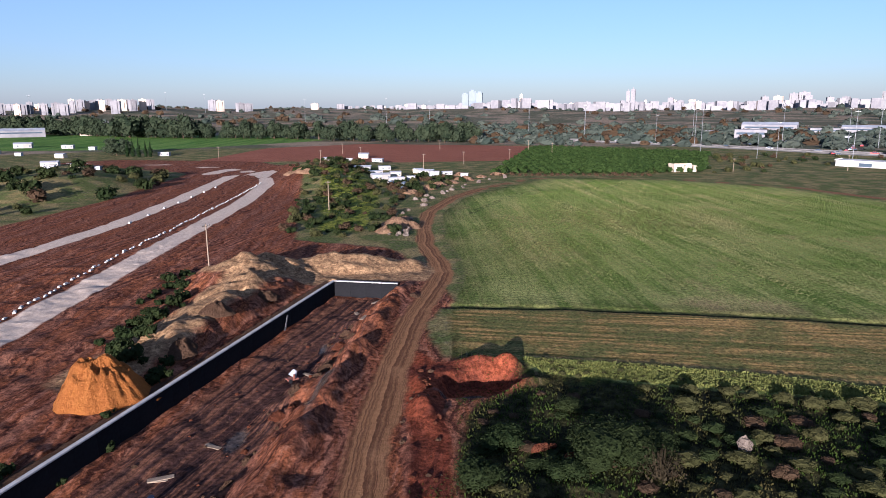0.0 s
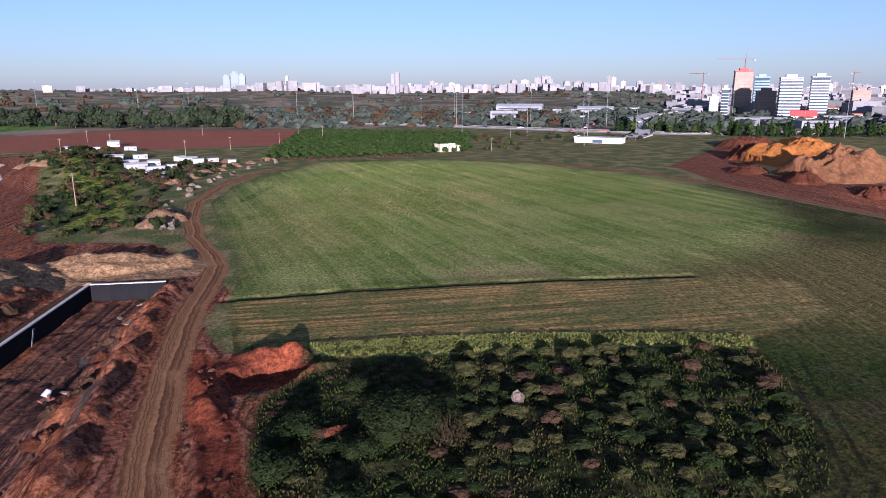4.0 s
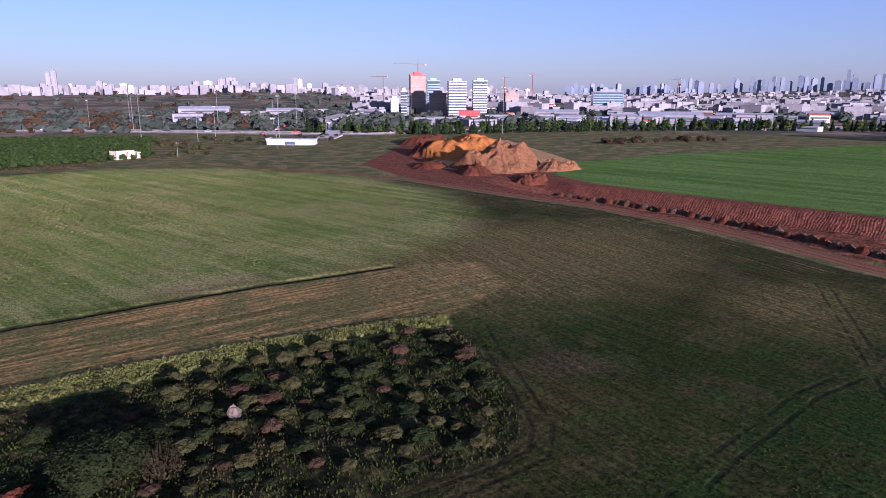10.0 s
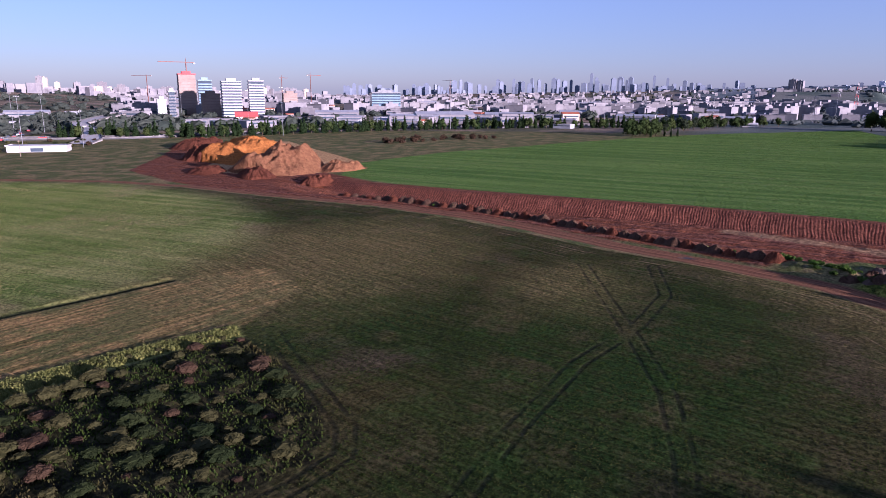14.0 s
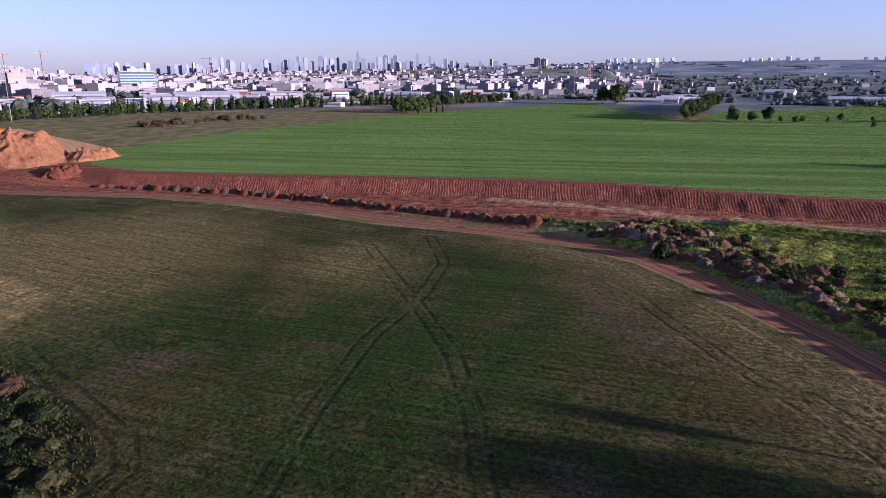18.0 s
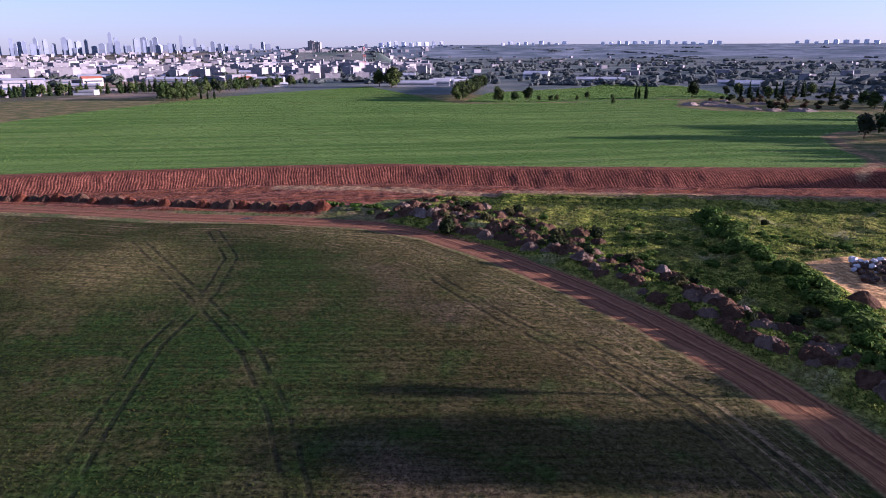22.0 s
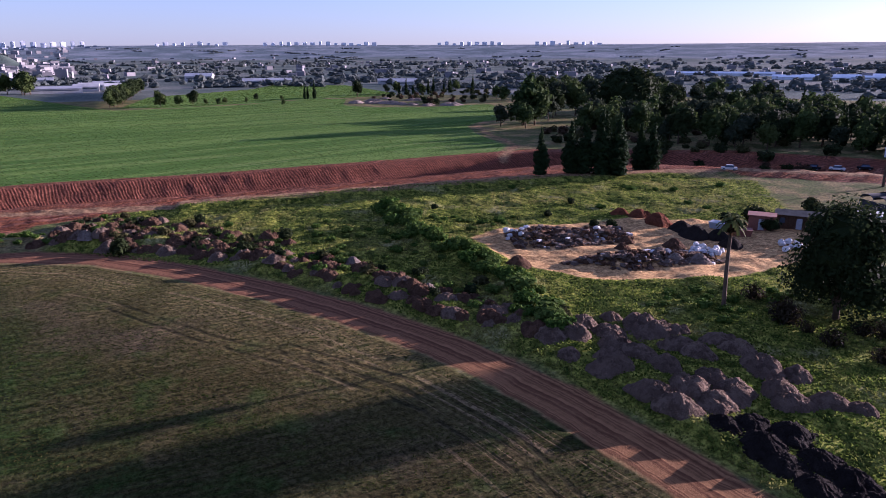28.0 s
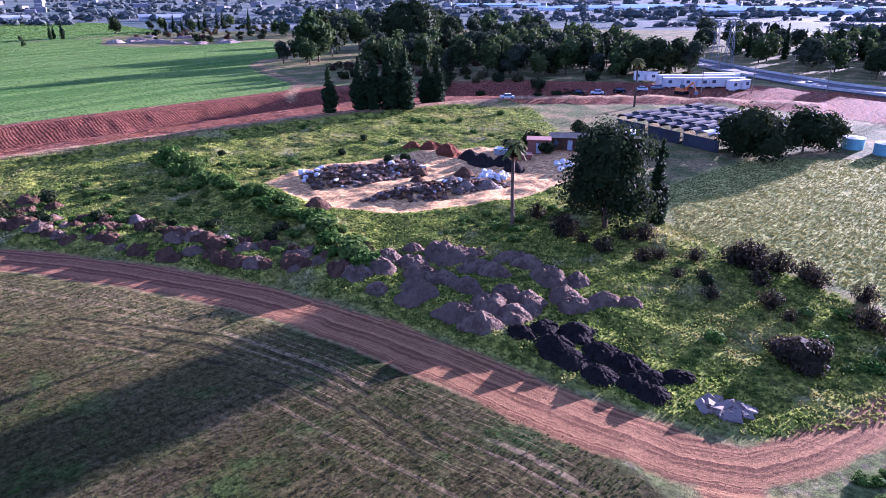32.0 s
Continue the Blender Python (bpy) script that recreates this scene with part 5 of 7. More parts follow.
part("doorway", Geo().box(-3, -5.06, 0.3, 3, -4.9, 2.8), GLASS, depot)
part("parapet", Geo().box(-14.4, -5.6, 4.5, -14.0, 5.4, 5.0), WHITE, depot)
set_at(depot, 222, 349, -48, flat=0.75)

# ---- orchard, gum tree belt, cypress group ----
g = Geo()
rng = np.random.default_rng(12)
ox, oy = (v.ravel() for v in np.meshgrid(np.arange(20, 185, 5.0), np.arange(316, 525, 4.2)))
good = to_area(ox, oy, ORCHARD) < -2
for x, y in zip(ox[good], oy[good]):
    z = height_at(x, y)
    s = 0.8 + 0.4 * rng.random()
    lobes = [(x, y, z + 1.3 * s, 1.9 * s, 1.9 * s, 1.3 * s)]
    g.blob(rng, lobes[0][:3], (1.5 * s, 1.5 * s, 1.1 * s), 0.25, 6, 4).leaves(rng, lobes, 16, 0.7)
thing("orchard_trees", "dense rows of low green orchard trees", "orchard", geo=g, mat=LEAF_ORCHARD, kind="stuff")
gums = Stock([broad_tree(80 + k, 16, 15, 0.6, LEAF_GUM, 420, 1.1, "tall grey-green gum tree in the field belt", 9, 0.025, 0, "gum_tree") for k in range(4)])
for x, y, a in along([(-640, 905), (-529, 845), (-422, 800), (-289, 718), (-179, 700), (-87, 645), (-12, 618), (32, 612)], 5.6):
    gums.put(x + rng.normal() * 6, y + rng.normal() * 8, (0.8 + 0.4 * rng.random()) * (1.25 if x < -250 else 1))
cyps = Stock([cypress_tree(90 + k, 12, 2.6, 500, 0.4, "dark slender cypress tree") for k in range(3)])
for x, y, s in ((-211, 450, 0.95), (-206, 447, 1.0), (-201, 445, 1.05), (-197, 446, 0.9), (-193, 444, 0.95)):
    cyps.put(x, y, s)
for x, y in ((-224, 462), (-229, 466), (-218, 465)):
    gums.put(x, y, 0.72)

# ---- sand heaps and the cut in the east ----
rng = np.random.default_rng(21)
for x, y, rx, ry, h, turn, peaks, mat, label in (
        (220, 186, 27, 19, 10.5, 40, 5, SAND_TAN, "huge tan sand heap with steep dug faces"), (262, 240, 44, 24, 8.0, 35, 5, SAND_ORANGE, "long orange sand heap behind the cut"),
        (231, 163, 12, 9, 4.2, 10, 3, SAND_TAN, "smaller pale sand heap beside the field"), (238, 246, 18, 10, 6.0, 20, 3, SPOIL_RED, "red earth heap at the end of the works"),
        (285, 300, 26, 16, 5.0, 40, 3, SPOIL_RED, "red earth heap near the tree belt"), (196, 178, 13, 7, 3.4, 60, 3, SPOIL_RED, "red spoil ridge at the head of the cut"),
        (198, 205, 12, 8, 2.4, 40, 3, SPOIL_RED, "low red earth heap in the works"), (196, 150, 8, 6, 3.2, 20, 2, SPOIL_RED, "red earth hump on the bank")):
    ob = thing("sand_heap", label, "heap", "heaps of the eastern works", heap_geo(rng, rx, ry, h * 1.15, 34, 104, 0.4, peaks + 3, 0.8, 0.58), mat, True)
    set_at(ob, x, y, turn)
berm = Stock([thing("earth_mound", "small dark earth mound in a row beside the cut", "mound", "row of earth mounds", heap_geo(rng, 1.9, 1.6, 1.35, 5, 14, 0.35, 2), m, True) for m in (SPOIL_BROWN, SPOIL_RED, SPOIL_BROWN)])
for x, y, a in along([(172, 122), (170, 98), (165, 66), (158, 46), (150, 28), (143.5, 8), (138, -4)], 3.0):
    berm.put(x + rng.normal() * 0.4, y, 0.85 + 0.4 * rng.random(), a, 0.1)
belt_heaps = Stock([thing("rubble_heap", lab, "heap", "dumped heaps along the road", heap_geo(rng, 2.4, 2.0, 1.4, 8, 24, 0.42, 3, 1.8), m, True) for m, lab in
                    ((SPOIL, "grey dumped spoil heap by the road"), (SPOIL_BROWN, "brown dumped earth heap by the road"), (STONE, "pale dumped rubble heap by the road"), (SPOIL_RED, "red dumped earth heap by the road"))])
belt_weeds = []
for x, y, a in along([(132, -12), (122, -26), (106, -36), (88, -43.5), (74, -48), (60, -51), (50, -52)], 2.4):
    for _ in range(2):
        belt_heaps.put(x + rng.normal() * 1.0, y - 1.5 - abs(rng.normal()) * 3.0 * (1 if x > 75 else 0.5), 0.45 + 0.5 * rng.random(), sink=0.15, which=(0, 1, 0, 1, 1, 0, 1, 1, 0, 1, 2)[int(rng.integers(11))])
        if rng.random() < 0.7:
            belt_weeds.append((x + rng.normal() * 2, y - 3 - abs(rng.normal()) * 3))
for x, y in inside(rng, [(150, -18), (128, -16), (108, -34), (92, -43), (104, -52), (124, -44), (142, -34)], 46, 2.4):
    belt_heaps.put(x, y, 0.5 + 0.6 * rng.random(), sink=0.2, which=(0, 1, 1, 1)[int(rng.integers(4))])
    belt_weeds.append((x + 2, y + rng.normal() * 2))
for x, y, a in along([(124, -21), (112, -31), (96, -38.8), (82, -42.6), (70, -45.6), (58, -49.4), (52, -51.2)], 1.9):
    belt_heaps.put(x + rng.normal() * 0.5, y - 0.4 - abs(rng.normal()) * 1.4, 0.45 + 0.45 * rng.random(), sink=0.15, which=(0, 1, 1, 0, 1)[int(rng.integers(5))], tall=0.8)
    if rng.random() < 0.5:
        belt_weeds.append((x + rng.normal() * 1.5, y - 2.5 - abs(rng.normal()) * 2))
spoil = Stock([thing("spoil_heap", "tipped heap of grey-brown spoil on the grass", "heap", "tipped spoil heaps", heap_geo(rng, 2.7, 2.3, 1.9, 12, 36, 0.42, 3, 1.7, 0.75), SPOIL, True) for _ in range(4)])
for x, y, s in ((44, -53.5, 0.9), (41, -55, 1.0), (37.5, -54, 1.1), (47, -57, 1.0), (50, -62, 0.9), (46, -62, 1.1), (42.5, -59, 1.1), (38.5, -58.5, 1.1), (35, -57.5, 1.1), (32, -54.5, 1.15), (28.5, -54.3, 1.0), (34, -52, 0.9),
                (49, -66, 0.9), (45.5, -67, 1.0), (42, -65.5, 1.1), (38.5, -64, 1.1), (35, -62.5, 1.0), (31, -60, 1.0), (28, -58.5, 1.0), (36, -68, 1.0), (33, -66.5, 1.0), (30, -65, 1.0), (26.5, -62.5, 1.0), (24, -61.5, 0.9),
                (21.5, -63, 0.9), (19.5, -65.5, 0.8), (25.5, -66.5, 0.9), (40, -68.5, 0.8), (30, -50.8, 0.8), (48, -54, 0.8), (52, -57.5, 0.8)):
    spoil.put(x + rng.normal() * 0.5, y + rng.normal() * 0.5, s * (0.8 + 0.35 * rng.random()), sink=0.15, tall=0.8)
def clod_heap(seed, rx, ry, h, clod, mat, name, label, group):
    """A low heap whose skin is broken into clods."""
    r = np.random.default_rng(seed)
    g = heap_geo(r, rx, ry, h, 10, 30, 0.5, 3, 1.3)
    for _ in range(120):
        a, q = r.random() * 6.28, r.random() ** 0.6
        u, v = math.cos(a) * q, math.sin(a) * q
        c = clod * (0.4 + r.random())
        g.blob(r, (u * rx * 1.05, v * ry * 1.05, max(0.02, h * (1 - q) * (0.8 + 0.3 * r.random()))), (c, c * 0.8, c * 0.7), 0.4, 5, 4)
    return thing(name, label, "heap", group, g, mat)


peat = Stock([clod_heap(45 + k, 2.3, 2.0, 1.5, 0.2, PEAT, "compost_heap", "black cloddy compost heap tipped beside the dirt road", "black compost heaps") for k in range(3)])
for x, y in ((25.6, -51.6), (21.5, -55.4), (19.8, -50.4), (18.4, -53.6), (15.5, -53.3), (16.6, -49.6), (13.8, -50.1), (11.1, -53.7), (12.0, -49.4), (22.0, -51.6), (24.3, -53.8), (13.2, -52.0)):
    peat.put(x, y, 0.8 + 0.3 * rng.random(), sink=0.15, tall=0.62)
CONCRETE_OLD = plain("broken_concrete", (0.18, 0.15, 0.125), (0.09, 0.075, 0.062), 2.0, 0.9, 0.6)
slab_protos = []
for k in range(4):
    g = Geo().box(-0.9, -0.6, -0.15, 0.9, 0.6, 0.3 + 0.25 * rng.random(), 0.08 + 0.1 * rng.random())
    g.v[-1] += rng.normal(size=(8, 3)) * 0.13
    slab_protos.append(thing("broken_stone", "broken pale concrete lump beside the road bend", "rock", "broken stones at the bend", g, CONCRETE_OLD))
slabs = Stock(slab_protos)
for x, y in inside(rng, [(8.0, -49.6), (6.4, -48.9), (4.6, -49.8), (4.2, -52.0), (6.0, -52.4), (8.0, -51.2)], 34, 0.5):
    ob = slabs.put(x, y, 0.25 + 0.7 * rng.random() ** 1.6, sink=-0.05)
    ob.rotation_euler = (rng.normal() * 0.35, rng.normal() * 0.35, rng.random() * 6)

# ---- the yard with tipped rubble ----
def rubble(name, label, area, count, mats, size):
    """Mixed broken pieces strewn in a low heap."""
    cx, cy = np.mean(np.array(area), 0)
    for mat, share in mats:
        g = Geo()
        for x, y in inside(rng, area, int(count * share)):
            d = -to_area(np.array([x]), np.array([y]), area)[0]
            z = height_at(x, y) + min(0.28 * d, 1.1) * rng.random()
            s = size * (0.4 + 1.1 * rng.random() ** 2)
            if rng.random() < 0.45:
                g.box(-s, -s * 0.6, -s * 0.3, s, s * 0.6, s * 0.3, s * 0.1, rng.random() * 360, (x, y, z + 0.1))
            else:
                g.blob(rng, (x, y, z + 0.1), (s, s * (0.5 + 0.5 * rng.random()), s * 0.6), 0.35, 6, 4)
        thing(name, label, "rubble", geo=g, mat=mat, kind="stuff")


RUBBLE_A = [(87, -83), (86, -92), (77, -104), (70, -100), (73, -86), (79, -79)]
RUBBLE_B = [(68, -77.5), (67, -86), (58, -103), (52.5, -100), (58, -84)]
for area, n in ((RUBBLE_A, 620), (RUBBLE_B, 420)):
    rubble("rubble_pile", "tipped building rubble in grey, white and brown pieces", area, n, ((STONE, 0.3), (SPOIL, 0.3), (WHITE, 0.05), (SPOIL_BROWN, 0.35)), 0.55)
yard_heaps = Stock([thing("earth_heap", lab, "heap", "heaps in the yard", heap_geo(rng, 3.2, 2.8, 2.0, 7, 20, 0.2, 2), m) for m, lab in
                    ((SPOIL_RED, "red earth heap in the yard"), (PEAT, "black compost heap in the yard"), (STONE, "pale gravel heap in the yard"), (SPOIL_BROWN, "brown earth heap in the yard"))])
for x, y, w, s in ((74, -112, 0, 1.1), (79, -113, 0, 0.9), (68.5, -112, 1, 1.0), (64.5, -110, 1, 1.1), (61, -112, 1, 0.9), (57.5, -110, 1, 0.8), (60.5, -93, 2, 0.7), (57.5, -93, 2, 0.7), (55, -96, 2, 0.8), (63, -101, 3, 0.8), (71.5, -71.5, 3, 0.8), (83, -112, 0, 0.7),
                   (70, -97, 3, 0.6), (67, -92, 3, 0.6)):
    yard_heaps.put(x, y, s, which=w, sink=0.1)
bags = Stock([thing("white_bag", "white bulk bag tipped in the yard", "bag", "white bags", Geo().blob(rng, (0, 0, 0.4), (0.6, 0.5, 0.5), 0.2, 8, 5), WHITE) for _ in range(2)])
for x, y in inside(rng, [(60, -103), (56, -105), (55, -101), (59, -99.5)], 16, 0.8) + inside(rng, [(52, -116), (47, -120), (45, -114), (49, -111)], 16, 1.2) + inside(rng, [(88, -84), (86, -88), (83, -86), (84, -81)], 9, 1.0):
    bags.put(x, y, 0.8 + 0.5 * rng.random())
hut = shack(4.5, 3.2, 2.6, RUST, RUST, "dark red sheet-metal hut beside the yard", "hut")
set_at(hut, 59, -123.5, 25)
shed = shack(8, 5, 2.6, SPOIL_BROWN, WOOD, "low brown shed with a weathered roof", "shed", 0.6)
set_at(shed, 55, -130, 25)
shed2 = shack(5, 4, 2.6, TEAL, WHITE, "small blue-grey hut behind the yard", "hut")
set_at(shed2, 47.5, -141, 20)
for x, y, a, label, m in ((59, -116, 30, "orange skip in front of the hut", RUST), (64, -118, 10, "grey skip in the yard", GREY_SHEET)):
    skip = thing("skip", label, "skip")
    part("hull", Geo().box(-1.7, -0.9, 0, 1.7, 0.9, 1.2, -0.25), m, skip)
    part("rim", Geo().box(-2.0, -1.2, 1.2, 2.0, 1.2, 1.3), m, skip)
    set_at(skip, x, y, a)

# ---- palms, pine and cypresses by the yard ----
FROND = foliage("palm_frond", (0.03, 0.04, 0.012), (0.09, 0.1, 0.03))


def palm_tree(seed, h, label):
    r = np.random.default_rng(seed)
    ob = thing("palm_tree", label, "tree", "tall palms")
    g = Geo()
    for k in range(8):
        g.tube((0.25 * math.sin(k * 0.3), 0, h * k / 8 - (0.4 if not k else 0)), (0.25 * math.sin((k + 1) * 0.3), 0, h * (k + 1) / 8), 0.3 - 0.014 * k, 0.29 - 0.014 * k, 9)
    part("trunk", g, BARK, ob, "slim grey-brown trunk")
    top = np.array((0.25 * math.sin(2.4), 0, h))
    part("dead_skirt", Geo().leaves(r, [(top[0], 0, h - 1.1, 0.75, 0.75, 1.1)], 150, 0.35, -0.6), LEAF_DRY, ob, "dry brown skirt of old fronds")
    for k in range(26):
        a, e = k * 2.4, 1.15 - 1.7 * (k / 26)
        g, last = Geo(), top
        for j in range(1, 5):
            q = j / 4
            p = top + 2.0 * np.array((math.cos(a) * q * math.cos(e), math.sin(a) * q * math.cos(e), q * math.sin(e) - 0.55 * q * q))
            w = 0.42 * (1 - abs(q - 0.6))
            side = np.array((-math.sin(a), math.cos(a), 0)) * w
            g.add([last + side * 0.8, last - side * 0.8, p - side - (0, 0, 0.12), p + side - (0, 0, 0.12), p, last], [(0, 5, 4, 3), (5, 1, 2, 4)])
            last = p
        part("frond", g, FROND, ob)
    return ob


palms = Stock([palm_tree(5, 12.0, "tall slim fan palm with a dry skirt")])
palms.put(41.6, -79.8, 1.0, 0)
palms.put(60.5, -187, 1.05, 90)
pine = broad_tree(101, 14.4, 11.6, 1.2, LEAF_PINE, 10000, 0.26, "large dark pine tree by the meadow", 20, 0.03, 5, "pine_tree", 0.55)
set_at(pine, 30.2, -85.6)
tall = Stock([cypress_tree(110 + k, 12, 2.9, 1500, 0.3, "tall dark cypress tree near the yard") for k in range(1)])
tall.put(25.3, -92.5, 1.02)
grove = Stock([cypress_tree(120 + k, 15, 5.0, 1700, 0.46, "broad dark cypress tree beside the cut") for k in range(3)])
for x, y, s in ((123.5, -131, 0.82), (119.5, -138, 0.92), (116.5, -140.5, 1.0), (113.5, -143.5, 1.15), (115, -147, 1.1), (112, -149, 1.05), (110, -146, 1.0), (113.5, -161, 0.9), (111, -163, 0.93)):
    grove.put(x, y, s)

# ---- weeds and bushes of the south ----
weeds = Stock([bush(130 + k, 2.6, 1.5, LEAF_WEED, 260, 0.22, "tall lush green weeds on the bank", "weed_clump", 5, 0.6) for k in range(4)])
for x, y, a in along(WEED_BANK, 1.35):
    weeds.put(x + rng.normal() * 1.7, y + rng.normal() * 1.7, 0.85 + 0.8 * rng.random(), sink=0.15)
for x, y in inside(rng, [(100, -38), (118, -60), (108, -72), (90, -70), (74, -66), (58, -60), (52, -55), (74, -50)], 52, 2.4):
    weeds.put(x, y, 0.4 + 0.6 * rng.random(), sink=0.15)
for x, y in inside(rng, [(110, -78), (96, -96), (92, -92), (92, -76)], 16, 1.8) + inside(rng, [(48, -72), (40, -74), (34, -80), (36, -90), (44, -88), (52, -76)], 26, 1.8) + inside(rng, [(10, -60), (-6, -62), (-12, -72), (0, -76), (10, -72)], 14, 1.8):
    weeds.put(x, y, 0.4 + 0.5 * rng.random(), sink=0.15)
for x, y in inside(rng, [(106, -100), (122, -110), (102, -150), (86, -160), (70, -140), (80, -122)], 14, 3.0):
    weeds.put(x, y, 0.4 + 0.6 * rng.random(), sink=0.2)
for k, (x, y) in enumerate(belt_weeds):
    (weeds if k % 2 else scrub).put(x, y, 0.4 + 0.5 * rng.random(), sink=0.1)
for x, y in inside(rng, [(-1.5, -40), (-6, -41), (-9, -50), (-5.5, -51), (-3, -46)], 22, 0.9):
    weeds.put(x, y, 0.25 + 0.35 * rng.random(), sink=0.1)
for x, y, a in along([(172, 122), (170, 98), (165, 66), (158, 46), (150, 28), (143.5, 8), (138, -4)], 6.0):
    weeds.put(x + 0.6 + rng.normal() * 0.5, y + rng.normal() * 0.4, 0.28 + 0.3 * rng.random(), sink=-0.25)
for x, y in inside(rng, [(140, -2), (136, -8), (131, -12), (134, -16), (142, -10)], 12, 1.2):
    weeds.put(x, y, 0.5 + 0.4 * rng.random(), sink=0.1)
dry = Stock([twiggy_bush(140 + k, 3.0, 2.0, "grey-brown leafless bush on the meadow edge") for k in range(3)])
for x, y, s in ((20, -80, 0.8), (17, -81.5, 0.9), (14, -82.5, 1.1), (11.5, -84, 1.2), (9.5, -82.5, 1.1), (7, -83, 1.0), (5, -82, 0.9), (2.5, -81, 0.8), (17, -76, 0.7), (13.5, -76, 0.7), (12, -72, 0.8), (9, -77, 0.7), (6.5, -73, 0.8), (4, -70, 0.6),
                (-2.5, -73, 1.2), (-4.5, -70, 1.2), (-0.5, -79, 0.9), (33, -80, 1.0), (30.5, -79, 0.9), (35, -82, 1.1), (40.5, -84, 1.1), (26.5, -82, 0.9), (24.5, -84, 0.9), (22, -79, 0.9), (27.5, -78.5, 0.7)):
    dry.put(x + rng.normal() * 0.6, y + rng.normal() * 0.6, s * (0.8 + 0.7 * rng.random()))
thicket = bush(158, 5.4, 2.6, TWIG, 2600, 0.17, "large dark brown leafless thicket in the grass", "thicket", 7, 0.8)
set_at(thicket, 2.6, -62.0)
ever = Stock([bush(150 + k, 3.0, 2.6, LEAF_DARK, 420, 0.3, "round dark evergreen shrub", "shrub", 5) for k in range(2)])
for x, y, s in ((60, -117, 1.0), (63.5, -121, 1.2), (57, -123, 1.1), (78, -103, 0.7), (80.5, -101, 0.7), (13.5, -74.5, 0.55), (66, -124, 1.0), (50, -128, 1.2), (46, -131, 1.4), (43, -135, 1.4), (52, -134, 1.5), (56, -140, 1.5), (39, -134, 1.2), (60, -147, 1.3), (41, -127, 1.3),
                (36, -130, 1.2), (110, -50, 1.0), (92, -100, 0.6), (64, -130, 1.3), (112, -86, 0.5), (96, -112, 0.6), (118, -24, 1.2), (104, -40, 0.9)):
    ever.put(x, y, s)
carob = Stock([broad_tree(160 + k, 10, 11.5, 0.4, LEAF_DARK, 2400, 0.42, "wide round dark evergreen tree at the nursery", 12, 0.03, 2, "carob_tree") for k in range(2)])
for x, y, s in ((19.5, -141, 1.0), (24.5, -143, 0.8), (13.5, -152, 0.85), (9.5, -158, 0.7)):
    carob.put(x, y, s)

# ---- nursery roofs, huts, tanks ----
SHADE_NET = plain("shade_net", (0.05, 0.052, 0.057), (0.025, 0.026, 0.03), 0.8, 1.0)
nursery = thing("nursery", "plant nursery under a wavy roof of grey shade-net vaults", "building")
nursery.matrix_basis = pose(54, -155, height_at(45, -160), 0, 0, 154.5)
for k in range(9):
    x0, rise = k * 3.3, 0.85
    for j in range(6):
        y0 = j * 4.6
        pts, faces = [], []
        for i in range(9):
            a = math.pi * i / 8
            for y in (y0, y0 + 4.55):
                pts.append((x0 + 1.65 - 1.65 * math.cos(a), y, 3.0 + rise * math.sin(a) + 0.25 * (j % 2)))
        for i in range(9):
            a = math.pi * i / 8
            for y in (y0, y0 + 4.55):
                pts.append((x0 + 1.65 - 1.6 * math.cos(a), y, 2.94 + rise * 0.96 * math.sin(a) + 0.25 * (j % 2)))
        for i in range(8):
            a = 2 * i
            faces += [(a, a + 2, a + 3, a + 1), (18 + a, 19 + a, 21 + a, 20 + a), (a, 18 + a, 20 + a, a + 2), (a + 1, a + 3, 21 + a, 19 + a)]
        part("roof_vault", Geo().add(pts, faces), GREY_SHEET if k > 6 and j < 3 else SHADE_NET, nursery, "pale translucent vault" if k > 6 and j < 3 else "")
    for j in (0, 3, 6):
        part("post", Geo().tube((x0, j * 4.6, -0.3), (x0, j * 4.6, 3.1), 0.07, 0.07, 6), STEEL, nursery)
for k, (x0, x1) in enumerate(((0.5, 9), (10, 19), (20, 29))):
    part("side_net", Geo().box(x0, -0.08, 0, x1, 0.0, 2.6), SHADE_NET, nursery)
for x, y in ((5.4, -161.5), (-0.5, -158.5)):
    tank = thing("water_tank", "low blue-green metal water tank on the meadow", "tank", "water tanks")
    part("shell", Geo().tube((0, 0, -0.2), (0, 0, 2.3), 2.1, 2.1, 20), TEAL, tank)
    part("roof", Geo().tube((0, 0, 2.3), (0, 0, 2.55), 2.2, 0.3, 20), GREY_SHEET, tank, "grey conical lid")
    set_at(tank, x, y)


def trailer(w, label, mat=WHITE):
    ob = thing("site_cabin", label, "cabin", "site cabins")
    part("body", Geo().box(-w / 2, -1.25, 0.5, w / 2, 1.25, 3.2), mat, ob)
    part("roof", Geo().box(-w / 2 - 0.1, -1.35, 3.2, w / 2 + 0.1, 1.35, 3.32), WHITE, ob)
    for x in (-w / 3, w / 3):
        part("window", Geo().box(x - 0.6, -1.29, 1.6, x + 0.6, -1.24, 2.6), GLASS, ob)
        part("window", Geo().box(x - 0.6, 1.24, 1.6, x + 0.6, 1.29, 2.6), GLASS, ob)
        part("support", Geo().box(x - 0.4, -1.0, -0.3, x + 0.4, 1.0, 0.5), CONCRETE, ob)
    part("door", Geo().box(-0.45, 1.24, 0.6, 0.45, 1.3, 2.6), GREY_SHEET, ob)
    return ob


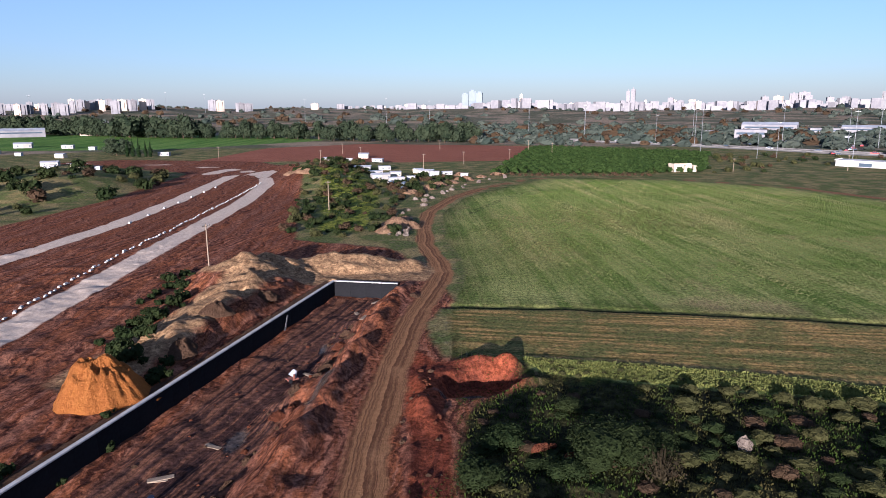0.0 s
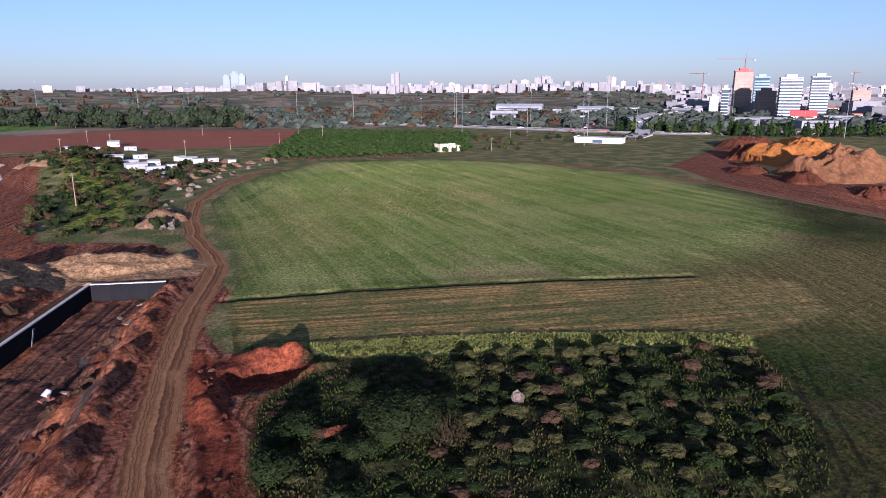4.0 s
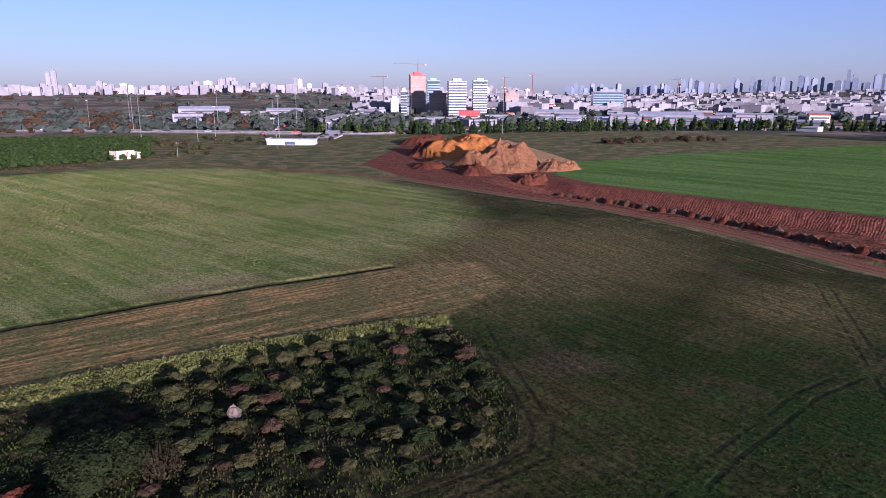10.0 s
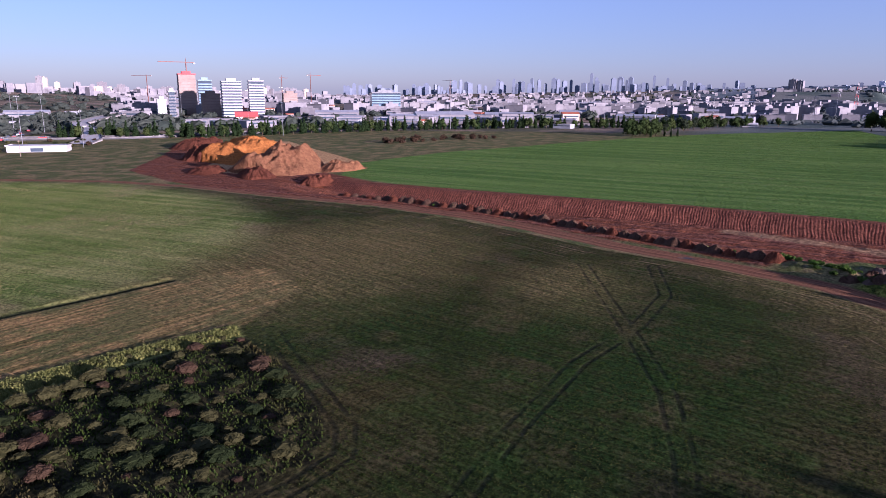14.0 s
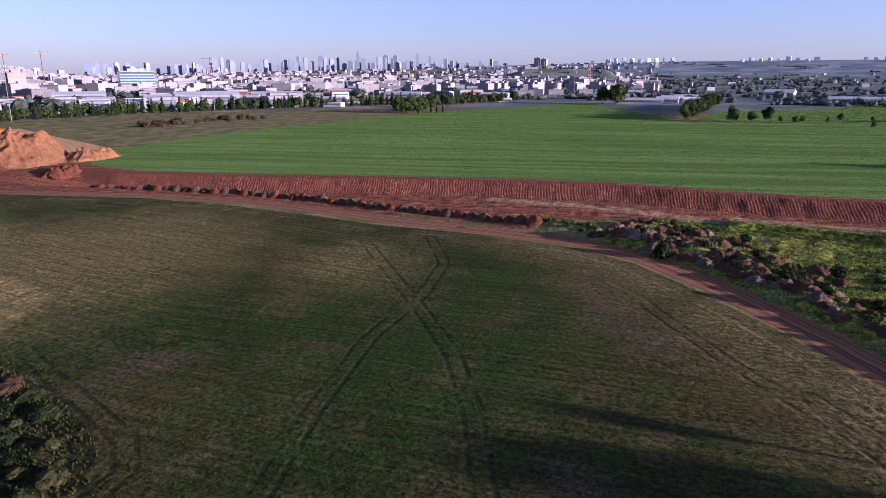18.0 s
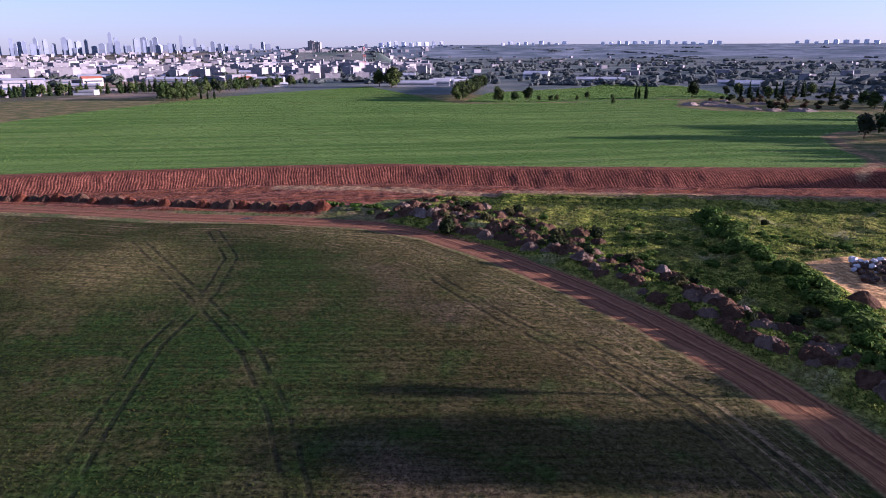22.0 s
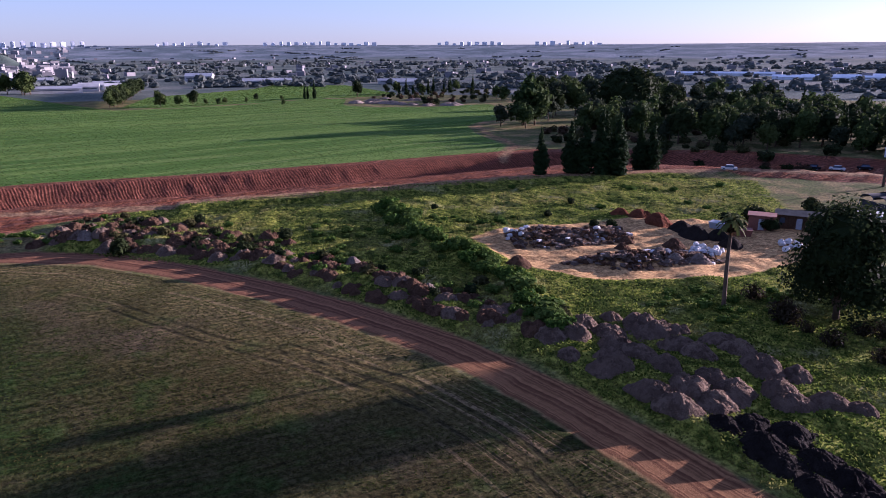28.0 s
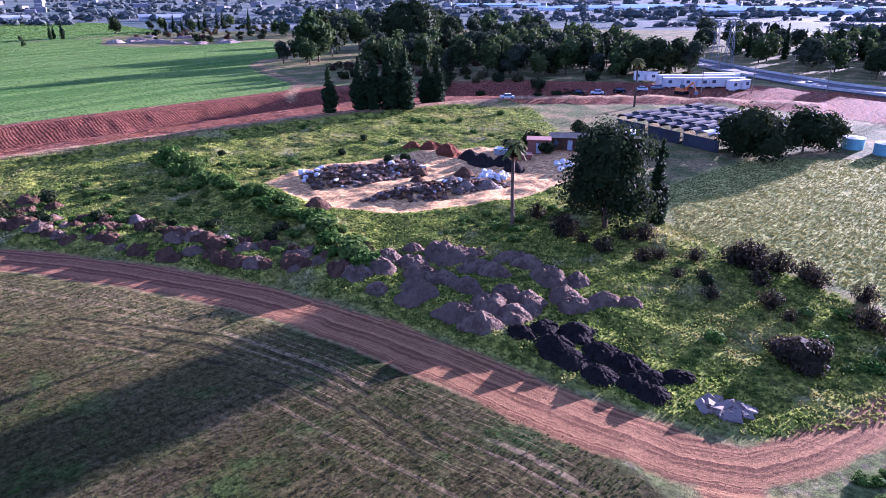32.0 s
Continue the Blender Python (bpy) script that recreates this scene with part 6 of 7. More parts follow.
cabins = Stock([trailer(12, "white site cabin of the road works"), trailer(8, "short white site cabin of the road works")])
for x, y, a, w in ((75, -241, 20, 1), (64, -238, 30, 0), (56, -243, 35, 0), (51, -247, 30, 0), (60, -232, 30, 0), (48, -240, 32, 0), (43, -236, 60, 1), (56, -234, 30, 1), (52, -252, 25, 0)):
    cabins.put(x, y, 1.0, a, which=w)


def car(label, paint):
    ob = thing("car", label, "car", "parked cars")
    part("body", Geo().box(-2.1, -0.85, 0.35, 2.1, 0.85, 0.95, 0.06), paint, ob)
    part("cabin", Geo().box(-1.3, -0.8, 0.93, 1.1, 0.8, 1.5, 0.22), GLASS, ob)
    part("roof", Geo().box(-1.0, -0.58, 1.5, 0.8, 0.58, 1.56, 0.03), paint, ob)
    for x in (-1.3, 1.3):
        for y in (-0.78, 0.78):
            wheel = part("wheel", Geo().tube((x, y - 0.12, 0.33), (x, y + 0.12, 0.33), 0.33, 0.33, 12), BITUMEN, ob)
            part("rim", Geo().tube((x, y - 0.13, 0.33), (x, y + 0.13, 0.33), 0.2, 0.2, 10), STEEL, wheel, "grey steel rim")
    return ob


cars = Stock([car("white car parked on bare ground", WHITE), car("silver car parked on bare ground", STEEL), car("red car parked on bare ground", RED_PAINT), car("dark car parked on bare ground", BITUMEN)])
for x, y, a, w in ((25, -260, 130, 0), (70, -222, 20, 0), (76, -218, 20, 3), (82, -214, 15, 0), (66, -226, 30, 1), (88, -212, 10, 3), (46, -262, 120, 1), (-17.5, 268, 70, 3), (-22, 282, 80, 0), (-16, 276, 70, 1), (-15.5, 258, 80, 1), (95, -176, 30, 0), (141, -150, 50, 0)):
    cars.put(x, y, 1.0, a, which=w)
for x, y, a in along([(250, 430), (310, 500), (360, 560), (300, 590), (250, 540)], 9, 0):
    cars.put(x + rng.normal() * 4, y + rng.normal() * 4, 1.1, a)
digger = thing("excavator", "orange excavator parked by the site cabins", "excavator")
ORANGE_PAINT = plain("orange_paint", (0.55, 0.16, 0.03), None, 0.6, 0.5)
for y in (-1.0, 1.0):
    part("track", Geo().box(-1.9, y - 0.3, 0, 1.9, y + 0.3, 0.8, 0.12), BITUMEN, digger)
part("body", Geo().box(-1.9, -1.2, 0.9, 1.2, 1.2, 1.9, 0.1), ORANGE_PAINT, digger)
part("cab", Geo().box(-0.2, -1.15, 1.9, 1.1, -0.1, 3.0, 0.1), GLASS, digger)
part("boom", Geo().tube((1.0, 0.3, 1.6), (3.6, 0.3, 4.0), 0.28, 0.22, 6), ORANGE_PAINT, digger)
part("arm", Geo().tube((3.6, 0.3, 4.0), (5.0, 0.3, 1.4), 0.2, 0.15, 6), ORANGE_PAINT, digger)
part("bucket", Geo().box(4.6, -0.2, 0.4, 5.4, 0.8, 1.4, 0.15), STEEL, digger)
set_at(digger, 57, -222, 160)


def lattice_tower(h, w, label, colors, name="lattice_mast", arms=False):
    ob = thing(name, label, "mast")
    n = max(6, int(h / 6))
    for k in range(n):
        z0, z1 = h * k / n, h * (k + 1) / n
        w0, w1 = w * (1 - 0.8 * k / n), w * (1 - 0.8 * (k + 1) / n)
        g, t = Geo(), 0.06 + 0.0025 * h
        c0, c1 = [(sx * w0 / 2, sy * w0 / 2, z0) for sx, sy in ((-1, -1), (1, -1), (1, 1), (-1, 1))], [(sx * w1 / 2, sy * w1 / 2, z1) for sx, sy in ((-1, -1), (1, -1), (1, 1), (-1, 1))]
        for i in range(4):
            g.tube(c0[i], c1[i], t, t, 4).tube(c0[i], c1[(i + 1) % 4], t * 0.6, t * 0.6, 3).tube(c1[i], c1[(i + 1) % 4], t * 0.6, t * 0.6, 3)
        part("section", g, colors[k % len(colors)], ob)
    if arms:
        for z in (h * 0.72, h * 0.84, h * 0.95):
            part("crossarm", Geo().tube((-w * 0.9, 0, z), (w * 0.9, 0, z), 0.12, 0.12, 4).tube((-w * 0.9, 0, z), (0, 0, z + 1.2), 0.07, 0.07, 3).tube((w * 0.9, 0, z), (0, 0, z + 1.2), 0.07, 0.07, 3), colors[0], ob)
    return ob


set_at(lattice_tower(50, 7, "red and white lattice radio mast", (RED_PAINT, WHITE)), 1340, -108)
pylons = Stock([lattice_tower(22, 4, "grey steel lattice power pylon", (STEEL,), "power_pylon", True)])
for x, y, s in ((-2, -212, 0.75), (60, -300, 0.9), (900, 160, 1.4), (1100, 120, 1.4), (850, -30, 1.3), (70, -320, 0.8)):
    pylons.put(x, y, s, 30)
for x, y, h in ((52, -226, 9), (38, -232, 9), (31, -262, 10), (60, -285, 10), (18, -240, 9), (84, -318, 10)):
    utility.put(x, y, h / 8.8, 40)

# highway past the woods, with its barrier
ASPHALT = plain("asphalt", (0.085, 0.083, 0.082), (0.06, 0.06, 0.06), 1.0, 0.9)
def ribbon(name, label, pts, half, mat, lift=0.25, thick=0.4):
    """A road deck laid over the ground, with its own thickness."""
    sides = []
    for k, (x, y) in enumerate(pts):
        ax, ay = pts[max(0, k - 1)]
        bx, by = pts[min(len(pts) - 1, k + 1)]
        n = math.hypot(bx - ax, by - ay)
        sides.append(((by - ay) / n, -(bx - ax) / n))
    lifts = lift if isinstance(lift, (list, tuple)) else [lift] * len(pts)
    v, f = [], []
    for (x, y), (sx, sy), up in zip(pts, sides, lifts):
        z = height_at(x, y) + up
        v += [(x + sx * half, y + sy * half, z), (x - sx * half, y - sy * half, z), (x + sx * half, y + sy * half, z - thick), (x - sx * half, y - sy * half, z - thick)]
    for k in range(len(pts) - 1):
        a, b = 4 * k, 4 * k + 4
        f += [(a, a + 1, b + 1, b), (a + 2, b + 2, b + 3, a + 3), (a, b, b + 2, a + 2), (a + 1, a + 3, b + 3, b + 1)]
    ob = thing(name, label, "road", geo=Geo().add(v, f), mat=mat, kind="structure")
    return [(x + sx * half, y + sy * half, height_at(x, y) + up) for (x, y), (sx, sy), up in zip(pts, sides, lifts)], [(x - sx * half, y - sy * half, height_at(x, y) + up) for (x, y), (sx, sy), up in zip(pts, sides, lifts)]


def rail_on(points, label, h=0.8, mat=CONCRETE, name="barrier"):
    g = Geo()
    for a, b in zip(points, points[1:]):
        n = math.hypot(b[0] - a[0], b[1] - a[1])
        sx, sy = (b[1] - a[1]) / n * 0.15, -(b[0] - a[0]) / n * 0.15
        g.add([(a[0] - sx, a[1] - sy, a[2]), (a[0] + sx, a[1] + sy, a[2]), (b[0] + sx, b[1] + sy, b[2]), (b[0] - sx, b[1] - sy, b[2]), (a[0] - sx, a[1] - sy, a[2] + h), (a[0] + sx, a[1] + sy, a[2] + h), (b[0] + sx, b[1] + sy, b[2] + h), (b[0] - sx, b[1] - sy, b[2] + h)],
              [(4, 5, 6, 7), (0, 4, 7, 3), (1, 2, 6, 5), (0, 1, 5, 4), (2, 3, 7, 6)])
    thing(name, label, "barrier", geo=g, mat=mat, kind="structure")


HIGHWAY = [(-120, -205), (-60, -225), (-15, -243), (20, -259), (54, -287), (98, -336), (160, -395), (260, -470), (420, -550), (640, -600)]
a, b = ribbon("highway", "dark asphalt highway behind the works", HIGHWAY, 7, ASPHALT, 0.5, 0.9)
rail_on(a, "concrete barrier along the highway"), rail_on(b, "concrete barrier along the highway")

# ---- woods and hedges ----
woods = Stock([broad_tree(170 + k, 13, 10.5, 1.5, (LEAF_TREE, LEAF_PINE, LEAF_GUM, LEAF_TREE)[k], 560, 0.75, ("green broad-leaved tree of the small wood", "dark pine of the small wood", "olive tree of the small wood", "dense dark tree of the small wood")[k], 7, 0.025, 0, ("broadleaf_tree", "pine_tree", "olive_tree", "evergreen_tree")[k]) for k in range(4)])
for x, y, s in ((215, -217, 0.8), (222, -222, 0.85), (228, -214, 0.75), (360, -366, 1.3), (352, -380, 1.15), (340, -360, 1.2), (251, -276, 1.4), (258, -268, 1.3), (244, -284, 1.3), (240, -262, 1.1), (232, -250, 1.0), (225, -226, 1.45), (221, -229, 1.3),
                (206, -318, 1.2), (280, -340, 1.3)):
    woods.put(x, y, s)
dome = broad_tree(177, 20, 34, 2.0, LEAF_PINE, 6000, 0.9, "huge dome-shaped dark tree over the wood", 26, 0.03, 0, "fig_tree", 0.75)
set_at(dome, 240, -325)
WOOD_A = [(205, -235), (190, -290), (200, -345), (150, -380), (95, -300), (60, -262), (84, -238), (130, -218), (170, -215)]
for x, y in inside(rng, WOOD_A, 135, 5.8):
    woods.put(x, y, 0.6 + 0.4 * rng.random())
for x, y in inside(rng, [(130, -400), (170, -395), (260, -440), (380, -500), (420, -420), (330, -390), (280, -360)], 60, 11):
    woods.put(x, y, 0.7 + 0.5 * rng.random())
for x, y in inside(rng, [(90, -350), (20, -290), (-40, -250), (-140, -240), (-150, -330), (0, -420), (120, -420)], 130, 7.5):
    woods.put(x, y, 0.6 + 0.5 * rng.random())
for x, y in inside(rng, WOOD_A, 60, 5) + inside(rng, [(60, -205), (110, -200), (170, -180), (200, -215), (130, -225)], 36, 4):
    scrub.put(x, y, 0.8 + 1.2 * rng.random(), sink=0.2)
for x, y in ((24, -395), (54, -345), (38, -346), (8, -359), (46, -350), (30, -352), (16, -362), (62, -352), (70, -358), (0, -372), (192, -377), (172, -389), (100, -262), (112, -290), (128, -232), (88, -255)):
    cyps.put(x, y, 1.05 + 0.3 * rng.random())
for x, y, s in ((466, -236, 0.9), (467, -239, 0.8), (466, -244, 1.12), (472, -326, 0.9), (470, -332, 1.1), (463, -334, 0.8), (458, -346, 1.05), (468, -359, 1.1), (462, -366, 0.85), (461, -371, 1.1), (463, -374, 1.05), (489, -422, 1.15), (510, 85, 0.62), (530, 69, 0.64), (525, 73, 0.62), (527, 78, 0.6)):
    cyps.put(x, y, s)
for x, y, s, w in ((453, -128, 0.75, 3), (452, -139, 0.52, 0), (452, -148, 0.72, 1), (456, -158, 0.3, 0), (455, -166, 0.32, 3), (456, -171, 0.34, 0), (460, -188, 0.28, 3), (470, -199, 0.4, 1), (463, -216, 0.28, 0), (463, -280, 0.9, 1), (485, -322, 0.6, 2), (478, -328, 0.75, 0), (500, -367, 0.5, 2), (458, -340, 0.6, 3), (374, -346, 0.7, 0), (362, -340, 0.6, 2),
                (352, -334, 0.75, 3), (418, -196, 0.3, 0), (482, -396, 0.7, 0), (675, -85, 1.4, 1), (668, -80, 1.3, 3), (682, -80, 1.3, 1), (690, -70, 1.2, 0)):
    woods.put(x, y, s, which=w)
for x, y, a in along([(470, -103), (510, -117), (560, -133), (610, -150), (664, -169)], 4.5):
    woods.put(x + rng.normal(), y + rng.normal() * 2, 0.65 + 0.25 * rng.random(), which=(1, 3)[int(rng.integers(2))])
for x, y, a in along([(511, 101), (518, 92), (525, 84)], 3.0):
    woods.put(x + rng.normal() * 3, y, 0.8 + 0.15 * rng.random(), which=3)
for x, y, a in along([(540, 92), (600, 80), (680, 45), (740, 10)], 7):
    woods.put(x + rng.normal() * 3, y + rng.normal() * 3, 0.55 + 0.3 * rng.random())
for x, y in inside(rng, [(360, 215), (420, 190), (455, 170), (430, 205), (370, 235)], 22, 5):
    scrub.put(x, y, 1.0 + 1.0 * rng.random(), which=3)
belt = Stock([cypress_tree(190 + k, 10.5, 3.6, 130, 0.8, "dark conifer in the belt along the highway") for k in range(3)] + [broad_tree(195, 9, 7, 0.8, LEAF_TREE, 150, 0.9, "dark round tree in the belt along the highway", 5)])
for x, y, a in along([(285, 425), (313, 404), (342, 358), (405, 331), (491, 287), (561, 229), (600, 176), (640, 120), (700, 60)], 3.4):
    belt.put(x + rng.normal() * 1.5, y + rng.normal() * 2.5, 0.8 + 0.4 * rng.random())
sheds = Stock([shack(44, 12, 4.2, WHITE, GREY_SHEET, "long white farm shed beyond the field", "farm_shed", 2.0, True), shack(22, 12, 4.5, WHITE, WHITE, "white farm shed with a pale roof", "farm_shed", 2.5, True)])
for x, y, a, w, s in ((685, -105, 80, 0, 1), (705, -135, 70, 1, 1), (735, -145, 75, 1, 1), (700, -160, 80, 1, 1), (790, -180, 80, 0, 1), (600, -420, 60, 1, 1), (640, -440, 60, 0, 1), (720, -320, 70, 0, 1.2), (712, 27, 90, 1, 0.6), (900, -110, 80, 0, 1.3), (880, -300, 60, 1, 1.5)):
    sheds.put(x, y, s, a, which=w)
ruins = Stock([thing("farm_ruin", "low grey stone ruin in the field", "ruin", geo=heap_geo(rng, 9, 5, 2.0, 6, 20, 0.5, 4), mat=STONE)])
for x, y in ((405, -244), (394, -250), (386, -258), (374, -258), (364, -262), (352, -266), (346, -280), (410, -262), (430, -285), (425, -310), (400, -290)):
    ruins.put(x, y, 0.7 + 0.4 * rng.random())
for x, y in inside(rng, [(412, -250), (446, -280), (470, -330), (480, -400), (420, -400), (350, -320), (355, -270)], 60, 6):
    scrub.put(x, y, 0.8 + 1.0 * rng.random())

# ---- the city ----
rng = np.random.default_rng(31)


def polar(az, d):
    return d * math.sin(radians(az)), d * math.cos(radians(az))


def floors_tower(w, d, h, storey, wall, slab, label, name="office_tower", bands=True, top=None):
    """A tower with a glazed core and a slab edge at every storey."""
    ob = thing(name, label, "tower")
    part("core", Geo().box(-w / 2 + 0.5, -d / 2 + 0.5, -6, w / 2 - 0.5, d / 2 - 0.5, h), wall, ob)
    me = Geo().box(-w / 2, -d / 2, 0, w / 2, d / 2, storey * (0.52 if bands else 0.2)).mesh("storey_band", slab)
    for k in range(int(h / storey)):
        p = part("storey_band", me, slab, ob)
        p.location.z = k * storey + storey * 0.3
    part("rooftop", Geo().box(-w / 2, -d / 2, h, w / 2, d / 2, h + 1.4).box(-w / 4, -d / 4, h + 1.4, w / 4, d / 4, h + 4.5), top or slab, ob)
    return ob


FLATS_PALE = plain("pale_facade", (0.42, 0.41, 0.4), (0.34, 0.33, 0.33), 0.2)
BLUE_GLASS = plain("blue_glazing", (0.12, 0.2, 0.26), (0.2, 0.28, 0.33), 0.2, 0.15, 0.05)
RAW = plain("raw_concrete", (0.3, 0.24, 0.2), (0.2, 0.15, 0.12), 0.3)
for az_t, px_x, px_w, top_y, mat_wall, mat_slab, label, dist, bands, topm in (
        (9, 830, 30, 128, RAW, RAW, "unfinished tower with red formwork at the top", 950, False, RED_PAINT), (9, 857, 24, 138, GLASS, BLUE_GLASS, "blue glazed office tower", 970, True, None),
        (9, 898, 34, 139, GLASS, FLATS_PALE, "white office tower with horizontal window bands", 860, True, None), (9, 938, 27, 138, GLASS, FLATS_PALE, "white office tower with window bands", 950, True, None),
        (9, 865, 32, 160, RAW, RAW, "unfinished concrete frame building", 900, False, None), (9, 994, 26, 160, RAW, RAW, "unfinished concrete frame with a crane", 1080, False, None),
        (9, 1164, 52, 157, GLASS, BLUE_GLASS, "dark glazed office block with set-back floors", 1000, True, STEEL), (9, 806, 12, 156, GLASS, WHITE, "white and black office block", 850, False, None), (9, 790, 16, 170, WHITE, WHITE, "white low office block", 850, False, None)):
    az = 40.71 + math.degrees(math.atan((px_x - 784) / 1180.5))
    x, y = polar(az, dist)
    h = 32 + dist * math.tan(math.atan((441 - top_y) / 1180.5) - radians(13.47)) - 4
    w = px_w * dist / 1180 / math.cos(math.atan((px_x - 784) / 1180.5)) * 0.9
    ob = floors_tower(w, w * 0.7, h, 3.4, mat_wall, mat_slab, label, "office_tower", bands, topm)
    set_at(ob, x, y, -az + 8)


def crane(h, label):
    ob = thing("tower_crane", label, "crane", "tower cranes")
    part("tower", Geo().box(-0.5, -0.5, 0, 0.5, 0.5, h), RUST, ob)
    part("jib", Geo().box(-12, -0.3, h, 38, 0.3, h + 0.8), RUST, ob)
    part("counterweight", Geo().box(-13, -1, h - 1.6, -10, 1, h), CONCRETE, ob)
    part("apex", Geo().tube((0, 0, h + 1), (0, 0, h + 7), 0.5, 0.1, 4), RUST, ob)
    return ob


cranes = Stock([crane(70, "red tower crane above the building sites")])
for az, d, s, a in ((43.0, 960, 0.95, 160), (50.2, 1080, 0.72, 20), (52.5, 1300, 0.85, 0), (40.1, 1200, 0.75, 100), (64, 1600, 0.8, 60)):
    x, y = polar(az, d)
    cranes.put(x, y, s, a)

# flats on the skyline
FLATS = plain("white_flats", (0.24, 0.23, 0.225), (0.14, 0.135, 0.145), 0.05, 0.8, 0.1)
FLATS_TAN = plain("tan_flats", (0.5, 0.4, 0.31), (0.42, 0.33, 0.26), 0.05, 0.8, 0.1)
# haze in front of the distant towers is mixed into this facade colour
HAZE_TOWER = plain("hazed_blue_facade", (0.16, 0.19, 0.24), (0.12, 0.145, 0.19), 0.02, 0.6, 0.1)


def flats(seed, mat, label):
    r = np.random.default_rng(seed)
    ob = thing("apartment_building", label, "building", "flats on the skyline")
    part("wall", Geo().box(-12, -9, -0.4, 12, 9, 1.0 * 40).box(-6, -11, -0.4, 6, -9, 36), mat, ob)
    part("lift_tower", Geo().box(-3.5, -3, 40, 2.5, 3, 43), mat, ob)
    part("facade_bay", Geo().box(-10.5, -10.2, 3, -7.5, -9, 36), mat, ob)
    return ob


blocks = Stock([flats(k, m, lab) for k, (m, lab) in enumerate(((FLATS, "white apartment block on the skyline"), (FLATS, "white apartment tower on the skyline"), (FLATS_TAN, "tan apartment block on the skyline")))])


def stand(stock, az, d, top_px, width=1.0, which=None):
    """Sets a block of 44 m so that its roof stands that many hundredths of a radian (1/1180) over the level of the eye."""
    x, y = polar(az, d)
    z = height_at(x, y)
    h = 32 + top_px * d / 1180 - z
    return stock.put(x, y, width, -az + rng.normal() * 12, 0, which, z, tall=max(h, 8) / 44 / width)


for az in list(np.arange(-29.5, -23.0, 0.4)) + [-33.4, -32.9, -32.4, -32.0, -31.5, -31.2, -30.6, -30.2]:
    stand(blocks, az + rng.normal() * 0.1, 1700 + rng.random() * 300, (11 + rng.random() * 4) if az > -29 else 6 + rng.random() * 5, 0.5 + 0.4 * rng.random())
for az, px in ((-18.6, 13), (-18.1, 12), (-16.5, 8), (-15.9, 7), (-10.6, 6), (-8.5, 5)):
    stand(blocks, az, 2300, px)
for az in np.arange(-8, 52, 0.42):
    hump = 3.5 + 6 * math.exp(-(((az - 27.5) / 3) ** 2)) + 3 * math.exp(-(((az - 17) / 5) ** 2)) + 2 * math.exp(-(((az - 38) / 6) ** 2))
    stand(blocks, az + rng.normal() * 0.25, 2300 + rng.random() * 1400, (hump + rng.normal() * 3.0) * (0.45 if az < 1 else 0.95), 0.5 + 0.6 * rng.random(), (0, 1, 0, 1, 2)[int(rng.integers(5))])
for az, px, w in ((27.2, 19, 1.2), (27.9, 21, 1.6), (26.2, 15, 1.2), (30.6, 13, 1.0), (33.0, 21, 0.9), (33.3, 19, 0.8), (15.6, 30, 0.7), (15.2, 27, 0.6), (6.6, 22, 0.5), (18.5, 14, 0.9), (37.0, 13, 1.2)):
    stand(blocks, az, 2900, px, w)
sky = Stock([tagged(floors_tower(30, 26, 40, 40, HAZE_TOWER, HAZE_TOWER, "distant high-rise tower, tinted blue-grey for haze", "high_rise", False), "", "", "distant towers")])
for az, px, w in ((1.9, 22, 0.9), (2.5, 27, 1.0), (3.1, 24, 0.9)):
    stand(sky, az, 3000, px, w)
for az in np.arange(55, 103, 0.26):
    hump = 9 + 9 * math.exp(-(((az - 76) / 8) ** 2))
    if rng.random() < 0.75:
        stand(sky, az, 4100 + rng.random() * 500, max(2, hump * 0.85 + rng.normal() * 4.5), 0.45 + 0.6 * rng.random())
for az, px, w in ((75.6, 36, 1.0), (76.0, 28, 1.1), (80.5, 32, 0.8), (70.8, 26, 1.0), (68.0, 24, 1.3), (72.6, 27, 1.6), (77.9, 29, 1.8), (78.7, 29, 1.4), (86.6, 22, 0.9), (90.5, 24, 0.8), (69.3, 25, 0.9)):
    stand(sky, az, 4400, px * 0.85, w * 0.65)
for az in (90.4, 90.9, 91.3):
    stand(blocks, az, 2430, (22, 20, 8)[int((az - 90.4) / 0.4)], 0.9, 0)
# near-white colour stands for bright haze over these backlit blocks
pale = Stock([flats(9, plain("hazed_far_facade", (0.62, 0.64, 0.68), (0.52, 0.54, 0.58), 0.02, 0.9, 0.05), "pale apartment block on the far ridge")])
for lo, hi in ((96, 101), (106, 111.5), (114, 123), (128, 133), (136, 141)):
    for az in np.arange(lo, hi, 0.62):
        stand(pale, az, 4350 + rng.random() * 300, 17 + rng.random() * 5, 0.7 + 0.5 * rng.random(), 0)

# workshops and warehouses between the belt and the towers
ware = Stock([shack(40, 24, 8, FLATS, FLATS, "white flat-roofed warehouse of the town", "warehouse", 0, True), shack(60, 26, 9, FLATS, GREY_SHEET, "long white warehouse with a grey roof", "warehouse", 3, True), shack(26, 18, 10, FLATS_TAN, TILE_RED, "tan workshop with a red roof", "workshop", 3, True),
              shack(34, 20, 12, FLATS, FLATS, "pale industrial block of the town", "workshop", 0, True), shack(30, 20, 7, GREY_SHEET, WHITE, "grey workshop with a white roof", "workshop", 0, True)])
for k in range(150):
    az, d = rng.uniform(39, 88), 620 + 1500 * rng.random() ** 1.5
    if az > 74 and d < 760:
        d += 250
    x, y = polar(az, d)
    ware.put(x, y, 0.4 + 0.5 * rng.random(), -az + rng.normal() * 20)
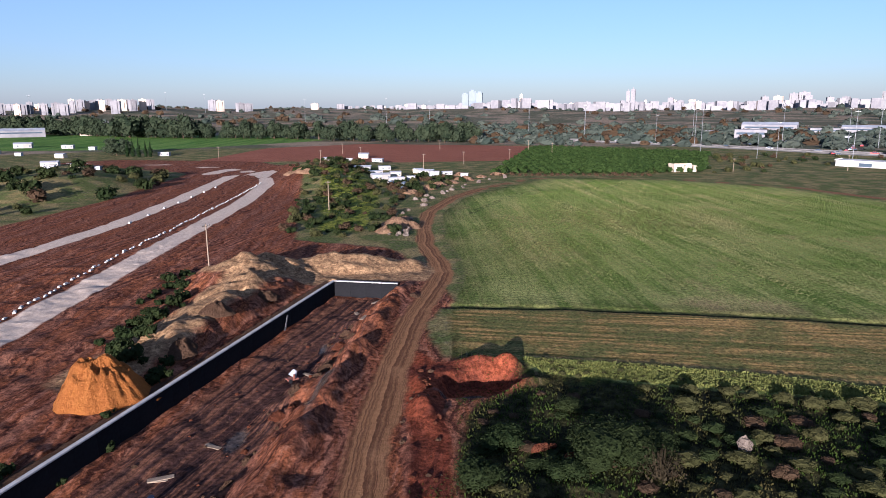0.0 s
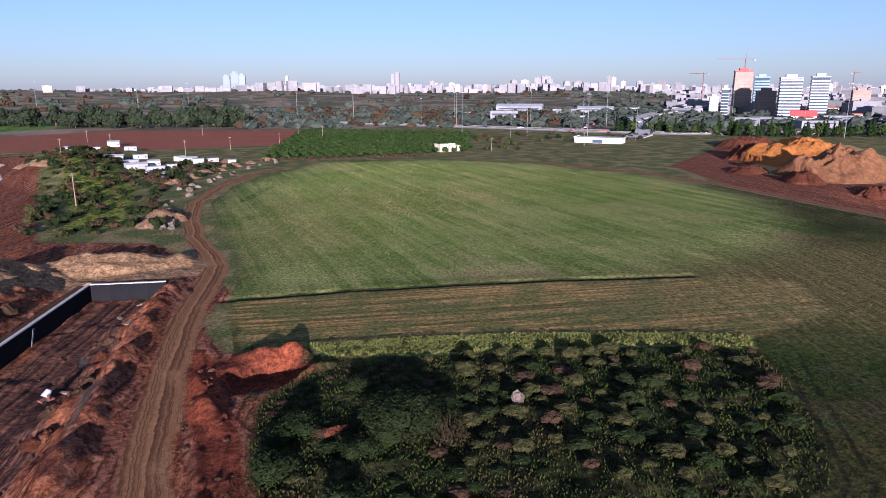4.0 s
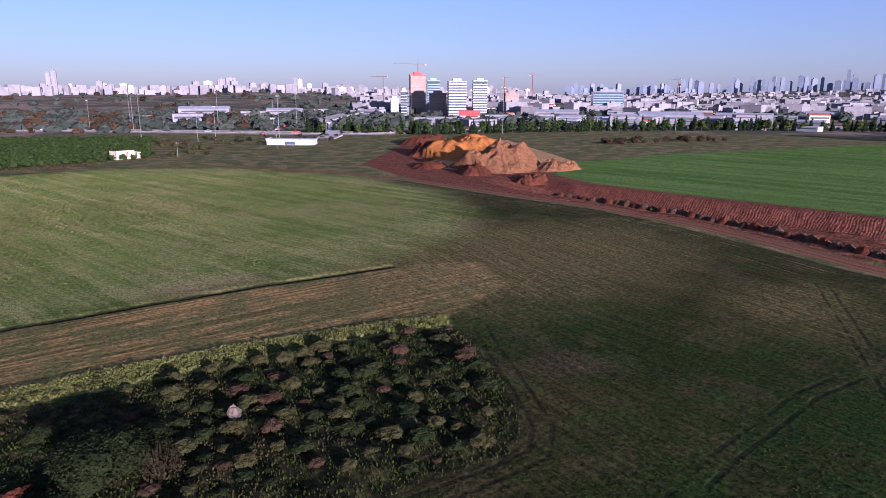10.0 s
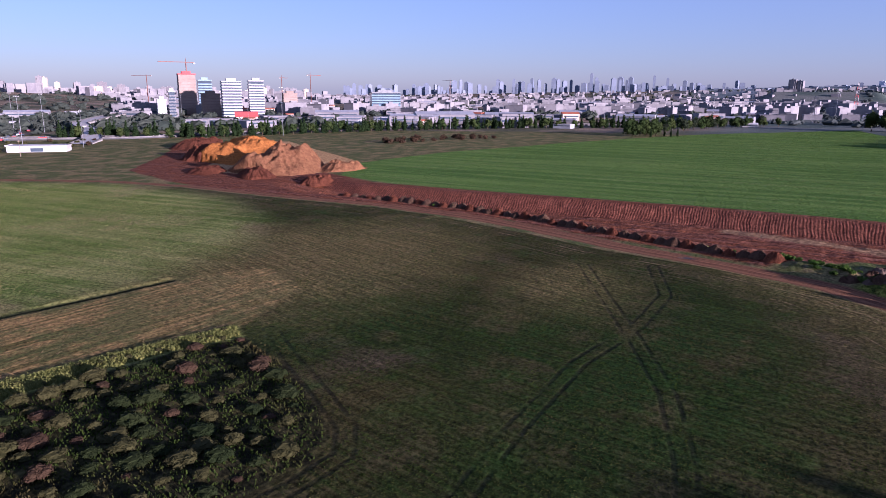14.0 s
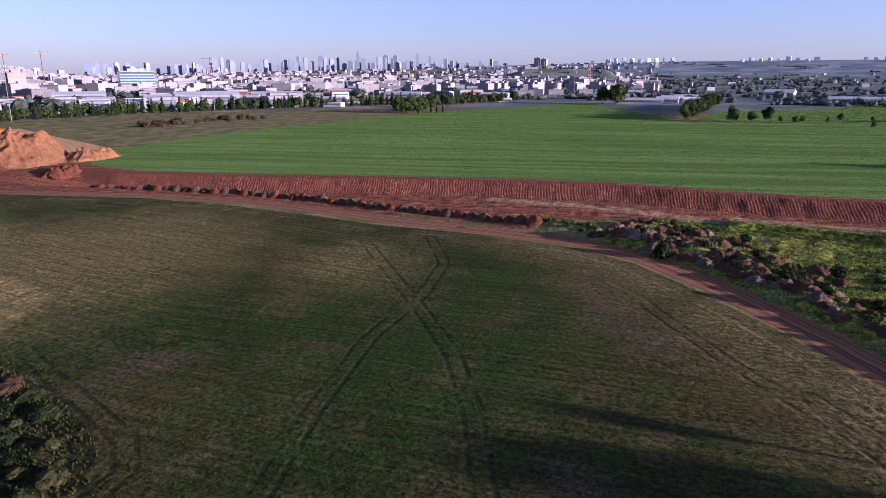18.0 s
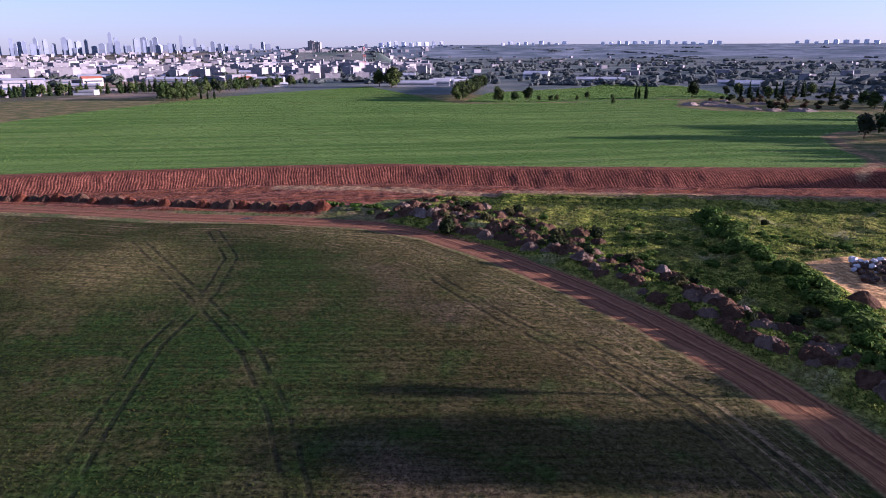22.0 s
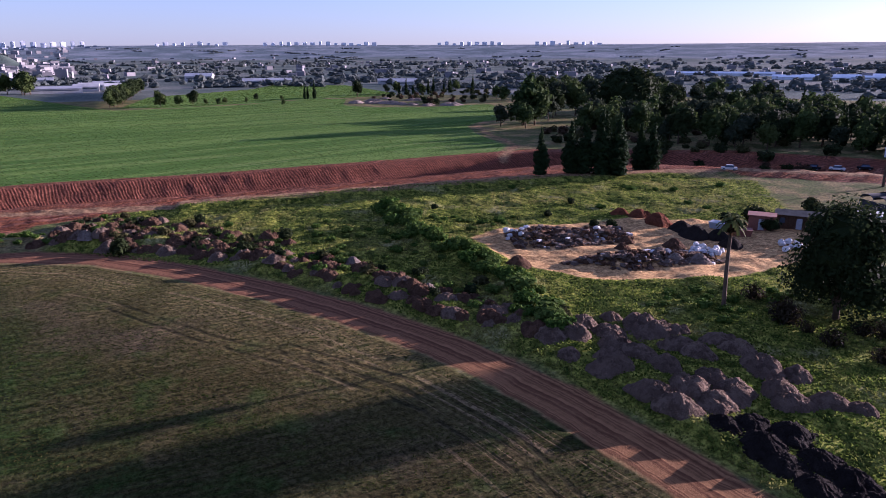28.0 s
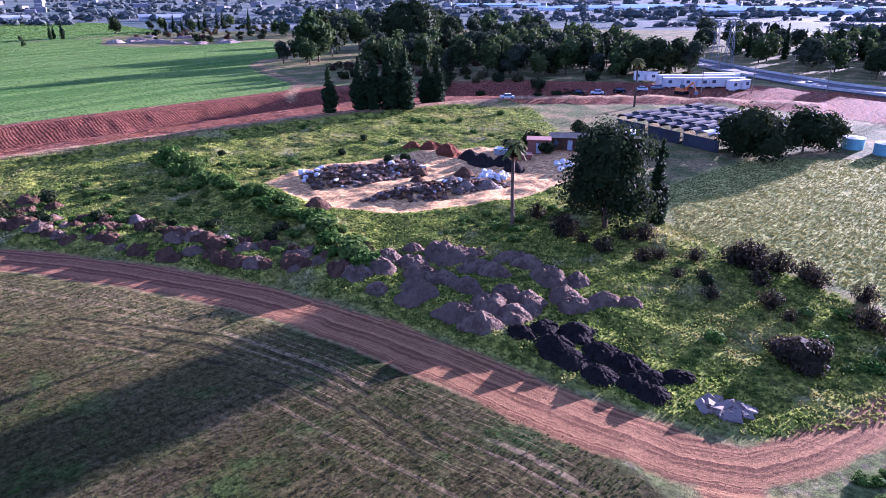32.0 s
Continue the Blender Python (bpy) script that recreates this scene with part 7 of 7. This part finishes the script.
for az, d, w, s in ((63.5, 700, 1, 1.6), (66, 720, 0, 1.6), (61, 690, 1, 1.3), (58.5, 720, 4, 1.2), (56, 780, 0, 1.0), (69, 740, 1, 1.4), (71.5, 800, 0, 1.3), (53.5, 720, 3, 1.0), (51.5, 700, 0, 1.0), (49, 700, 0, 0.9), (47, 690, 4, 0.9), (44.8, 700, 0, 0.9), (25.8, 900, 1, 1.6), (29.5, 860, 0, 1.3), (21.5, 820, 0, 0.8), (32, 900, 1, 1.2), (35, 950, 4, 1.2), (84, 1050, 3, 1.4), (86, 1000, 1, 1.3), (82.5, 1100, 3, 1.8)):
    x, y = polar(az, d)
    ware.put(x, y, s * 0.62, -az + rng.normal() * 6, which=w)
sign = thing("red_showroom", "red and white showroom among the workshops", "building")
part("wall", Geo().box(-12, -8, -1, 12, 8, 8), WHITE, sign)
part("fascia", Geo().box(-12.3, -8.3, 3.5, 12.3, -8.0, 8.5), RED_PAINT, sign, "bright red fascia")
part("roof", Geo().box(-12.5, -8.5, 8.5, 12.5, 8.5, 9.0), RED_PAINT, sign)
x, y = polar(47.3, 780)
set_at(sign, x, y, -47)
for az, d in ((-31, 1000), (-29, 1100), (-27.5, 900), (-24, 1150), (-30, 1250), (-26, 1300), (-32, 900), (-22.5, 1000), (24.5, 690), (31.5, 700)):
    x, y = polar(az, d)
    ware.put(x, y, 0.6 + 0.3 * rng.random(), -az)

# low town, far woods and open scrub, too far and too many to count
towns, greens, near_greens, duns = Geo(), Geo(), Geo(), Geo()
town_count = 0
for k in range(1500):
    az, d = rng.uniform(38, 100), 900 + 3200 * rng.random() ** 1.2
    x, y = polar(az, d)
    z, w, h = height_at(x, y), 8 + 22 * rng.random(), 5 + 11 * rng.random()
    if d < 1180 and town_count < 240:
        town_count += 1
        g = Geo().box(-w / 2, -w / 3, -4, w / 2, w / 3, h).box(-w / 2 - 0.3, -w / 3 - 0.3, h, w / 2 + 0.3, w / 3 + 0.3, h + 0.5).box(-w / 6, -w / 8, h + 0.5, w / 8, w / 8, h + 2.6)
        set_at(thing("house", "pale flat-roofed house or workshop of the town", "building", "houses of the town", g, FLATS), x, y, -az + rng.normal() * 25)
        continue
    towns.box(-w / 2, -w / 3, -8, w / 2, w / 3, h, 0, -az + rng.normal() * 25, (x, y, z))
for k in range(230):
    az, d = rng.uniform(88, 178), 1000 + 2300 * rng.random()
    x, y = polar(az, d)
    w, h = 7 + 13 * rng.random(), 4 + 4 * rng.random()
    towns.box(-w / 2, -w / 3, -6, w / 2, w / 3, h, 0, -az + rng.normal() * 25, (x, y, height_at(x, y)))
for k in range(420):
    az, d = rng.uniform(-4, 54), 2100 + 1500 * rng.random()
    x, y = polar(az, d)
    w, h = 14 + 18 * rng.random(), 10 + 22 * rng.random() * (0.5 if az < 2 else 1)
    towns.box(-w / 2, -w / 3, -8, w / 2, w / 3, h, 0, -az + rng.normal() * 25, (x, y, height_at(x, y)))
thing("low_town", "pale low houses and workshops of the distant town", "town", geo=towns, mat=FLATS, kind="stuff")
rows = []
for k in range(330):
    az, d, turn = rng.uniform(87, 182), 640 + 3500 * rng.random() ** 1.5, rng.choice([25, 28, 115, 118]) + rng.normal() * 8
    x, y = polar(az, d)
    for j in range(int(6 + 16 * rng.random())):
        q = j * (5 + 3 * rng.random())
        a, b = x + q * math.cos(radians(turn)) + rng.normal() * 2, y + q * math.sin(radians(turn)) + rng.normal() * 2
        rows.append((math.degrees(math.atan2(a, b)), math.hypot(a, b), 1.5 + 1.6 * rng.random()))
for k in range(3100):
    rows.append((rng.uniform(-34, 88) if k < 2300 else rng.uniform(88, 182), 0, 0))
for k in range(620):
    rows.append((rng.uniform(-2, 42), 560 + 420 * rng.random(), 2.0 + 2.2 * rng.random()))
for az, d, s in rows:
    d = d or (620 if az < 90 else 760) + (3400 if az < 90 else 2300) * rng.random() ** 1.7
    if -34 < az < 2 and d < 1050:
        d += 450
    if -22 < az < 30 and d > 1000 and rng.random() < 0.55:
        continue
    if 55 < az < 108 and d < 760:
        d += 260
    if az > 108 and az < 125 and d < 720:
        d += 220
    x, y = polar(az, d)
    z, s = height_at(x, y), (s or 2.2 + 3.0 * rng.random()) * (1 + min(d, 2200) / 3500)
    target = greens if az > 88 else near_greens if (az > 30 or rng.random() < 0.7) else duns
    target.blob(rng, (x, y, z + s * 0.5), (s * (0.8 + rng.random() * 0.9), s * (0.8 + 0.8 * rng.random()), s * (0.6 + 0.4 * rng.random())), 0.3, 6, 4)
    target.leaves(rng, [(x, y, z + s * 0.6, s * 1.4, s * 1.4, s * 0.9)], 10, s * 0.42)
thing("far_woods", "dark trees scattered over the distant plain", "trees", geo=greens, mat=LEAF_FAR_HAZED, kind="stuff")
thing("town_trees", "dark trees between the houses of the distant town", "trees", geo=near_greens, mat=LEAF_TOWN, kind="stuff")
thing("far_scrub", "dry scrub on the distant dunes", "scrub", geo=duns, mat=LEAF_DRY, kind="stuff")

film_sheet = plain("greenhouse_film", (0.72, 0.74, 0.76), (0.6, 0.62, 0.64), 0.1, 0.35, 0.05)
glass_tunnels = Stock([shack(70, 9, 2.6, film_sheet, film_sheet, "long white plastic greenhouse on the far plain", "greenhouse", 1.8, True)])
for az, d in ((156.5, 985), (158.5, 1000), (160.5, 1010), (162.5, 1080), (164.5, 1090), (167, 1100), (170, 1030), (172.5, 1010), (175, 1000), (177, 1040), (152, 1130), (149, 1150), (168.5, 930), (174, 940)):
    for k in range(3):
        x, y = polar(az + rng.normal() * 0.15, d + 14 * k)
        glass_tunnels.put(x, y, 1.0 + 0.3 * rng.random(), -az + rng.normal() * 4)

# overpass and highway in front of the towers
a, b = ribbon("overpass", "pale concrete overpass ramp of the highway", [(262, 372), (284, 392), (318, 440), (345, 490), (416, 558), (560, 700), (794, 961)], 6, CONCRETE, [0.4, 1.0, 4.0, 6.5, 7.0, 6.0, 4.0], 1.2)
rail_on(a, "stained concrete parapet of the overpass", 0.8, STAINED), rail_on(b, "stained concrete parapet of the overpass", 0.8, STAINED)
for x, y in ((330, 462), (345, 490), (372, 518), (400, 543), (440, 582), (500, 642)):
    pier = thing("bridge_pier", "concrete pier under the overpass", "pier", "overpass piers", Geo().box(-1, -3, -1, 1, 3, 5.9), CONCRETE)
    set_at(pier, x, y, -45)
a, b = ribbon("ring_road", "grey asphalt highway in front of the workshops", [(-60, 780), (60, 690), (150, 600), (212, 520), (268, 440), (310, 395), (370, 370), (460, 335), (560, 280), (640, 200), (720, 90)], 8, ASPHALT, 0.8, 1.2)
rail_on(a, "stained concrete barrier along the highway", 0.8, STAINED), rail_on(b, "stained concrete barrier along the highway", 0.8, STAINED)
for x, y, t in along([(60, 690), (150, 600), (212, 520), (268, 440), (310, 395), (370, 370), (460, 335)], 34, 3):
    cars.put(x, y, 1.1, t, z=height_at(x, y) + 0.8)

# ---- crop plants and grass: far too many to count ----
BLADES_CROP = sown("crop_blades", (0.014, 0.026, 0.005), (0.034, 0.052, 0.009), (0.05, 0.043, 0.015), 0.06, -80.0, 0.5, 0.3)
# lusher crop, its colour also raised for backscattered sunlight
BLADES_NORTH = sown("northern_crop_blades", (0.05, 0.082, 0.015), (0.1, 0.125, 0.031), (0.16, 0.15, 0.06), 0.02, 86.0, 0.22, 0.7)
BLADES_FRESH = sown("wheat_blades", (0.045, 0.088, 0.016), (0.06, 0.105, 0.022), (0.08, 0.118, 0.03), 0.012, 94.0)
BLADES_STUBBLE = sown("stubble_blades", (0.08, 0.06, 0.028), (0.13, 0.095, 0.047), (0.055, 0.05, 0.02), 0.03, 9.0)
BLADES_GRASS = sown("grass_blades", (0.022, 0.05, 0.007), (0.15, 0.185, 0.032), (0.18, 0.165, 0.05), 0.06, 40.0)
BLADES_MEADOW = sown("meadow_blades", (0.08, 0.078, 0.02), (0.16, 0.148, 0.046), (0.1, 0.09, 0.03), 0.09, 30.0)
BLADES_YELLOW = sown("margin_blades", (0.09, 0.105, 0.026), (0.18, 0.18, 0.05), (0.08, 0.09, 0.026), 0.2, 9.0)


def blades(name, label, area, count, tall, wide, mat, away=(), near=0.0, seed=1, soft=0.6):
    """Upright tufts strewn over an area, thicker near its part closest to the middle of the plan when near is set."""
    r = np.random.default_rng(seed)
    a = np.array(area)
    x, y = r.uniform(a[:, 0].min(), a[:, 0].max(), count * 6), r.uniform(a[:, 1].min(), a[:, 1].max(), count * 6)
    good = to_area(x, y, area) < -0.1 - soft * r.random(len(x))
    for other, gap in away:
        good &= to_area(x, y, other) > gap
    for line in WHEELS:
        good &= np.abs(to_line(x, y, line)[0] - 0.95) > 0.28
    if near:
        good &= r.random(len(x)) < np.clip((near / np.maximum(np.hypot(x, y), 1)) ** 1.5, 0.05, 1)
    x, y = x[good][:count], y[good][:count]
    n = len(x)
    i, j = np.clip(np.searchsorted(GRID_X, x) - 1, 0, len(GRID_X) - 2), np.clip(np.searchsorted(GRID_Y, y) - 1, 0, len(GRID_Y) - 2)
    u, v = (x - GRID_X[i]) / (GRID_X[i + 1] - GRID_X[i]), (y - GRID_Y[j]) / (GRID_Y[j + 1] - GRID_Y[j])
    z = (GRID_Z[j, i] * (1 - u) + GRID_Z[j, i + 1] * u) * (1 - v) + (GRID_Z[j + 1, i] * (1 - u) + GRID_Z[j + 1, i + 1] * u) * v
    far = 1 + np.hypot(x, y) / 500
    t, w = r.random(n) * np.pi, wide * far * (0.6 + 0.8 * r.random(n))
    h = tall * (0.55 + 0.9 * r.random(n)) * (1 + 0.35 * (far - 1))
    cx, cy, lx, ly = np.cos(t) * w / 2, np.sin(t) * w / 2, r.normal(size=n) * h * 0.3, r.normal(size=n) * h * 0.3
    k = 0.5 + 0.5 * r.random(n)
    q = np.stack([np.stack([x - cx, y - cy, z - 0.03], 1), np.stack([x + cx, y + cy, z - 0.03], 1), np.stack([x + cx * k + lx, y + cy * k + ly, z + h], 1), np.stack([x - cx * k + lx, y - cy * k + ly, z + h * 0.9], 1)], 1)
    thing(name, label, "grass", geo=Geo().add(q.reshape(-1, 3), np.arange(4 * n).reshape(-1, 4)), mat=mat, kind="stuff")


BARE = [(BLOCK, 0.3), (STUBBLE, 0.5)]
blades("crop_plants", "low sparse green crop plants", CROP, 150000, 0.06, 0.13, BLADES_CROP, BARE, 70, 1)
blades("crop_plants", "taller pale green crop plants", CROP_NORTH, 140000, 0.09, 0.16, BLADES_NORTH, BARE, 0.0, 2, 22)
blades("wheat_plants", "dense fresh green young wheat", FRESH, 90000, 0.09, 0.32, BLADES_FRESH, (), 0.0, 3)
blades("wheat_plants", "dense fresh green young wheat", FRESH_EAST, 9000, 0.18, 0.6, BLADES_FRESH, (), 0.0, 4)
blades("stubble_stalks", "dry straw-coloured stubble in rows", STUBBLE, 6000, 0.05, 0.16, BLADES_STUBBLE, (), 0.0, 5)
blades("margin_grass", "yellow-green grass along the plot", MARGIN, 12000, 0.26, 0.16, BLADES_YELLOW, (), 0.0, 6)
blades("plot_grass", "dark tangled grass between the bushes", BLOCK, 16000, 0.2, 0.12, BLADES_CROP, (), 0.0, 7)
blades("wild_grass", "lush winter grass and weeds", LUSH, 95000, 0.15, 0.18, BLADES_GRASS, ((YARD, 0.5),), 75, 8)
blades("meadow_grass", "pale grazed meadow grass", MEADOW, 50000, 0.12, 0.17, BLADES_MEADOW, (), 90, 9)

# patterns that found no place are taken away again
for stock in Stock.every:
    for ob, used in zip(stock.protos, stock.used):
        if not used:
            for child in list(ob.children_recursive):
                bpy.data.objects.remove(child)
            bpy.data.objects.remove(ob)
